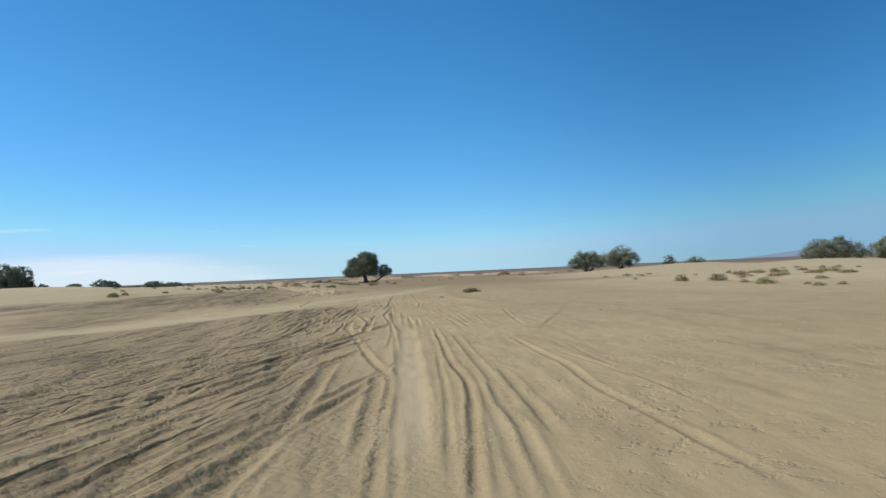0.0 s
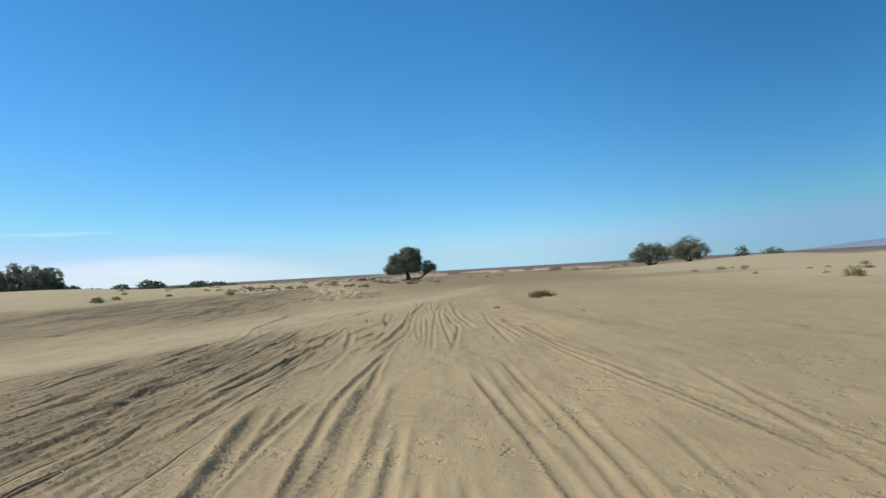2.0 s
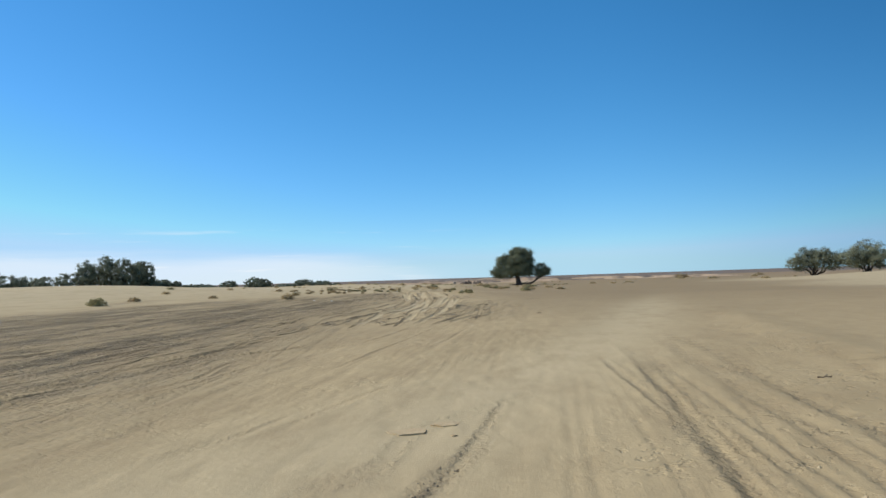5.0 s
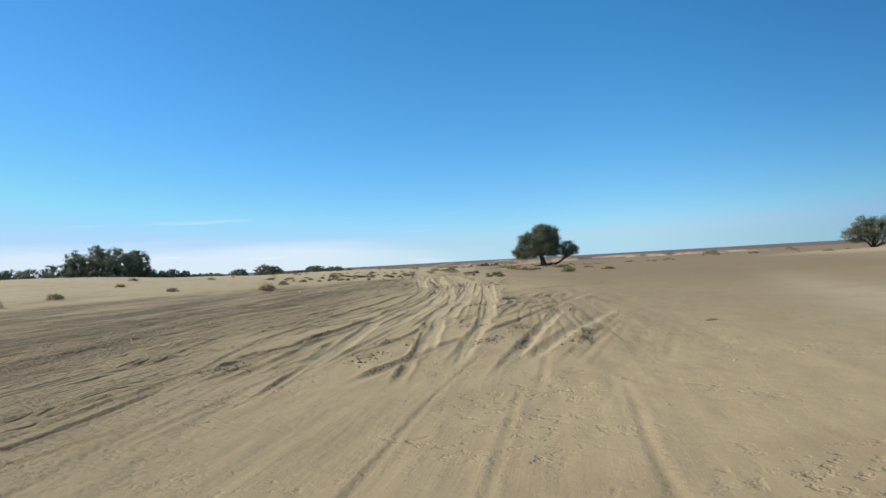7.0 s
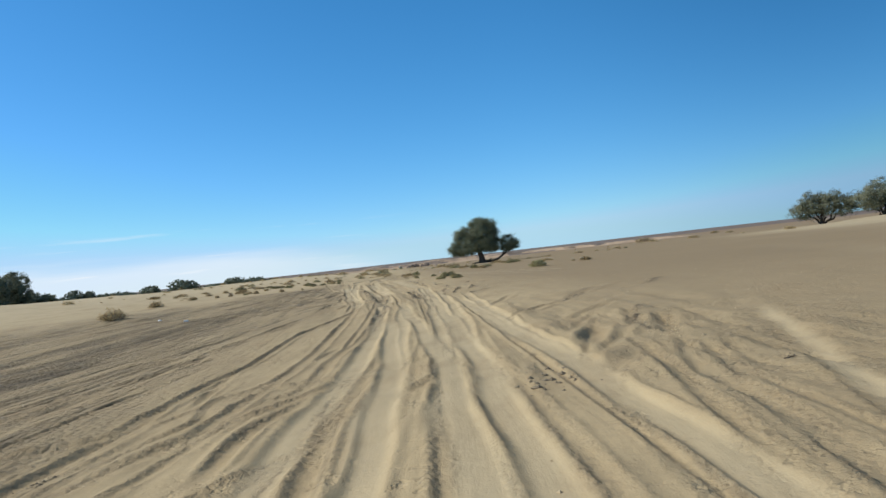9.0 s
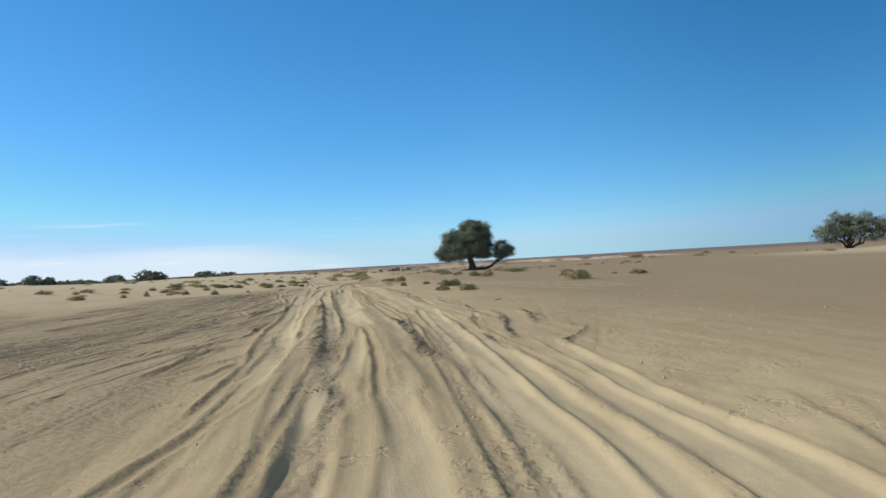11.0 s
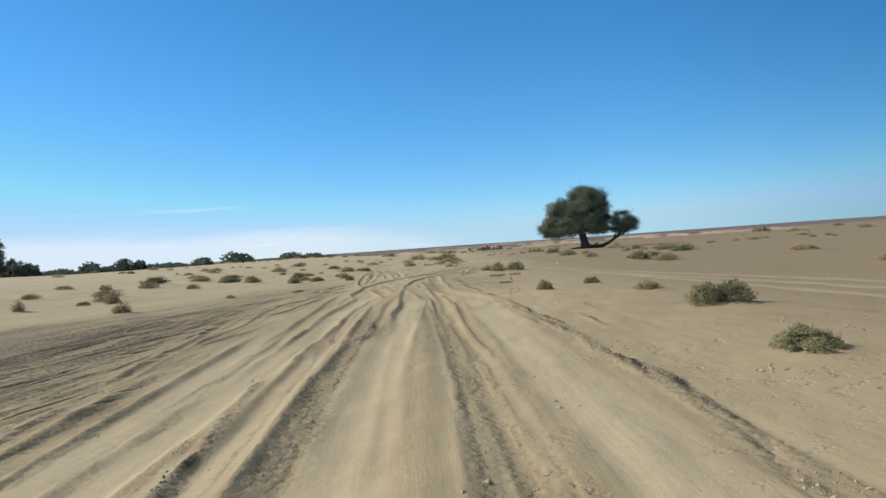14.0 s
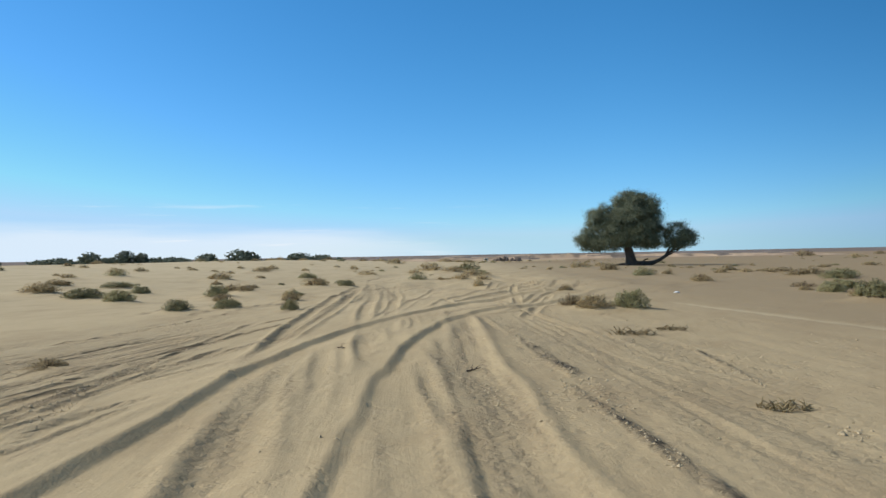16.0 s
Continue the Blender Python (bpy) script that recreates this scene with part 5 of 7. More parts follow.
groove([(-32.08, 137.4), (-32.34, 138), (-32.37, 138.5), (-32.3, 138.8)], 0.12, 0.06)
groove([(-32.22, 140.6), (-32.65, 142), (-33.76, 144.6), (-35.17, 148.6), (-37.64, 156.9)], 0.12, 0.06, 0.25)
groove([(-32.98, 146.6), (-34.32, 151.5), (-38.66, 164.9)], 0.1, 0.06, 0.25)
groove([(-29.11, 139.8), (-29.53, 141), (-30.13, 143), (-30.94, 145.7)], 0.15, 0.08)
strip([(-27.98, 139.7), (-28.14, 140), (-28.41, 140.9), (-28.71, 141.7), (-29.14, 142.8), (-29.93, 145.6)], 0.1, 0.05)
groove([(-29, 139.3), (-29.34, 140.1), (-29.96, 141.4), (-30.44, 142.5)], 0.14, 0.05)
groove([(-29.46, 139.1), (-29.72, 139.8), (-30.06, 140.7)], 0.12, 0.06)
strip([(-26.64, 141), (-26.82, 142), (-27.13, 144.4)], 0.05, 0.04)
strip([(-30.07, 141.7), (-30.4, 142.4)], 0.06, 0.04)
strip([(-29.03, 139.7), (-29.19, 140), (-29.53, 141)], 0.06, 0.04)
# curved ruts and ridges beyond the end
groove([(-33.02, 146.4), (-34.15, 149.2), (-36.49, 155.9), (-40.23, 165.5)], 0.204, 0.06, 0.3)
groove([(-33.06, 148), (-34.84, 153.4), (-37.9, 162)], 0.204, 0.06, 0.3)
groove([(-33.3, 147.9), (-35.11, 153.3), (-38.09, 161.8)], 0.17, 0.0525, 0.3)
groove([(-34.61, 147.5), (-36.04, 151.6), (-38.22, 158.1)], 0.17, 0.045, 0.3)
groove([(-36.22, 152.9), (-36.8, 155.7), (-39.56, 163.5)], 0.17, 0.045, 0.3)
groove([(-33.72, 150.3), (-34.54, 155), (-35.73, 160.5)], 0.17, 0.06, 0.3)
groove([(-33.01, 151.6), (-33.49, 155.4), (-33.32, 159.1), (-33.05, 162.6)], 0.204, 0.0675, 0.3)
groove([(-34.65, 160), (-33.97, 162.3), (-34.14, 167.3), (-33.94, 171.4)], 0.204, 0.0675, 0.3)
groove([(-32.42, 155.7), (-32.28, 160.8), (-31.97, 168)], 0.204, 0.0675, 0.3)
groove([(-31.48, 150.9), (-30.95, 153.3), (-31.03, 159.8), (-31.29, 168.2)], 0.204, 0.0675, 0.3)
groove([(-29.84, 142.1), (-30.35, 143.7), (-31.03, 146.1)], 0.238, 0.06, 0.3)
groove([(-31, 141.8), (-31.43, 142.8), (-32.31, 144.8)], 0.204, 0.0525, 0.3)
for line in ([(-29.04, 139.5), (-29.27, 140.4), (-29.68, 141.5), (-30.14, 143.1), (-30.95, 146.1)], [(-29.71, 135.8), (-30.25, 136.9), (-31.3, 139.2)], [(-28.1, 134.5), (-28.53, 135.7), (-29.01, 136.9), (-29.66, 138.6)],
             [(-27.36, 135.1), (-27.77, 135.9), (-28.3, 137.2), (-29.22, 139.6), (-30.13, 142.3)]):
    groove(line, 0.30, 0.11, 0.3)
for line in ([(-32.47, 141.2), (-32.85, 142.1), (-33.66, 144.0), (-34.2, 145.4), (-35.29, 148.3), (-37.22, 153.8), (-39.31, 160.8)], [(-33.39, 143.6), (-34.18, 146.1), (-35.06, 148.9), (-36.37, 152.8), (-38.43, 158.9)],
             [(-31.12, 141.7), (-31.63, 142.8), (-32.44, 144.9)], [(-33.57, 149.4), (-36.97, 159.8), (-38.09, 162.4)]):
    groove(line, 0.18, 0.12, 0.3)
# blown sand half fills the ruts here
CUT *= 1 - 0.65 * np.exp(-(((X + 28.75 + 0.2 * (Y - 132)) / 0.8) ** 2) - ((Y - 132) / 3.5) ** 4)
ledge([(-30.4, 134.3), (-31.25, 136.5), (-31.62, 138.0), (-32.1, 139.7), (-32.45, 141.3), (-32.75, 143.2), (-32.95, 145.0), (-33.0, 146.4), (-32.9, 148.6), (-32.85, 150.6), (-32.6, 152.4), (-32.1, 154.5), (-31.0, 159.8), (-28.5, 168)], 0.05, 211)
ledge([(-27.2, 127.8), (-27.46, 129.0), (-27.72, 129.9), (-28.07, 131.4), (-28.77, 133.7), (-29.4, 136.0), (-29.97, 137.9), (-30.5, 139.9), (-30.83, 141.4), (-31.1, 142.6), (-31.4, 144.5), (-31.55, 146.4), (-31.6, 148.1), (-31.24, 150.4), (-30.6, 152.5), (-28.4, 165)], 0.046, 221)
# lines along and beside the smooth road
groove([(-12.89, 50.4), (-13.03, 51.2), (-13.02, 51.9), (-13.92, 54.2), (-13.81, 55.7), (-13.25, 56)], 0.12, 0.08)
groove([(-16.11, 53.5), (-15.6, 53.8), (-15.24, 54.2), (-15.15, 55.7)], 0.1, 0.07)
groove([(-14.1, 58.6), (-14.12, 60.2), (-14.59, 64.6), (-16.51, 71.6), (-16.67, 76.5)], 0.08, 0.06)
groove([(-12.1, 49.6), (-11.31, 50.8), (-11.19, 52.6), (-11.78, 55), (-10.78, 58.4), (-11.02, 65.7)], 0.06, 0.04, 0.25)
groove([(-11.87, 50.3), (-11.19, 50.6), (-10.88, 51.4), (-10.92, 53.2)], 0.07, 0.04, 0.25)
groove([(-22.13, 64.7), (-21.98, 67.6), (-17.83, 70.5), (-21.13, 71.2)], 0.08, 0.05)
groove([(-18.25, 56.5), (-18.24, 57.9), (-17.73, 60.6), (-16.29, 61.1), (-15.79, 63.1)], 0.08, 0.05)
groove([(-8.2, 47.8), (-8.03, 48.4), (-7.99, 49.2)], 0.08, 0.04, 0.25)
groove([(-7.69, 49.4), (-7.65, 50), (-7.55, 51.4)], 0.06, 0.04, 0.25)
groove([(-3.42, 49.7), (-3.5, 51.1), (-3.59, 53.4), (-3.76, 55.7)], 0.07, 0.04, 0.25)
groove([(-3.62, 49.9), (-3.61, 50.8), (-3.7, 53.4)], 0.08, 0.05)
groove([(-2.76, 50), (-2.69, 52.6), (-2.7, 58.2)], 0.08, 0.04, 0.25)
groove([(-1.89, 50), (-1.99, 50.7), (-2.05, 52.6), (-2.15, 54.8), (-2.39, 58.1)], 0.09, 0.05)
groove([(-0.56, 53), (-0.44, 54.7), (-0.13, 58.8), (-0.79, 60.9)], 0.1, 0.05, 0.25)
# more of the bend
groove([(-17.36, 75.5), (-17.25, 76.1), (-17.25, 77), (-17.35, 78), (-17.35, 79.3), (-17.25, 80.2), (-17.26, 81.8), (-16.79, 82.1)], 0.1, 0.06)
groove([(-16.46, 74.4), (-16.51, 74.9), (-16.41, 75.7), (-16.17, 76.3), (-16.05, 77.4), (-15.83, 78.3), (-15.62, 79.3), (-15.67, 80.1)], 0.09, 0.06)
groove([(-14.89, 75.1), (-15.02, 76.1), (-15.17, 77.3), (-15.68, 79.7)], 0.14, 0.08)
groove([(-15.46, 74.9), (-15.46, 75.4), (-15.38, 75.9), (-15.41, 76.8)], 0.1, 0.06)
groove([(-17.72, 75.8), (-17.76, 76.6), (-17.63, 77), (-17.58, 77.9), (-17.53, 78.7)], 0.1, 0.06)
groove([(-20.48, 83.4), (-20.07, 84.6), (-20.68, 87.4), (-21, 91)], 0.08, 0.05)
groove([(-19.77, 78), (-19.14, 78.7), (-19.11, 80), (-19.22, 81.3)], 0.08, 0.05)
strip([(-17.54, 74.4), (-17.23, 75.1), (-17.09, 75.5)], 0.12, 0.05)
groove([(-17.49, 74.3), (-17.43, 74.8), (-17.62, 75.8)], 0.14, 0.07)
strip([(-17.01, 73.8), (-16.87, 74.2)], 0.08, 0.05)
groove([(-16.45, 73.6), (-16.4, 74.1), (-16.44, 74.6), (-16.56, 75.4)], 0.12, 0.06)
groove([(-16.25, 74.3), (-16.2, 74.9), (-16.06, 75.5)], 0.12, 0.06)
groove([(-28.25, 88.6), (-29.88, 92.2), (-32.19, 98.1)], 0.08, 0.05)
bed(stretch([(-14.45, 75.3), (-14.68, 76.4), (-14.92, 78.2), (-15.49, 81.3), (-17.27, 89.6)], 2, 3), 0.14, 0.03, 2.5, pale=0.4)
groove([(-13.52, 75.8), (-13.78, 77.4), (-14.1, 79.1), (-14.59, 82)], 0.08, 0.06)
bed(stretch([(-13.8, 75.7), (-14.08, 77.5), (-14.46, 80), (-15.55, 85.2), (-17.94, 95)], 2, 3), 0.15, 0.03, 2.5, pale=0.4)
bed(stretch([(-13.38, 76), (-13.61, 77.3), (-14.04, 79.9), (-15.29, 86.9), (-19.53, 108.9)], 2, 3), 0.16, 0.04, 2.5, pale=0.4)
bed(stretch([(-12.29, 76.1), (-12.66, 78.1), (-13.14, 80.8), (-13.99, 85.1), (-15.97, 95)], 2, 3), 0.16, 0.03, 2.5, pale=0.4)
groove([(-12.55, 76.1), (-12.69, 76.7), (-13, 78.8)], 0.12, 0.06)
groove([(-13.06, 76.1), (-13.42, 78), (-13.9, 80.6)], 0.1, 0.06)
groove([(-12.39, 78.6), (-12.4, 80), (-12.41, 82.6)], 0.12, 0.07)
groove([(-11.93, 76.4), (-11.99, 77.9), (-12.01, 79.4)], 0.16, 0.07)
bed(stretch([(-11.65, 76.1), (-11.07, 79.4), (-10.27, 84)], 2, 3), 0.13, 0.04, 2.5, pale=0.4)
groove([(-11.75, 76.2), (-11.21, 79.5), (-10.54, 83.4)], 0.08, 0.06)
groove([(-10.87, 78.6), (-10.76, 80.5)], 0.1, 0.05)
groove([(-11.11, 76.3), (-11, 77.6)], 0.1, 0.05)
groove([(-10.74, 76.2), (-10.6, 77.7), (-10.57, 79)], 0.08, 0.05)
strip([(-10.04, 78.3), (-10.1, 79), (-10.34, 79.5), (-10.3, 81.3)], 0.05, 0.04)
groove([(-11.6, 78), (-11.71, 80.1)], 0.08, 0.05)
strip([(-11.37, 76.2), (-11.46, 76.6)], 0.07, 0.04)
# more of the soft sand
bed(stretch([(-21.87, 103.3), (-22.47, 105), (-23.39, 107.9), (-25.05, 113.3), (-28.44, 124.6)], 2, 3), 0.2, 0.05, 2.5, pale=0.4)
groove([(-21.96, 102.7), (-22.12, 103.1), (-22.43, 104.2), (-22.9, 105.6), (-23.42, 107.5), (-24.17, 110.3), (-27.43, 119.9)], 0.2, 0.08)
groove([(-20.65, 103.6), (-21.09, 105.4), (-21.79, 108.1), (-23.44, 113.4), (-27.63, 128)], 0.16, 0.08)
bed(stretch([(-20.72, 105.4), (-22.06, 109.9), (-26.36, 124.8)], 2, 3), 0.2, 0.02, 2.5, pale=0.4)
groove([(-20.21, 107.8), (-20.98, 110.5), (-22.51, 115.6), (-26.14, 128)], 0.1, 0.05)
strip([(-19.77, 105), (-20.14, 106.4), (-20.79, 108.2)], 0.1, 0.05)
groove([(-31.1, 112), (-30.12, 114.9), (-29.41, 117.9), (-29.62, 124.5)], 0.09, 0.06)
groove([(-26.14, 106.7), (-25.79, 107.3), (-26.03, 109), (-28.01, 114)], 0.09, 0.06)
strip([(-22.59, 102.9), (-23.04, 104.4), (-23.1, 104.9), (-23.37, 105.8), (-23.71, 106.8)], 0.08, 0.05)
groove([(-24.05, 105), (-23.96, 105.9), (-23.8, 107)], 0.1, 0.06)
strip([(-20.16, 112.7), (-20.83, 115.6), (-22.76, 123.5)], 0.07, 0.05)
strip([(-17.42, 105.6), (-17.71, 107.1), (-17.99, 108.4), (-18.42, 109.2), (-18.96, 112), (-19.69, 113.6)], 0.06, 0.05)
strip([(-17.68, 105.6), (-18.11, 107.4), (-18.39, 108.4), (-18.97, 109.6)], 0.06, 0.05)
strip([(-16.79, 105.5), (-16.84, 106.4), (-16.97, 107.5), (-17.18, 108.6)], 0.1, 0.05)
groove([(-19.07, 104.1), (-19.61, 106.2), (-20.48, 109.5), (-21.62, 113.5)], 0.14, 0.07)
groove([(-18.07, 105.1), (-18.24, 106.1)], 0.1, 0.05)
groove([(-16.92, 106.9), (-17.2, 111.4), (-18.65, 122.1)], 0.1, 0.04, 0.25)
groove([(-16.59, 106.7), (-16.61, 109.3), (-16.72, 112.1)], 0.08, 0.04, 0.25)
groove([(-14.38, 109.4), (-15.15, 112.1), (-15.75, 116.2), (-17.64, 123.2), (-21.07, 131.8)], 0.12, 0.04, 0.25)
for line in ([(-11.2, 120.0), (-13.5, 125.5), (-16.9, 133.0), (-17.7, 135.0), (-19.5, 138.6), (-22.2, 144.1), (-27.2, 156.1)], [(-13.5, 117.5), (-15.6, 122.7), (-18.2, 129.4), (-19.3, 132.9), (-20.4, 136.0), (-21.8, 140.2), (-24.5, 147.0)],
             [(-12.4, 119.0), (-14.6, 124.3), (-17.6, 131.4), (-18.6, 134.2), (-20.5, 138.4), (-23.4, 144.6)]):
    bed(line, 0.17, 0.018, pale=0.45)
# dark crumbled soil thrown up between the beds
for line, half, height in (([(-19.7, 98.4), (-20.43, 101.0), (-20.73, 101.9), (-21.02, 103.0), (-21.54, 104.8), (-22.34, 107.5), (-23.39, 111.0), (-24.7, 115.6)], 0.16, 0.035), ([(-18.2, 98.8), (-18.75, 101.0), (-18.98, 102.0), (-19.31, 103.3), (-19.62, 104.5), (-20.09, 106.3), (-20.6, 108.1)], 0.09, 0.03),
                           ([(-17.2, 101.4), (-17.4, 103.0), (-17.52, 105.1), (-17.78, 108.2)], 0.10, 0.06), ([(-16.73, 103.7), (-16.86, 105.3), (-16.97, 107.1), (-17.23, 109.0)], 0.10, 0.06), ([(-16.47, 100.8), (-16.22, 102.2), (-15.99, 103.3)], 0.06, 0.04)):
    strip(line, half, height, 1.2)
# and at the bend
for line, half, height in (([(-15.3, 66.4), (-15.2, 66.8), (-15.2, 68.0), (-15.28, 69.1), (-15.12, 69.9), (-15.25, 71.5), (-15.48, 73.3)], 0.19, 0.07), ([(-17.01, 67.6), (-17.05, 68.5), (-16.82, 69.0)], 0.22, 0.06), ([(-13.08, 68.2), (-13.0, 69.1)], 0.2, 0.09),
                           ([(-13.32, 70.0), (-13.25, 70.7), (-13.12, 71.2)], 0.16, 0.07), ([(-21.37, 72.8), (-20.72, 73.4), (-20.4, 74.6), (-19.95, 75.4), (-19.54, 75.9)], 0.15, 0.05)):
    strip(line, half, height, 1.2)
# and in the soft ground at the start
for line, half in (([(-2.69, 12.8), (-2.61, 13.2), (-2.43, 13.6), (-2.31, 14.4), (-2.15, 15.3), (-1.95, 16.4), (-1.72, 17.3)], 0.08), ([(-3.37, 13.9), (-3.23, 14.4), (-2.93, 14.8), (-2.73, 15.3), (-2.68, 16.1)], 0.07),
                   ([(-2.19, 13.2), (-2.07, 13.6), (-1.93, 14.0), (-1.77, 14.5), (-1.68, 15.3)], 0.08), ([(-4.07, 14.9), (-3.98, 15.7), (-3.65, 16.3), (-3.35, 17.1), (-3.23, 18.8), (-2.92, 20.5)], 0.07),
                   ([(-4.84, 16.1), (-4.42, 16.5), (-4.09, 17.2), (-3.86, 18.3)], 0.08), ([(-3.0, 12.9), (-2.98, 13.7), (-2.95, 14.2)], 0.08), ([(-2.3, 12.5), (-2.2, 13.0), (-2.07, 13.4)], 0.07)):
    strip(line, half, 0.045, 0.95)
lumpy = np.exp(-(((U - 4.6) / 2.6) ** 4))[None, :] * smooth(76, 81, Y) * (1 - smooth(92, 102, Y))
Z += lumpy * (0.032 * value_noise(X / 0.5, Y / 0.9, 87) + 0.014 * value_noise(X / 0.2, Y / 0.4, 88))
CUT *= 1 - 0.55 * road
PILE *= 1 - 0.55 * road
swell = smooth(88, 97, Y) * (1 - smooth(130, 142, Y)) * np.exp(-(((U + 0.3) / 2.7) ** 4))[None, :]
way = X - FLOW[:, None] + 0.12 * value_noise(Y / 5.0, Y * 0, 84)
Z += swell * (0.045 * value_noise(way / 0.55, Y / 13.0, 85) + 0.016 * value_noise(way / 0.22, Y / 5.0, 86))
knolls = np.exp(-(((X + 35) / 10) ** 2) - ((Y - 172) / 17) ** 2)
Z += knolls * (0.15 * value_noise(X / 1.9, Y / 3.2, 81) + 0.08 * value_noise(X / 0.8, Y / 1.5, 82))
RELIEF = np.clip(CUT, -0.13, 0) + np.clip(PILE, 0, 0.075)
RELIEF[:, 1:-1] = 0.12 * RELIEF[:, :-2] + 0.76 * RELIEF[:, 1:-1] + 0.12 * RELIEF[:, 2:]
RELIEF += LEDGE
# loose sand slips to its angle of repose
fall = 0.7 * np.diff(U)[None, :]
for _ in range(5):
    RELIEF[:, 1:] = np.minimum(RELIEF[:, 1:], RELIEF[:, :-1] + fall)
    RELIEF[:, :-1] = np.minimum(RELIEF[:, :-1], RELIEF[:, 1:] + fall)
Z += RELIEF


def ground_at(x, y):
    """The sheet's height at a place."""
    r = int(np.clip(np.searchsorted(V, y), 1, len(V) - 1))
    c = int(np.clip(np.searchsorted(U, x - np.interp(y, LINE_Y, LINE_X)), 1, len(U) - 1))
    return float(Z[r - 1 : r + 1, c - 1 : c + 1].mean())


def hummock(x, y, radius, height):
    """Sand caught round a plant, drawn out to the lee."""
    reach = 4 * radius
    r0, r1 = np.searchsorted(V, [y - reach, y + reach])
    if r1 <= r0:
        return
    dx, dy = X[r0:r1] - x - 0.2 * radius, Y[r0:r1] - y
    Z[r0:r1] += height * np.exp(-((dx / (1.3 * radius)) ** 2) - (dy / (1.0 * radius)) ** 2)


# shrubs: x, y, width, height, kind (g green, b brown, d dry)
SHRUBS_EAST = [(20.0, 29.0, 0.4, 0.2, "b"), (20.4, 35.4, 0.8, 0.25, "g"), (21.9, 35.9, 0.8, 0.25, "g"), (22.2, 40.0, 0.6, 0.2, "g"), (20.5, 41.8, 1.6, 0.5, "g"),
               (2.45, 51.3, 1.6, 0.36, "k"), (22.4, 53.8, 1.7, 0.6, "g"), (20.6, 57.2, 1.4, 0.7, "g"), (35.3, 58.1, 2.0, 0.4, "g"), (31.8, 62.0, 1.2, 0.45, "g"),
               (35.4, 64.4, 1.5, 0.4, "g"), (21.3, 73.7, 0.6, 0.3, "b"), (32.6, 74.0, 1.5, 0.45, "g"), (28.0, 49.0, 1.0, 0.3, "g"), (30.2, 200.6, 2.3, 0.7, "b")]
SHRUBS_DUNE = [(-43.2, 88.5, 1.6, 0.7, "g"), (-44.6, 94.9, 1.2, 0.5, "b"), (-43.0, 104.9, 1.0, 0.4, "b"), (-34.5, 104.5, 1.8, 0.6, "b"), (-39.2, 116.2, 1.2, 0.5, "b"),
               (-42.1, 126.4, 1.0, 0.35, "b"), (-42.7, 132.0, 0.5, 0.3, "b"), (-36.7, 132.4, 0.6, 0.35, "b"), (-42.7, 134.7, 0.6, 0.5, "d"), (-41.5, 137.9, 0.7, 0.45, "b"),
               (-51.0, 135.6, 1.4, 0.35, "b"), (-49.9, 137.6, 0.6, 0.3, "b"), (-50.2, 139.4, 1.3, 0.35, "b"), (-47.7, 140.2, 1.0, 0.3, "b"), (-44.8, 141.5, 1.4, 0.4, "b"),
               (-54.5, 128.0, 1.2, 0.4, "b"), (-57.0, 118.0, 1.3, 0.4, "g"), (-52.0, 110.0, 1.0, 0.4, "b")]
SHRUBS_WEST = [(-42.8, 138.9, 1.2, 0.3, "b"), (-37.2, 139.0, 0.5, 0.2, "b"), (-35.3, 140.9, 0.55, 0.16, "b"), (-50.8, 145.5, 1.0, 0.25, "b"), (-48.5, 145.8, 0.8, 0.4, "b"),
               (-47.2, 147.5, 1.2, 0.4, "b"), (-44.3, 147.2, 0.8, 0.35, "b"), (-39.6, 149.5, 0.9, 0.35, "g"), (-38.8, 150.6, 0.9, 0.28, "g"), (-36.9, 150.6, 0.6, 0.35, "g"),
               (-48.6, 149.9, 1.9, 0.45, "g"), (-43.4, 151.8, 1.1, 0.4, "g"), (-45.2, 152.3, 1.4, 0.35, "g"), (-47.6, 152.9, 1.5, 0.35, "b"), (-38.6, 154.0, 0.8, 0.4, "b"),
               (-40.9, 153.6, 0.7, 0.35, "b"), (-42.3, 155.4, 1.1, 0.45, "g"), (-39.7, 156.4, 1.0, 0.25, "g")]
SHRUBS_FLAT = [(-45.7, 155.7, 0.8, 0.35, "g"), (-49.9, 156.0, 1.4, 0.25, "b"), (-48.1, 157.4, 1.5, 0.25, "g"), (-43.5, 158.4, 1.3, 0.35, "b"), (-41.9, 162.8, 1.4, 0.45, "b"),
               (-44.4, 161.3, 0.9, 0.25, "b"), (-34.6, 164.9, 0.7, 0.4, "b"), (-42.6, 167.6, 1.0, 0.25, "g"), (-45.4, 178.4, 1.6, 0.35, "b"), (-38.4, 180.8, 2.0, 0.5, "b"),
               (-43.9, 184.9, 1.3, 0.4, "b"), (-41.7, 188.6, 2.6, 0.5, "b"), (-29.3, 192.5, 1.8, 0.7, "b"), (-32.2, 202.8, 2.6, 0.7, "b"), (-46.5, 171.5, 1.2, 0.4, "g"),
               (-49.0, 166.0, 1.4, 0.4, "b"), (-53.0, 163.0, 1.3, 0.4, "g"), (-52.2, 176.0, 1.5, 0.4, "b")]
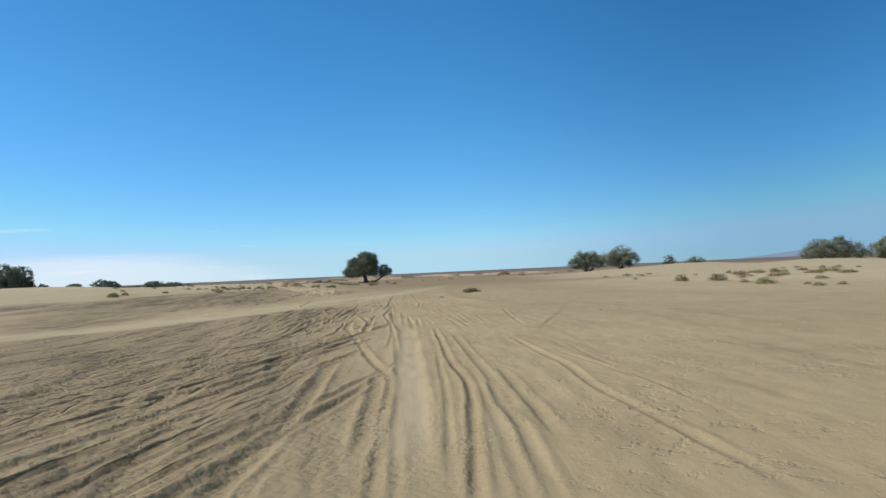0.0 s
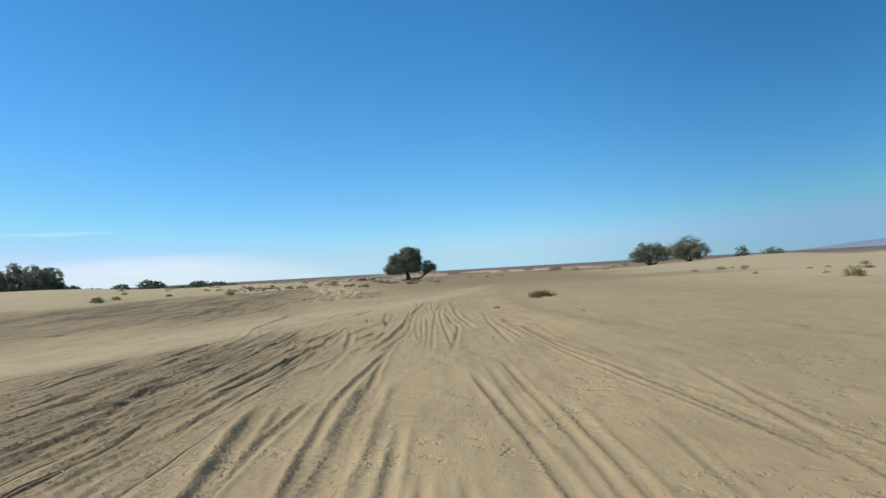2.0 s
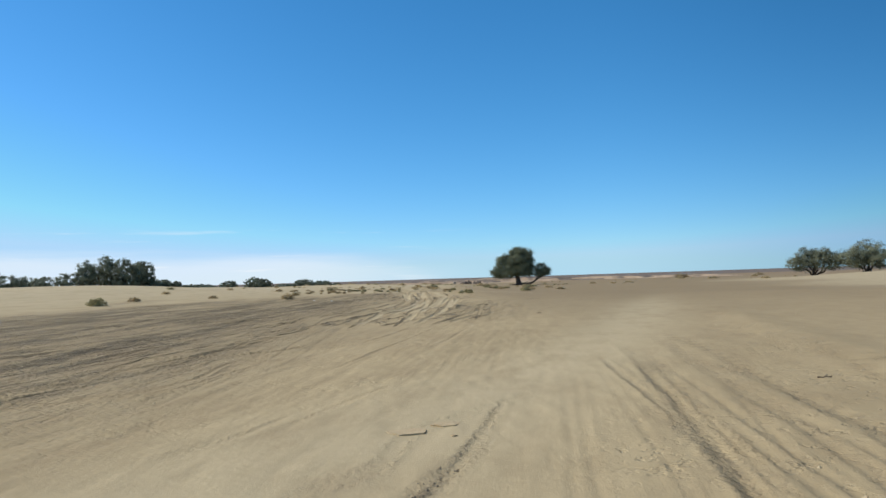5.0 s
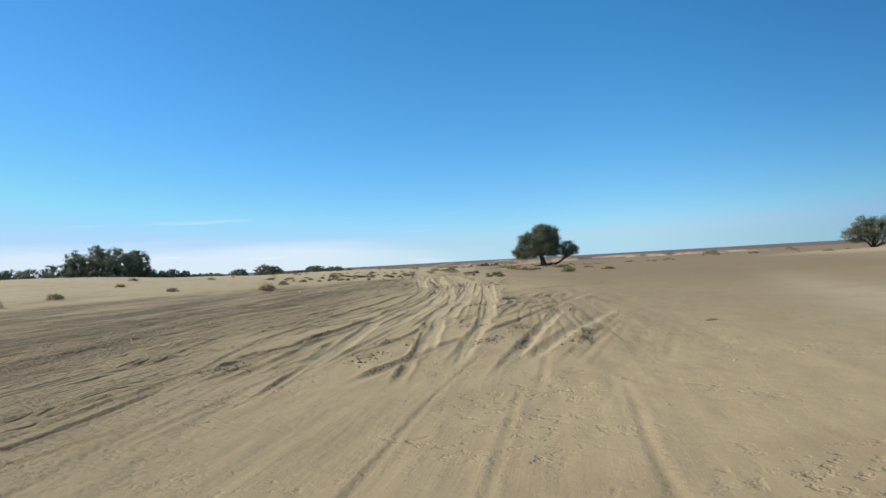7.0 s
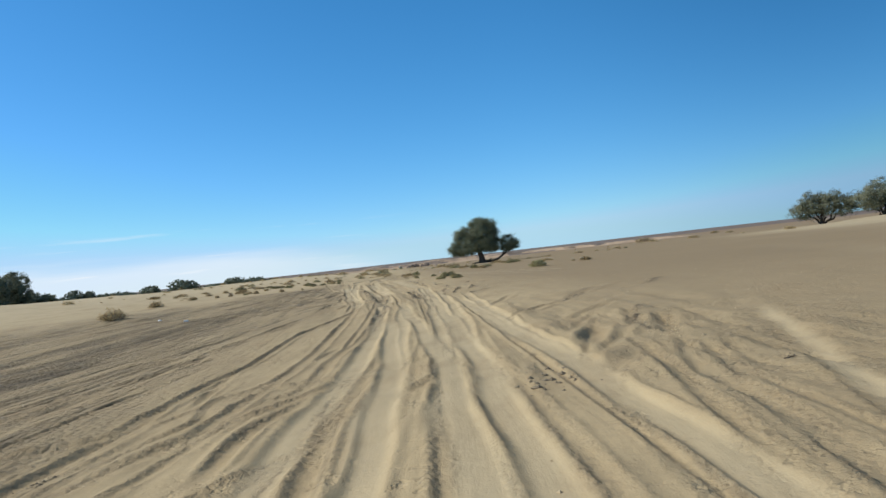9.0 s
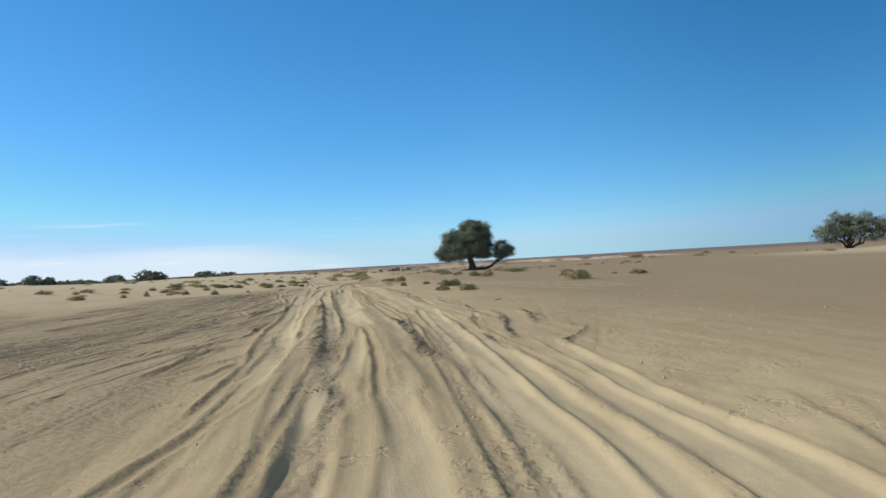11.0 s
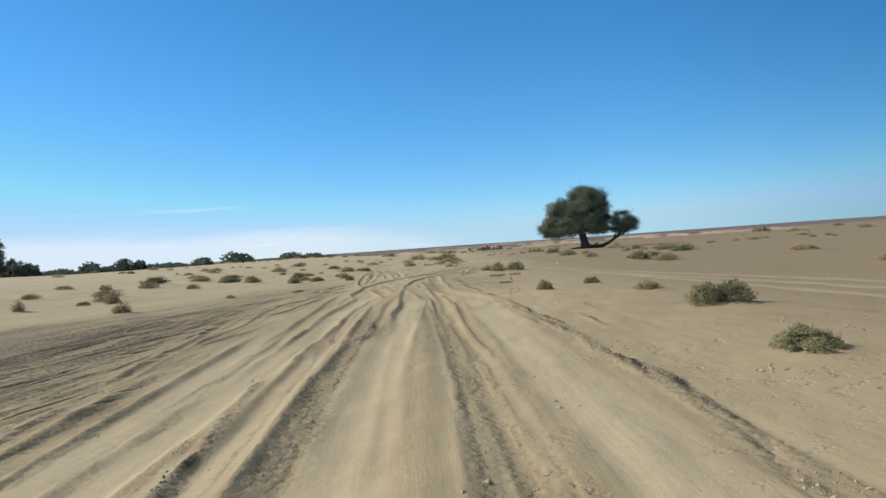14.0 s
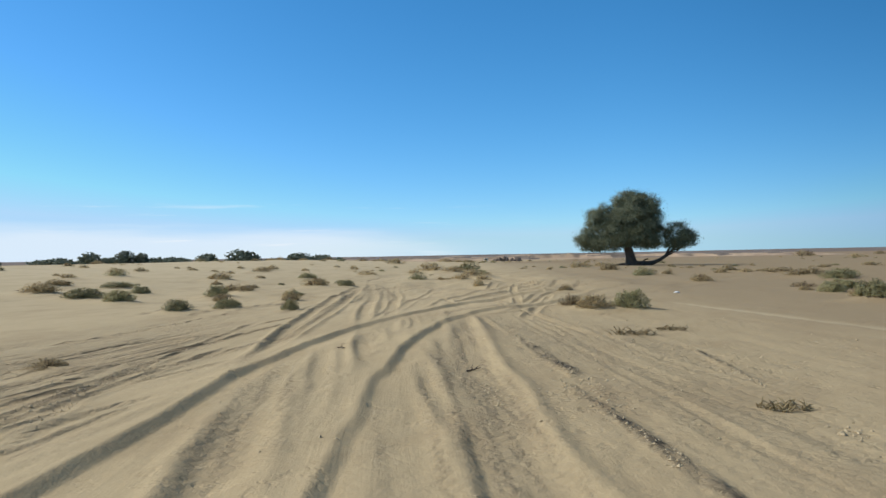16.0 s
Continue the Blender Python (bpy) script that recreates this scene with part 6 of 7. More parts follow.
SHRUBS_TRACK = [(-19.5, 121.9, 0.95, 0.36, "g"), (-20.9, 123.7, 0.75, 0.28, "g"), (-21.35, 128.8, 0.75, 0.46, "g"), (-20.85, 128.9, 0.85, 0.42, "g"), (-13.8, 130.2, 1.5, 0.6, "g"), (-22.1, 133.6, 0.8, 0.25, "b"),
                (-24.8, 135.1, 0.5, 0.34, "g"), (-9.6, 135.1, 1.4, 0.35, "b"), (-23.6, 137.2, 0.55, 0.25, "g"), (-10.4, 139.7, 0.5, 0.2, "b"), (-13.9, 141.0, 1.1, 0.4, "b"),
                (-28.8, 151.2, 1.0, 0.4, "b"), (-29.4, 151.8, 0.7, 0.35, "d"), (-27.9, 151.5, 0.95, 0.5, "g"), (-12.7, 156.2, 1.6, 0.28, "b"), (-20.2, 152.4, 1.4, 0.45, "b"),
                (-21.4, 154.6, 1.1, 0.4, "g"), (-21.0, 156.9, 0.9, 0.35, "b"), (-21.2, 159.2, 1.0, 0.4, "g"), (-30.2, 160.2, 0.7, 0.25, "b")]
SHRUBS_NORTH = [(-21.4, 162.4, 1.0, 0.25, "d"), (-24.4, 168.6, 1.0, 0.3, "b"), (-17.7, 171.6, 1.6, 0.5, "g"), (-18.6, 175.6, 1.5, 0.4, "b"), (-26.9, 178.4, 1.5, 0.5, "g"),
                (-25.3, 181.9, 0.8, 0.3, "b"), (-21.3, 185.3, 1.2, 0.5, "b"), (-18.2, 186.6, 1.7, 0.25, "b"), (-20.1, 189.4, 1.3, 0.35, "b"), (32.3, 285.0, 4.5, 1.2, "b"),
                (25.3, 315.0, 4.0, 1.2, "b"), (54.9, 331.7, 3.2, 1.0, "b"), (36.0, 408.0, 8.6, 2.6, "b"), (96.4, 520.3, 7.6, 1.9, "b"), (-30.6, 214.0, 1.9, 0.6, "b"),
                (-12.0, 196.0, 1.8, 0.4, "b"), (-6.0, 204.0, 2.2, 0.45, "b"), (2.0, 214.0, 2.4, 0.5, "b")]
SHRUBS_END = [(-44.0, 189.3, 2.9, 0.77, "b"), (-41.1, 191.7, 2.6, 0.89, "g"), (-40.6, 175.0, 1.3, 0.57, "g"), (-52.9, 206.6, 2.6, 0.77, "b"), (-37.9, 175.3, 1.4, 0.36, "b"), (-36.0, 172.9, 1.1, 0.40, "b"),
              (-91.7, 307.4, 6.1, 1.23, "b"), (-77.4, 258.2, 3.3, 0.89, "b"), (-53.9, 233.3, 3.4, 0.68, "b"), (-20.4, 189.4, 1.4, 0.65, "b"), (-19.7, 185.6, 1.3, 0.35, "b"), (-18.0, 183.2, 2.5, 0.38, "b"),
              (-17.9, 175.7, 1.6, 0.50, "b"), (-17.0, 173.4, 1.9, 0.48, "g"), (-20.3, 161.0, 1.4, 0.38, "g"), (-24.4, 169.5, 1.1, 0.42, "b"), (-21.8, 160.3, 0.7, 0.23, "b"), (-21.4, 154.7, 1.1, 0.51, "g"),
              (-29.0, 194.0, 1.7, 0.70, "b"), (-26.7, 181.2, 1.8, 0.63, "g"), (-25.1, 181.9, 0.8, 0.48, "b")]
# loose scrub between the named shrubs
SCRUB = []
for x0, x1, y0, y1, n, size in ((-72, -40, 156, 215, 54, 0.8), (-40, -34, 168, 215, 12, 0.9), (-28, 4, 190, 226, 18, 0.9), (-62, -42, 128, 150, 10, 0.6), (-90, -62, 175, 240, 24, 1.1), (22, 48, 46, 90, 12, 0.7), (24, 60, 48, 110, 40, 1.25), (0, 60, 250, 380, 14, 1.3), (-110, -20, 250, 400, 60, 1.5)):
    for _ in range(n):
        w = size * rng.uniform(0.5, 1.4)
        SCRUB.append((rng.uniform(x0, x1), rng.uniform(y0, y1), w, w * rng.uniform(0.25, 0.4), rng.choice(["g", "b", "b"])))
SHRUBS = SCRUB + SHRUBS_EAST + SHRUBS_DUNE + SHRUBS_WEST + SHRUBS_FLAT + SHRUBS_TRACK + SHRUBS_NORTH + SHRUBS_END
for x, y, w, h, kind in SHRUBS:
    hummock(x, y, 0.55 * w, min(0.10 * w, 0.22))

PALE = np.clip(BRIGHT + 0.5 * road + 0.75 * np.exp(-(((X + 66) / 27) ** 2)) * smooth(-40, 40, Y) * (1 - smooth(210, 300, Y)) + 0.65 * smooth(12, 35, X + 5 * value_noise(X / 8, Y / 8, 71) + 5 * value_noise(X / 25, Y / 25, 72)) * smooth(5, 60, Y + 12 * value_noise(X / 20, Y / 20, 73)) * (1 - smooth(200, 260, Y)) * (1 - smooth(110, 160, X)), 0, 1)
rows_n, cols_n = Z.shape
ground_mesh = bpy.data.meshes.new("ground")
idx = np.arange(rows_n * cols_n, dtype=np.int32).reshape(rows_n, cols_n)
quads = np.stack([idx[:-1, :-1], idx[:-1, 1:], idx[1:, 1:], idx[1:, :-1]], -1).reshape(-1, 4)
ground_mesh.vertices.add(rows_n * cols_n)
ground_mesh.vertices.foreach_set("co", np.stack([X, Y, Z], -1).astype(np.float32).ravel())
ground_mesh.loops.add(quads.size)
ground_mesh.loops.foreach_set("vertex_index", quads.ravel())
ground_mesh.polygons.add(len(quads))
ground_mesh.polygons.foreach_set("loop_start", np.arange(0, quads.size, 4, dtype=np.int32))
ground_mesh.polygons.foreach_set("use_smooth", np.ones(len(quads), dtype=bool))
for key, values in (("churn_shade", CHURN_SHADE), ("pale", PALE), ("lane", LANE), ("lane_west", LANE_WEST), ("west", WEST), ("offset", np.repeat(U[None, :], rows_n, 0)), ("drift", road)):
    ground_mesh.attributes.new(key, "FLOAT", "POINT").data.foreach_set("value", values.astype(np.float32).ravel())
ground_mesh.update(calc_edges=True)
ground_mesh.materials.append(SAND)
ground = tagged(new("ground", ground_mesh), "pale ochre desert sand furrowed by many wheel ruts", "ground", kind="structure")


# ---- helpers for things ----
def part(name, bm, mat, parent=None, label="", smooth_faces=False):
    me = bpy.data.meshes.new(name)
    bm.to_mesh(me)
    bm.free()
    me.materials.append(mat)
    if smooth_faces:
        me.polygons.foreach_set("use_smooth", np.ones(len(me.polygons), dtype=bool))
    ob = new(name, me)
    ob.parent = parent
    return tagged(ob, label)


def part_data(name, verts, faces, mat, parent=None, label="", smooth_faces=False):
    me = bpy.data.meshes.new(name)
    me.from_pydata(verts, [], faces)
    me.materials.append(mat)
    if smooth_faces:
        me.polygons.foreach_set("use_smooth", np.ones(len(me.polygons), dtype=bool))
    ob = new(name, me)
    ob.parent = parent
    return tagged(ob, label)


def tube(verts, faces, points, radii, sides=8, knob=0.12, r=random):
    """A tapered limb through the points, a little knobbly, with closed ends."""
    points = [Vector(p) for p in points]
    first = len(verts)
    for i, p in enumerate(points):
        d = (points[min(i + 1, len(points) - 1)] - points[max(i - 1, 0)]).normalized()
        a = d.orthogonal().normalized()
        b = d.cross(a)
        for k in range(sides):
            t = 2 * math.pi * k / sides
            q = p + (a * math.cos(t) + b * math.sin(t)) * radii[i] * (1 + r.uniform(-knob, knob))
            verts.append(tuple(q))
    for i in range(len(points) - 1):
        for k in range(sides):
            m = (k + 1) % sides
            faces.append((first + i * sides + k, first + i * sides + m, first + (i + 1) * sides + m, first + (i + 1) * sides + k))
    faces.append(tuple(first + k for k in reversed(range(sides))))
    faces.append(tuple(first + (len(points) - 1) * sides + k for k in range(sides)))


def bend(a, b, sag, n=6, r=random):
    """Points of an uneven limb from a to b."""
    a, b = Vector(a), Vector(b)
    out = []
    for i in range(n + 1):
        t = i / n
        w = math.sin(math.pi * t)
        out.append(a.lerp(b, t) + Vector((r.uniform(-1, 1), r.uniform(-1, 1), r.uniform(-0.5, 0.5))) * sag * w)
    return out


def leaves(lobes, clumps, per, size, r, g, clump=0.62, low=-0.55):
    """Crown leaves: clumps near the skin of the lobes, each a burst of small blades. Returns vertices and faces."""
    centres, outward = [], []
    weight = np.array([l[3] * l[4] + l[3] * l[5] + l[4] * l[5] for l in lobes])
    for l, n in zip(lobes, np.maximum(4, (clumps * weight / weight.sum()).astype(int))):
        d = g.normal(size=(n, 3))
        d /= np.linalg.norm(d, axis=1)[:, None]
        d[:, 2] = np.where(d[:, 2] < low, -d[:, 2], d[:, 2])
        rad = 0.50 + 0.52 * g.random(n) ** 0.55
        outward.append(d)
        centres.append(np.array(l[:3]) + d * rad[:, None] * np.array(l[3:6]))
    centres = np.concatenate(centres)
    n = len(centres) * per
    off = g.normal(size=(n, 3)) * np.array([1, 1, 0.75]) * clump * (0.35 + 0.4 * g.random((n, 1)))
    p = np.repeat(centres, per, 0) + off
    face = np.repeat(np.concatenate(outward), per, 0) + g.normal(size=(n, 3)) * 0.40
    a = np.cross(face, g.normal(size=(n, 3)))
    a /= np.linalg.norm(a, axis=1)[:, None]
    b = np.cross(face, a)
    b /= np.linalg.norm(b, axis=1)[:, None]
    s = size * (0.6 + 0.8 * g.random((n, 1)))
    quad = np.stack([p - a * s, p + b * s * 0.42, p + a * s, p - b * s * 0.42], 1)
    return quad.reshape(-1, 3).tolist(), np.arange(4 * n).reshape(-1, 4).tolist()


def tree(name, label, category, place, lobes, limbs, clumps, per, size, leaf, seed, group="", clump=0.62, low=-0.55):
    """A tree: woody trunk and limbs as tapered tubes, and a crown of leaf clumps. limbs: (points, radii)."""
    r, g = random.Random(seed), np.random.default_rng(seed)
    root = tagged(new(name), label, category, group)
    x, y = place
    root.matrix_world = pose(x, y, ground_at(x, y) - 0.05)
    verts, faces = [], []
    for i, (points, radii) in enumerate(limbs):
        if i == 0:
            tube(verts, faces, points, radii, 12, 0.14, r)
            part_data("trunk", verts, faces, BARK, root, smooth_faces=True)
            verts, faces = [], []
        else:
            tube(verts, faces, points, radii, 7, 0.12, r)
    if verts:
        part_data("limb", verts, faces, BARK, root, smooth_faces=True)
    part_data("crown", *leaves(lobes, clumps, per, size, r, g, clump, low), leaf, root)
    return root


def taper(a, b, n):
    return [a + (b - a) * i / n for i in range(n + 1)]


# ---- the lone tree by the track ----
r = random.Random(3)
main_lobes = [(0.7, 0.0, 6.7, 3.5, 3.6, 3.5), (-4.0, 0.3, 5.9, 2.7, 2.8, 3.0), (-6.5, -0.2, 3.9, 1.7, 1.8, 1.5), (2.3, -0.4, 4.6, 2.4, 2.6, 2.1),
              (-0.2, 0.3, 9.1, 2.5, 2.4, 1.6), (-4.2, 0.2, 6.6, 1.6, 1.8, 1.6), (2.2, 0.8, 8.7, 2.1, 2.0, 1.6), (-2.0, -1.2, 4.3, 2.4, 2.2, 1.8), (3.2, 0.5, 6.6, 1.4, 1.8, 1.9),
              (-4.6, 0.0, 3.5, 1.9, 1.8, 1.2), (-0.2, -0.8, 3.9, 1.9, 1.8, 1.3), (6.8, 0.2, 4.2, 2.1, 2.2, 1.9)]
main_lobes += [(8.2, 0.1, 3.6, 1.3, 1.2, 1.2), (6.4, 0.0, 3.1, 1.7, 1.4, 0.9),
              (-1.6, 0.3, 6.4, 2.6, 2.4, 2.4), (-1.2, -0.6, 5.4, 2.2, 2.0, 1.8), (-5.7, 0.0, 3.2, 1.9, 1.9, 1.2), (-3.2, -0.6, 3.1, 2.2, 2.0, 1.1), (0.7, -0.9, 3.5, 2.2, 1.8, 1.2), (3.0, -0.3, 3.6, 1.9, 1.8, 1.3)]
main_limbs = [([(0.5, 0, -0.2), (0.2, 0, 0.15), (0.0, 0, 0.6), (-0.15, 0, 1.4), (-0.35, 0, 2.3), (-0.5, 0, 3.2)], [1.25, 1.0, 0.80, 0.66, 0.58, 0.50])]
for end, rad in (((0.5, 0, 7.5), 0.34), ((-4.2, 0.3, 5.6), 0.30), ((-6.3, -0.2, 3.8), 0.17), ((2.2, -0.4, 5.2), 0.22), ((-3.4, 0.3, 7.2), 0.2), ((1.6, 0.8, 8.4), 0.2)):
    main_limbs.append((bend((-0.45, 0, 2.6), end, 0.35, 6, r), taper(rad, 0.05, 6)))
main_limbs.append(([(0.5, 0, 0.15), (1.6, -0.1, 0.25), (2.9, -0.1, 0.35), (4.0, 0, 0.8), (5.0, 0.1, 1.5), (5.8, 0.2, 2.3), (6.5, 0.2, 3.4)], [0.55, 0.42, 0.34, 0.28, 0.24, 0.2, 0.12]))
for a, b in (((4.3, 0, 1.0), (5.6, 0.5, 2.7)), ((4.7, 0.1, 1.3), (6.6, -0.3, 2.2)), ((5.2, 0.1, 1.7), (7.6, 0.4, 2.8)), ((6.4, -0.2, 2.1), (7.4, -0.4, 3.4)), ((5.0, 0.1, 1.5), (5.2, -0.3, 3.2))):
    main_limbs.append((bend(a, b, 0.25, 5, r), taper(0.16, 0.04, 5)))
main_limbs.append(([(-0.3, 0.2, 0.2), (-1.2, 0.3, 0.22), (-2.6, 0.2, 0.12)], [0.3, 0.2, 0.08]))
main_limbs.append((bend((0.9, 0.3, 0.2), (2.4, 0.7, 1.0), 0.2, 4, r), taper(0.22, 0.05, 4)))
for l in range(len(main_lobes)):
    main_lobes[l] = tuple(f * v for f, v in zip((0.95, 0.95, 1.02, 0.95, 0.95, 1.0), main_lobes[l]))
tree("broad_tree", "broad dark-green evergreen tree with a thick leaning limb on bare sand", "tree", (-26.95, 236.0), main_lobes, main_limbs, 1250, 100, 0.115, TREE_LEAF, 11, clump=0.62, low=-1.1)
# cut branches lie about the foot
for k in range(5):
    verts, faces = [], []
    x, y = -27.0 + r.uniform(-2.5, 3.0), 235.0 + r.uniform(-1.0, 1.0)
    tube(verts, faces, bend((-0.8, 0, 0.03), (r.uniform(0.4, 1.2), r.uniform(-0.4, 0.4), r.uniform(0.05, 0.3)), 0.15, 5, r), taper(0.09, 0.02, 5), 7, 0.12, r)
    ob = part_data("fallen_branch", verts, faces, DEADWOOD, None, smooth_faces=True)
    ob.matrix_world = pose(x, y, ground_at(x, y), 0, 0, r.uniform(0, 180))
    tagged(ob, "dry fallen branch on sand under the lone tree", "branch", "fallen branches")


def stand(name, label, place, width, height, seed, leaf=OLIVE_LEAF, stems=5, clumps=260, per=64, size=0.18, bare=0.12, group="", cat="tree", tuft=0.75):
    """A spreading many-stemmed tree of a width and height, with gaps between its boughs."""
    r = random.Random(seed)
    lobes, limbs = [], []
    count = max(3, int(width / 2.6))
    for i in range(count):
        u = (i + 0.5) / count * 2 - 1
        top = height * (1 - 0.42 * u * u) * r.uniform(0.86, 1.0)
        rz = 0.5 * (top - bare * height) * r.uniform(0.85, 1.0)
        lobes.append((u * width * 0.36, r.uniform(-0.2, 0.2) * width, top - rz, width * r.uniform(0.19, 0.26), width * r.uniform(0.17, 0.24), rz))
    if bare == 0.0:
        lobes.append((0, 0, 0.26 * height, 0.46 * width, 0.34 * width, 0.28 * height))
        lobes.append((0.05 * width, 0, 0.50 * height, 0.40 * width, 0.34 * width, 0.44 * height))
    foot = (0, 0, -0.2)
    limbs.append(([foot, (0.05 * width * r.uniform(-1, 1), 0, 0.2 * height), (0.08 * width * r.uniform(-1, 1), 0, 0.5 * height)], [0.05 * height, 0.035 * height, 0.02 * height]))
    for l in lobes[:: max(1, len(lobes) // stems)]:
        limbs.append((bend((0.02 * l[0], 0, -0.1), (l[0], l[1], l[2]), 0.05 * width, 6, r), taper(0.034 * height, 0.008 * height, 6)))
    return tree(name, label, cat, place, lobes, limbs, clumps, per, size, leaf, seed, group, clump=min(0.05 * width + 0.12, tuft), low=-1.1)


# ---- trees on the eastern dune ----
stand("olive_tree", "spreading grey-green tree with many open stems on a dune", (50.6, 238.0), 13.2, 8.4, 21, group="trees on the dune")
stand("olive_tree", "broad bushy grey-green tree leaning over a sand crest", (61.0, 233.0), 13.8, 8.6, 22, group="trees on the dune", bare=0.12)
stand("olive_tree", "small round-headed tree standing alone on a dune", (84.1, 253.0), 4.8, 6.0, 23, group="trees on the dune", clumps=60, per=40)
stand("dune_thicket", "low spreading green thicket on a dune crest", (86.9, 236.0), 8.4, 4.3, 24, clumps=80, per=40, bare=0.0, cat="thicket")
stand("olive_tree", "wide bushy grey-green tree half hidden by a dune", (98.5, 171.0), 14.5, 7.2, 25, group="trees on the dune", bare=0.05)
stand("olive_tree", "bushy grey-green tree at the end of a dune", (113.0, 172.0), 11.0, 6.6, 26, group="trees on the dune", bare=0.05)

# ---- trees behind the western dune ----
for place, w, h, seed in (((-145.0, 206.0), 7.0, 9.6, 31), ((-143.5, 212.5), 8.5, 11.0, 32), ((-137.0, 212.5), 9.0, 10.4, 33), ((-136.0, 219.0), 7.5, 9.6, 34), ((-141.5, 223.5), 6.5, 9.4, 35)):
    stand("grove_tree", "dense dark-green tree in a clump behind a dune", place, w * 1.1, h, seed, HAZED_LEAF, clumps=280, per=46, size=0.20, bare=0.0, group="trees behind the dune")
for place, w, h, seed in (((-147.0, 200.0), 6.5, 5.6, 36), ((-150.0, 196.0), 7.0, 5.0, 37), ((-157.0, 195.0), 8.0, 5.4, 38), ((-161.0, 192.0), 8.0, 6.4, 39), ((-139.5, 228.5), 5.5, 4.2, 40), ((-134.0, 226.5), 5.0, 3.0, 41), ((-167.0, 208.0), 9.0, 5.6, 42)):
    stand("grove_tree", "low dark-green bushy tree behind a dune", place, w, h, seed, HAZED_LEAF, clumps=110, per=40, size=0.24, bare=0.0, group="trees behind the dune")

# ---- the far row of trees ----
for place, w, h, seed in (((-344.0, 410.0), 12, 5.2, 51), ((-322.6, 433.0), 18, 5.8, 52), ((-310.3, 444.6), 9.5, 9.5, 53), ((-303.3, 450.8), 14, 5.8, 54), ((-296.5, 456.5), 9.5, 10.0, 55),
                          ((-290.5, 461.5), 6.5, 8.5, 56), ((-281.2, 468.7), 22, 5.6, 57), ((-262.4, 482.1), 10, 7.6, 58), ((-247.5, 491.7), 11, 10.2, 59), ((-241.5, 494.5), 9, 9.0, 60),
                          ((-229.1, 502.3), 14, 4.0, 61), ((-217.0, 508.5), 12, 7.4, 62), ((-205.0, 514.5), 11, 6.0, 63), ((-196.0, 520.0), 6, 3.6, 64)):
    stand("distant_tree", "dark-green tree in a far row on the plain", place, w * 1.5, h * 0.95, seed, HAZED_LEAF, stems=3, clumps=int(26 * w), per=22, size=0.54, bare=0.0, group="far row of trees", tuft=0.55)


# ---- shrubs ----
def shrub(seed, leaf, blades, twigs, size, cover):
    """A unit shrub, one wide and one high: twigs fanned from the foot under an uneven dome of small leaves. cover: how closed the dome is."""
    r, g = random.Random(seed), np.random.default_rng(seed)
    root = new("desert_shrub")
    verts, faces = [], []
    for _ in range(twigs):
        a, t = r.uniform(0, 2 * math.pi), r.random() ** 0.6
        tip = Vector((math.cos(a) * 0.52 * t, math.sin(a) * 0.52 * t, (1.02 - 0.75 * t * t) * r.uniform(0.7, 1.04)))
        foot = Vector((math.cos(a) * 0.2 * t, math.sin(a) * 0.2 * t, -0.08))
        mid = foot.lerp(tip, 0.5) + Vector((r.uniform(-0.05, 0.05), r.uniform(-0.05, 0.05), 0.05))
        tube(verts, faces, [foot, mid, tip], [0.011, 0.008, 0.004], 3, 0.0, r)
    part_data("stem", verts, faces, TWIG, root)
    n = blades * 3
    d = g.normal(size=(n, 3))
    d /= np.linalg.norm(d, axis=1)[:, None]
    d[:, 2] = np.abs(d[:, 2])
    bulge = 0.84 + 0.26 * value_noise(d[:, 0] * 2.6 + seed, d[:, 1] * 2.6 + d[:, 2] * 1.7, seed) + 0.10 * value_noise(d[:, 0] * 6, d[:, 1] * 6 + d[:, 2] * 4, seed + 1)
    gap = value_noise(d[:, 0] * 4.2 + 3, d[:, 1] * 4.2 + d[:, 2] * 3, seed + 2)
    keep = np.nonzero(gap < cover)[0][:blades]
    d, bulge = d[keep], bulge[keep]
    depth = 1 - 0.45 * g.random(len(d)) ** 2
    c = d * (bulge * depth)[:, None] * [0.5, 0.5, 0.95]
    face = d * [1, 1, 0.5] + g.normal(size=d.shape) * 0.4
    up = d * 0.7 + [0, 0, 0.8] + g.normal(size=d.shape) * 0.35
    b = np.cross(face, up)
    b /= np.linalg.norm(b, axis=1)[:, None]
    a = np.cross(b, face)
    a /= np.linalg.norm(a, axis=1)[:, None]
    s = size * (0.5 + 1.1 * g.random((len(d), 1)))
    quad = np.stack([c - a * s * 0.8, c + b * s * 0.15, c + a * s * 1.45, c - b * s * 0.15], 1)
    part_data("foliage", quad.reshape(-1, 3).tolist(), np.arange(4 * len(d)).reshape(-1, 4).tolist(), leaf, root)
    return root


PATTERNS = {"g": [shrub(71, SHRUB_GREEN, 2400, 24, 0.060, 0.5), shrub(72, SHRUB_GREEN, 2100, 24, 0.062, 0.35)],
            "b": [shrub(73, SHRUB_BROWN, 1600, 34, 0.058, 0.3), shrub(74, SHRUB_BROWN, 1400, 34, 0.062, 0.15), shrub(76, SHRUB_BROWN, 1700, 32, 0.058, 0.45)],
            "k": [shrub(80, SHRUB_DARK, 2200, 44, 0.054, 0.4)],
            "d": [shrub(75, STRAW, 600, 80, 0.06, 0.1)],
            "G": [shrub(77, SHRUB_GREEN, 520, 16, 0.085, 0.5)], "B": [shrub(78, SHRUB_BROWN, 480, 20, 0.085, 0.4), shrub(79, SHRUB_BROWN, 420, 20, 0.09, 0.3)]}
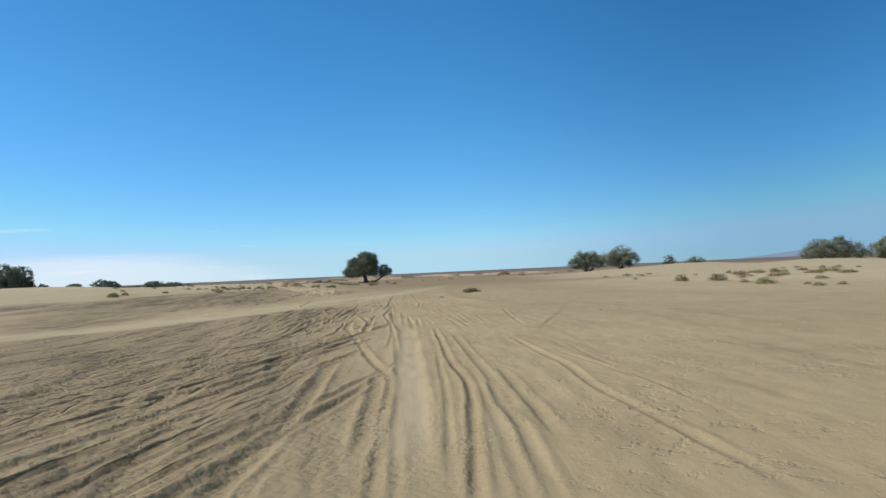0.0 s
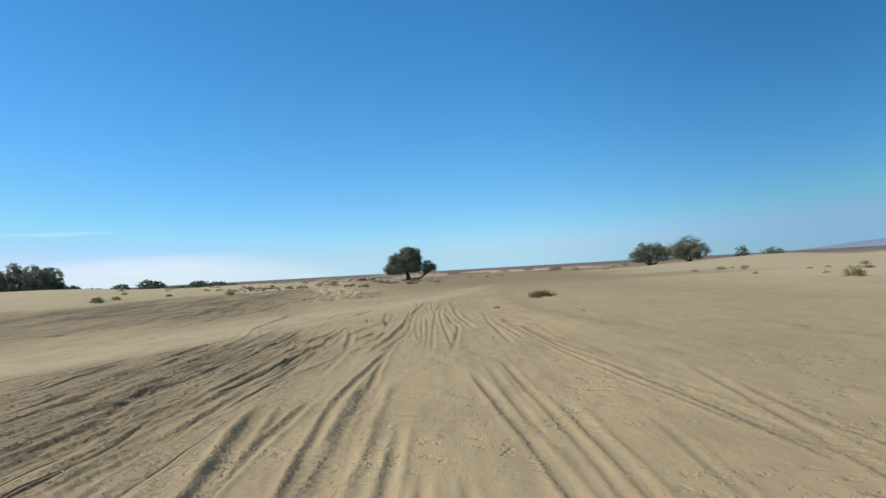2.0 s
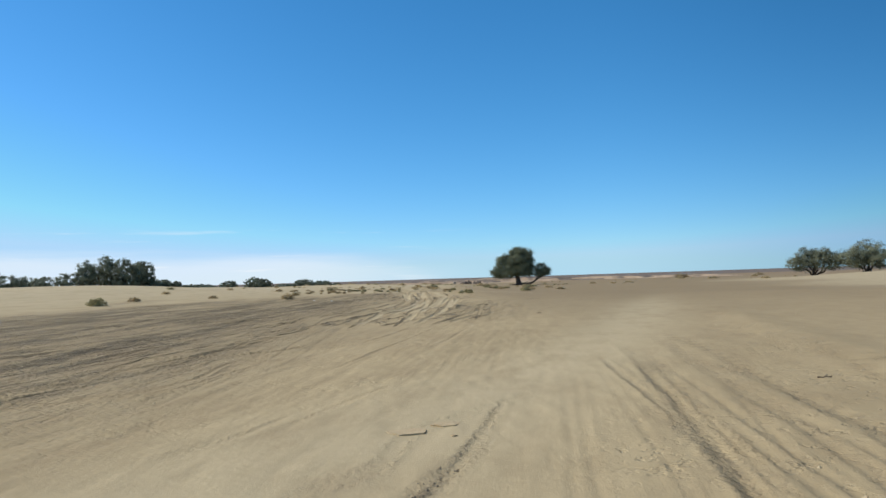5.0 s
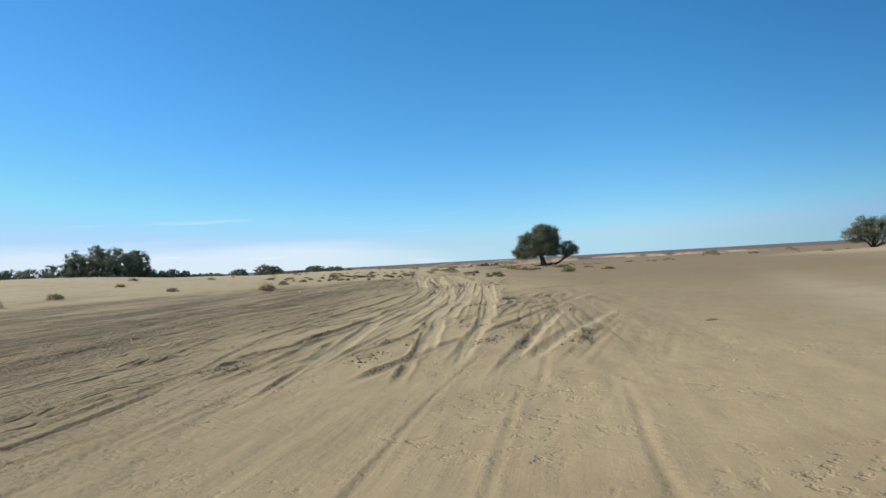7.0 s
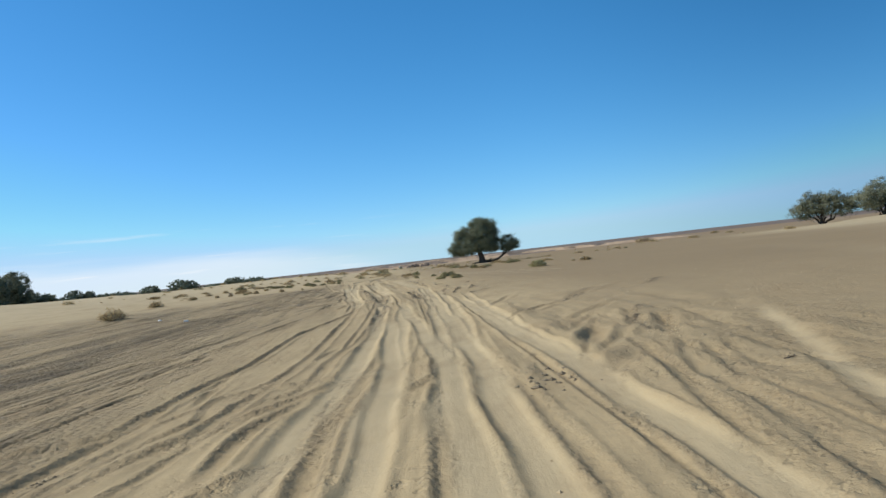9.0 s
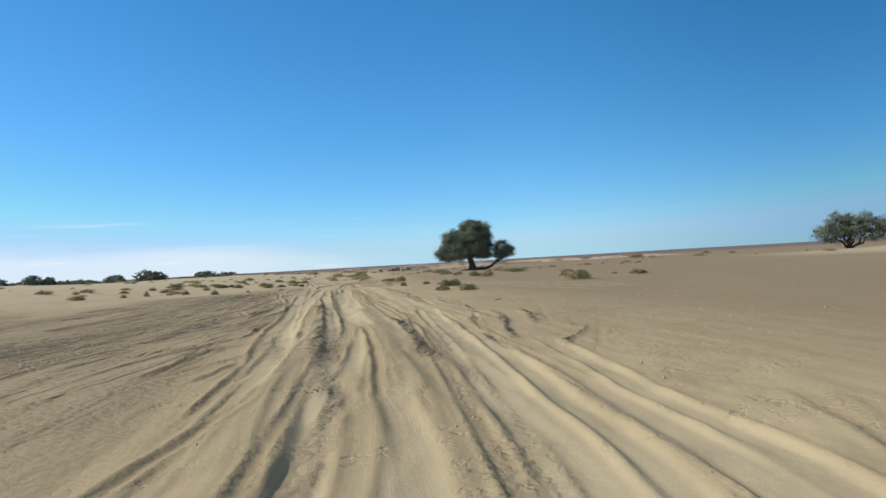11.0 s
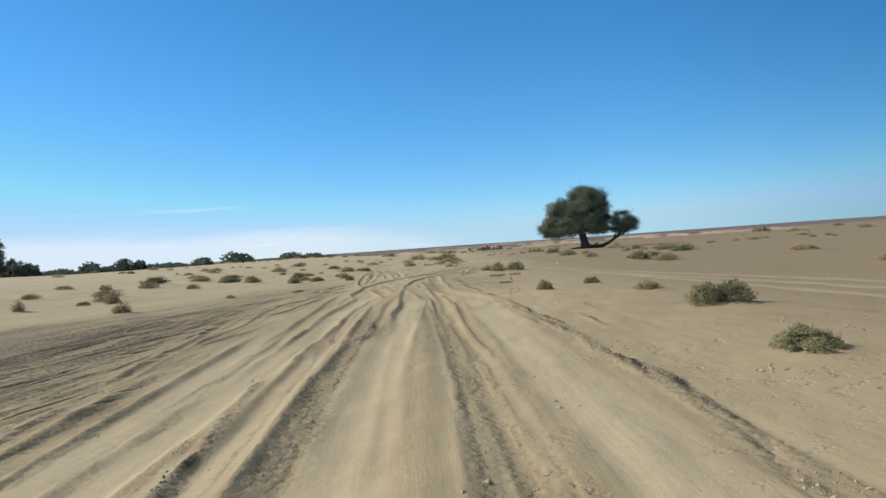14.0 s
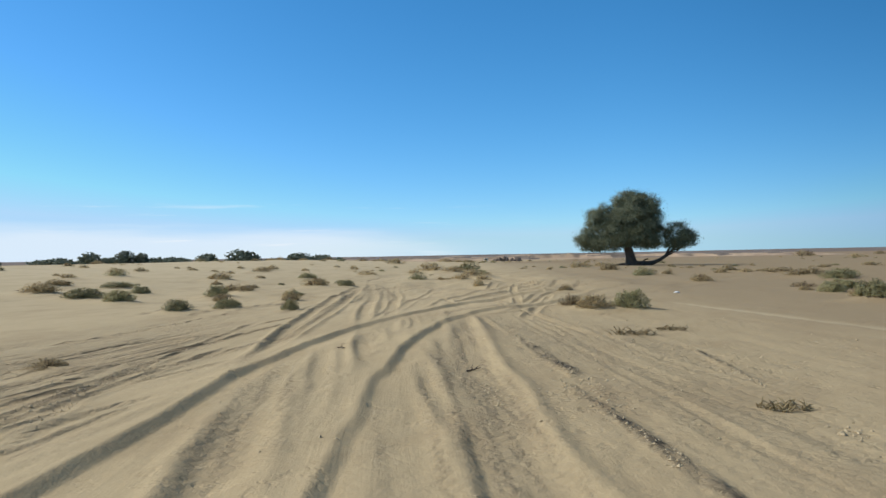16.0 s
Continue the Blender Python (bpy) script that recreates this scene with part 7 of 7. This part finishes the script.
SAY = {"g": "grey-green desert shrub rooted in a sand hummock", "b": "brown twiggy desert shrub on a sand hummock", "d": "dry straw-coloured tuft on bare sand", "k": "dark reddish-brown dry shrub drawn out over sand"}
used = set()
for x, y, w, h, kind in SHRUBS:
    first = rng.choice(PATTERNS[kind.upper() if kind in "gb" and (y > 172 or x > 10 or x < -52) else kind])
    size = Vector((w * 1.1, w * 1.1 * rng.uniform(0.75, 1.05), h * (0.95 if y > 134 and x < -34 else 0.98)))
    m = pose(x, y, ground_at(x, y) - 0.03, 0, 0, rng.uniform(0, 360))
    if first.name in used:
        copy_thing(first, m @ Matrix.Diagonal((size.x / first.scale.x, size.y / first.scale.y, size.z / first.scale.z, 1)))
    else:
        first.matrix_basis = m @ Matrix.Diagonal((*size, 1))
        used.add(first.name)
for ob in [o for o in scene.objects if o.name.split(".")[0] == "desert_shrub"]:
    leaf_name = [c for c in ob.children if c.name.startswith("foliage")][0].data.materials[0].name
    kind = {"shrub_green": "g", "shrub_brown": "b", "straw": "d", "shrub_dark": "k"}[leaf_name]
    tagged(ob, SAY[kind], "shrub", "shrubs on the sand")


# ---- small things on the sand ----
def lump(r, size, flat=0.6):
    """An irregular stone or lump of crust. Returns a bmesh."""
    bm = bmesh.new()
    bmesh.ops.create_icosphere(bm, subdivisions=2, radius=1.0)
    shift = Vector((r.uniform(-9, 9), r.uniform(-9, 9), r.uniform(-9, 9)))
    for v in bm.verts:
        v.co *= 1 + 0.35 * noise.noise(v.co * 1.3 + shift) + 0.12 * noise.noise(v.co * 4 + shift)
        v.co = Vector((v.co.x * size[0], v.co.y * size[1], v.co.z * size[2] * (1 if v.co.z > 0 else flat)))
    return bm


def stone(name, label, category, x, y, size, mat, seed, turn=0.0, sink=0.3, group=""):
    ob = part(name, lump(random.Random(seed), size), mat)
    ob.matrix_world = pose(x, y, ground_at(x, y) + size[2] * (1 - sink) * 0.5, 0, 0, turn)
    return tagged(ob, label, category, group)


stone("pale_stone", "flat pale stone lying on smooth sand", "stone", 0.15, 44.8, (0.17, 0.12, 0.07), PALE_STONE, 81, 20)
def plate(label, x, y, width, seed, turn, tilt):
    """A broken flat piece of earth crust with a jagged rim, lifted on one side."""
    r = random.Random(seed)
    bm = bmesh.new()
    rim = [(math.cos(2 * math.pi * k / 9) * width * r.uniform(0.36, 0.58), math.sin(2 * math.pi * k / 9) * width * r.uniform(0.24, 0.42)) for k in range(9)]
    top = bm.faces.new([bm.verts.new((px, py, 0.02 + r.uniform(-0.006, 0.006))) for px, py in rim])
    bmesh.ops.extrude_face_region(bm, geom=[top])
    bm.verts.ensure_lookup_table()
    for v in bm.verts[:9]:
        v.co = Vector((v.co.x * 0.94, v.co.y * 0.94, -0.02))
    bmesh.ops.recalc_face_normals(bm, faces=bm.faces)
    ob = part("crust_slab", bm, CRUST)
    ob.matrix_world = pose(x, y, ground_at(x, y) - 0.010 + 0.25 * width * math.sin(radians(abs(tilt))), 0, tilt, turn)
    return tagged(ob, label, "slab", "crust slabs")


plate("pale broken slab of crusted earth lifted from sand", -6.35, 49.0, 0.46, 82, 15, 1)
plate("pale broken slab of crusted earth lifted from sand", -6.05, 49.45, 0.36, 83, 40, 1.5)
plate("small pale piece of crusted earth on sand", -5.85, 48.9, 0.09, 84, 80, 2)
for k, (x, y) in enumerate(((-26.2, 159.3), (-27.7, 99.1), (-30.9, 102.6))):
    stone("litter_scrap", "small crumpled white scrap of litter on sand", "litter", x, y, (0.10, 0.07, 0.05), LITTER, 90 + k, 40 * k, group="scraps of litter")


def stick(x, y, length, turn, seed):
    """A dry forked stick."""
    r = random.Random(seed)
    verts, faces = [], []
    a, b = Vector((-length / 2, 0, 0.06 * length)), Vector((length / 2, 0, 0.1 * length))
    line = bend(a, b, 0.10 * length, 6, r)
    tube(verts, faces, line, taper(0.05 * length, 0.02 * length, 6), 6, 0.15, r)
    tube(verts, faces, bend(line[2], line[2] + Vector((0.3 * length, 0.18 * length, 0.25 * length)), 0.04, 4, r), taper(0.035 * length, 0.012 * length, 4), 5, 0.1, r)
    tube(verts, faces, bend(line[4], line[4] + Vector((0.15 * length, -0.14 * length, 0.15 * length)), 0.03, 4, r), taper(0.028 * length, 0.01 * length, 4), 5, 0.1, r)
    ob = part_data("dead_stick", verts, faces, DEADWOOD, smooth_faces=True)
    ob.matrix_world = pose(x, y, ground_at(x, y), 0, 0, turn)
    return tagged(ob, "dark dry forked stick lying on sand", "stick", "sticks on the sand")


for k, (x, y, n, turn) in enumerate(((-1.3, 52.8, 0.2, 10), (-11.2, 80.9, 0.16, 25), (-7.05, 72.6, 0.24, -5), (5.8, 22.5, 0.16, 5), (-17.9, 114.1, 0.28, 15), (3.1, 40.3, 0.18, 15), (-29.8, 141.7, 0.25, 60), (-32.0, 142.8, 0.2, -30))):
    stick(x, y, n, turn, 100 + k)


def brush(x, y, width, seed, label):
    """A low heap of broken dry stalks."""
    r = random.Random(seed)
    verts, faces = [], []
    for _ in range(70):
        a, t = r.uniform(0, 2 * math.pi), r.random() ** 0.5 * 0.5 * width
        p = Vector((math.cos(a) * t, math.sin(a) * t * 0.6, 0.01))
        d = Vector((r.uniform(-1, 1), r.uniform(-1, 1), r.uniform(0.05, 0.7))).normalized() * r.uniform(0.10, 0.28) * width
        tube(verts, faces, [p, p + d * 0.5 + Vector((0, 0, 0.015)), p + d], [0.008, 0.006, 0.003], 4, 0.0, r)
    ob = part_data("dry_brush", verts, faces, STRAW)
    ob.matrix_world = pose(x, y, ground_at(x, y))
    return tagged(ob, label, "brush", "dry brush")


brush(-27.9, 145.6, 0.75, 111, "low heap of dry straw-coloured stalks on sand")
brush(-26.7, 140.1, 0.45, 112, "small flattened tuft of dry stalks on sand")
brush(-27.2, 146.5, 0.5, 113, "thin scatter of dry stalks on sand")

# crumbled clods along the edges of the ruts
g = np.random.default_rng(17)
bm = bmesh.new()
bmesh.ops.create_uvsphere(bm, u_segments=4, v_segments=2, radius=1.0)
base_v = np.array([tuple(v.co) for v in bm.verts])
base_f = np.array([[v.index for v in f.verts] for f in bm.faces])
bm.free()
spots, dark_spots = [], []
for points, width, rough in RUTS:
    py, px = np.array([p[1] for p in points], float), np.array([p[0] for p in points], float)
    n = int(rough * (py[-1] - py[0]) * 1.1)
    v = g.uniform(py[0], py[-1], n)
    v = v[value_noise(v / 2.5, v * 0 + len(points), 88) > -0.15]
    spots.append(np.stack([np.interp(v, py, px) + g.choice([-1, 1], len(v)) * (1.7 * width + g.normal(0, 0.07, len(v))), v, 0.005 + 0.013 * g.random(len(v)) ** 3], 1))
for x, y, rx, ry, n in ((-28.0, 143.5, 2.2, 5.0, 260), (-16.5, 108, 2.2, 8.0, 220), (-20.6, 101.5, 0.45, 4.5, 260), (-12.9, 68.6, 0.5, 0.8, 70), (-11.2, 71.3, 0.6, 1.0, 70), (-5, 10, 4, 8, 160), (-18.3, 102.5, 0.3, 3.5, 120), (-23.5, 118, 0.5, 5, 90)):
    spots.append(np.stack([g.normal(x, rx * 0.6, n), g.normal(y, ry * 0.6, n), 0.005 + 0.018 * g.random(n) ** 2.5], 1))
for points, half in STRIPS:
    py, px = np.array([p[1] for p in points], float), np.array([p[0] for p in points], float)
    n = int((py[-1] - py[0]) * (36 + 300 * half))
    v = g.uniform(py[0], py[-1], n)
    v = v[value_noise(v / 0.8, v * 0, 89) > -0.3]
    heap = dark_spots if py[0] < 118 and px[0] < np.interp(py[0], LINE_Y, LINE_X) + 1.8 else spots
    heap.append(np.stack([np.interp(v, py, px) + g.normal(0, half * 0.75, len(v)), v, 0.004 + 0.013 * g.random(len(v)) ** 2.5], 1))
for x, y in ((-26.4, 132.3), (-25.6, 134.8), (-23.8, 132.4), (-23.6, 130.7), (-23.2, 131.6), (-24.2, 133.7), (-25.8, 132.0), (-24.2, 131.0), (-25.8, 135.9), (-25.9, 136.3),
             (-26.4, 139.4), (-25.0, 138.2), (-24.8, 137.6), (-28.0, 144.8), (-20.5, 126.4), (-21.4, 122.6), (-23.8, 126.4), (-23.2, 124.6)):
    n = 26
    spots.append(np.stack([g.normal(x, 0.12, n), g.normal(y, 0.22, n), 0.006 + 0.018 * g.random(n) ** 2], 1))
for x, y in ((-13.0, 68.4), (-13.2, 70.6), (-11.3, 70.3), (-9.6, 70.2), (-12.2, 73.4), (-11.0, 72.6), (-14.9, 67.4), (-10.2, 76.5), (-13.6, 80.6)):
    n = 50
    dark_spots.append(np.stack([g.normal(x, 0.18, n), g.normal(y, 0.34, n), 0.007 + 0.026 * g.random(n) ** 2], 1))
# small clods strewn over the flat east of the track
n = 700
v = g.uniform(4, 140, n)
spots.append(np.stack([np.interp(v, LINE_Y, LINE_X) + 2.0 + g.gamma(2.0, 3.0, n), v, 0.005 + 0.022 * g.random(n) ** 4], 1))
# loose crumbs over the turned soil beside the track
n = 50000
v, u = g.uniform(-1, 150, n), -g.gamma(2.2, 2.0, n) - 0.8
x = np.interp(v, LINE_Y, LINE_X) + u
soil = CHURN_SHADE[np.clip(np.searchsorted(V, v), 0, len(V) - 1), np.clip(np.searchsorted(U, u), 0, len(U) - 1)]
keep = (g.random(n) < 1.3 * soil - 0.25) & (value_noise(x / 0.6, v / 1.8, 87) > 0.18) & (u > -14)
spots.append(np.stack([x[keep], v[keep], 0.005 + 0.016 * g.random(keep.sum()) ** 3], 1))
for name, label, heap, look_of in (("sand_clods", "crumbled pale clods of sandy soil along the wheel ruts", spots, CLOD), ("soil_clods", "crumbled dark clods of soil thrown up by wheels", dark_spots, SOIL)):
    verts, faces = [], []
    for k, (x, y, s) in enumerate(np.concatenate(heap)):
        v = base_v * (s * (0.5 + 1.0 * g.random((len(base_v), 1)))) * [1.25, 1.0, 0.75]
        verts.append(v + [x, y, ground_at(x, y) + 0.15 * s])
        faces.append(base_f + k * len(base_v))
    tagged(part_data(name, np.concatenate(verts).tolist(), np.concatenate(faces).tolist(), look_of), label, "clods", kind="stuff")


# ---- far off on the plain ----
def box(bm, x0, x1, y0, y1, z0, z1):
    made = bmesh.ops.create_cube(bm, size=1.0)["verts"]
    for v in made:
        v.co = Vector(((x0 + x1) / 2 + v.co.x * (x1 - x0), (y0 + y1) / 2 + v.co.y * (y1 - y0), (z0 + z1) / 2 + v.co.z * (z1 - z0)))
    return made


def wheel(parent, x, y):
    holder = None
    for name, radius, width, mat in (("wheel", 0.38, 0.24, RUBBER), ("rim", 0.22, 0.26, STEEL)):
        bm = bmesh.new()
        bmesh.ops.create_cone(bm, cap_ends=True, segments=20, radius1=radius, radius2=radius, depth=width)
        bmesh.ops.bevel(bm, geom=[e for e in bm.edges if len(e.link_faces) == 2 and any(len(f.verts) > 4 for f in e.link_faces)], offset=0.03, segments=2, affect="EDGES")
        bmesh.ops.rotate(bm, verts=bm.verts, matrix=Matrix.Rotation(radians(90), 3, "X"))
        ob = part(name, bm, mat, holder or parent)
        ob.location = (0, 0, 0) if holder else (x, y, 0.38)
        holder = holder or ob


def off_roader(place, turn):
    """A cream off-road estate car."""
    root = tagged(new("off_road_car"), "cream-white off-road car parked far out on the plain", "car")
    root.matrix_world = pose(*place, ground_at(*place), 0, 0, turn)
    bm = bmesh.new()
    box(bm, -2.2, 2.2, -0.92, 0.92, 0.45, 1.12)
    bmesh.ops.bevel(bm, geom=bm.edges[:], offset=0.10, segments=3, affect="EDGES")
    part("body", bm, PAINT, root, smooth_faces=False)
    bm = bmesh.new()
    for v in box(bm, -2.1, 0.85, -0.86, 0.86, 1.08, 1.92):
        if v.co.z > 1.5:
            v.co = Vector((v.co.x - (0.55 if v.co.x > 0 else -0.12), v.co.y * 0.86, v.co.z))
    bmesh.ops.bevel(bm, geom=bm.edges[:], offset=0.07, segments=2, affect="EDGES")
    part("cabin", bm, PAINT, root)
    for name, (x0, x1, y0, y1, z0, z1), lean in (("windscreen", (0.62, 0.66, -0.68, 0.68, 1.22, 1.78), -0.33), ("rear_window", (-2.1, -2.06, -0.62, 0.62, 1.28, 1.76), 0.05)):
        bm = bmesh.new()
        for v in box(bm, x0, x1, y0, y1, z0, z1):
            v.co.x += (0.20 if lean < 0 else -0.02) + lean * (v.co.z - z0)
        part(name, bm, GLASS, root, "dark glass")
    for s in (-1, 1):
        for x0, x1 in ((-1.85, -1.05), (-0.98, -0.28), (-0.2, 0.38)):
            bm = bmesh.new()
            for v in box(bm, x0, x1, s * 0.845, s * 0.875, 1.24, 1.74):
                v.co.y -= s * 0.13 * (v.co.z - 1.2) * 1.2
            part("side_window", bm, GLASS, root, "dark glass")
        for x in (-1.4, 1.42):
            wheel(root, x, s * 0.80)
        bm = bmesh.new()
        bmesh.ops.create_uvsphere(bm, u_segments=12, v_segments=8, radius=0.13)
        head = part("headlight", bm, LAMP_GLASS, root, "clear round headlight", True)
        head.location = (2.16, s * 0.66, 0.88)
    for x in (-2.28, 2.28):
        bm = bmesh.new()
        box(bm, x - 0.09, x + 0.09, -0.9, 0.9, 0.42, 0.64)
        bmesh.ops.bevel(bm, geom=bm.edges[:], offset=0.03, segments=2, affect="EDGES")
        part("bumper", bm, RUBBER, root, "dark bumper")
    bm = bmesh.new()
    box(bm, 2.19, 2.23, -0.48, 0.48, 0.74, 0.98)
    part("grille", bm, RUBBER, root, "dark grille")


off_roader((-86.4, 428.0), -75)
for k, (x, y, size, turn) in enumerate(((-81.6, 429.0, (1.9, 1.5, 1.5), 20), (-78.4, 429.6, (1.7, 1.5, 2.1), 60), (-75.4, 431.0, (1.2, 1.1, 1.5), 10), (-72.6, 430.2, (2.1, 1.6, 1.7), -20), (-84.0, 424.0, (0.7, 0.6, 0.5), 0), (-66.0, 420.0, (1.0, 0.8, 0.7), 0), (-80.0, 428.0, (0.9, 0.8, 1.9), 35), (-76.9, 428.4, (0.8, 0.7, 1.8), 70), (-74.0, 428.8, (1.0, 0.9, 1.1), 15))):
    stone("boulder", "dark brown weathered boulder far out on the plain", "boulder", x, y, size, ROCK, 130 + k, turn, sink=0.4, group="boulders on the plain")

# an eroded bank of earth with a dark stony top in the north-west
line = [(-300, 492), (-250, 508), (-212, 521), (-186, 532), (-160, 541), (-132, 549), (-98, 556), (-63, 560), (-20, 565), (40, 568), (110, 566)]
count = 420
along = np.linspace(0, 1, count)
lx = np.interp(along * (len(line) - 1), range(len(line)), [p[0] for p in line])
ly = np.interp(along * (len(line) - 1), range(len(line)), [p[1] for p in line])
high = np.interp(along, [0, 0.1, 0.25, 0.5, 0.7, 1], [1.0, 1.5, 2.1, 2.9, 3.2, 2.2]) * (1 + 0.16 * value_noise(lx / 22, ly * 0, 92) + 0.10 * value_noise(lx / 6, ly * 0, 93)) * smooth(0, 0.05, along) * (1 - smooth(0.93, 1, along))
gully = 7 * value_noise(lx / 14, ly * 0, 94) + 3 * value_noise(lx / 4.5, ly * 0, 95)
rows = ((-14, -0.02, 0.2), (-4, 0.10, 0.6), (-1, 0.34, 1.0), (0.8, 0.60, 1.0), (2.2, 0.78, 1.0), (5, 0.90, 0.8), (12, 1.0, 0.4), (40, 1.02, 0.1), (120, 0.3, 0), (160, -0.4, 0))
verts = [(lx[k], ly[k] + off + gully[k] * part_of * (1 - 0.4 * lift), 0.25 + high[k] * lift + 0.25 * noise.noise(Vector((lx[k] * 0.2, off * 0.3, 4)))) for off, lift, part_of in rows for k in range(count)]
faces = [(q * count + k, q * count + k + 1, (q + 1) * count + k + 1, (q + 1) * count + k) for q in range(len(rows) - 1) for k in range(count - 1)]
bank = part_data("earth_bank", verts, faces, BANK, smooth_faces=True)
bank.data.materials.append(BANK_TOP)
for p in bank.data.polygons:
    q = p.index // (count - 1)
    scrub = noise.noise(Vector((p.center.x * 0.05, q * 0.5, 7.0)))
    p.material_index = 1 if q >= 5 or (q >= 3 and scrub > 0.0) or (q in (1, 2) and scrub > 0.28) else 0
tagged(bank, "low eroded bank of pale earth with a dark stony top", "bank", kind="structure")

# hills beyond the eastern horizon, their blue a haze put into the colour
verts, faces = [], []
hx = np.linspace(14, 62, 120)
for k, az in enumerate(hx):
    top = 20 + 45 * math.exp(-(((az - 29) / 5) ** 2)) + 38 * math.exp(-(((az - 44) / 8) ** 2)) + 5 * noise.noise(Vector((az * 0.6, 2.0, 0)))
    top = top * min(1, (az - 14) / 8, (62 - az) / 6) - 8
    s, c = math.sin(radians(az)), math.cos(radians(az))
    verts += [(s * 3900, c * 3900, -25), (s * 4100, c * 4100, max(top, -20)), (s * 4250, c * 4250, -25)]
    if k:
        i = 3 * k
        faces += [(i - 3, i, i + 1, i - 2), (i - 2, i + 1, i + 2, i - 1)]
hills = part_data("backdrop", verts, faces, HAZY_HILL, smooth_faces=True)
tagged(hills, "faint line of distant hills with blue haze in their colour", "hills", kind="structure")
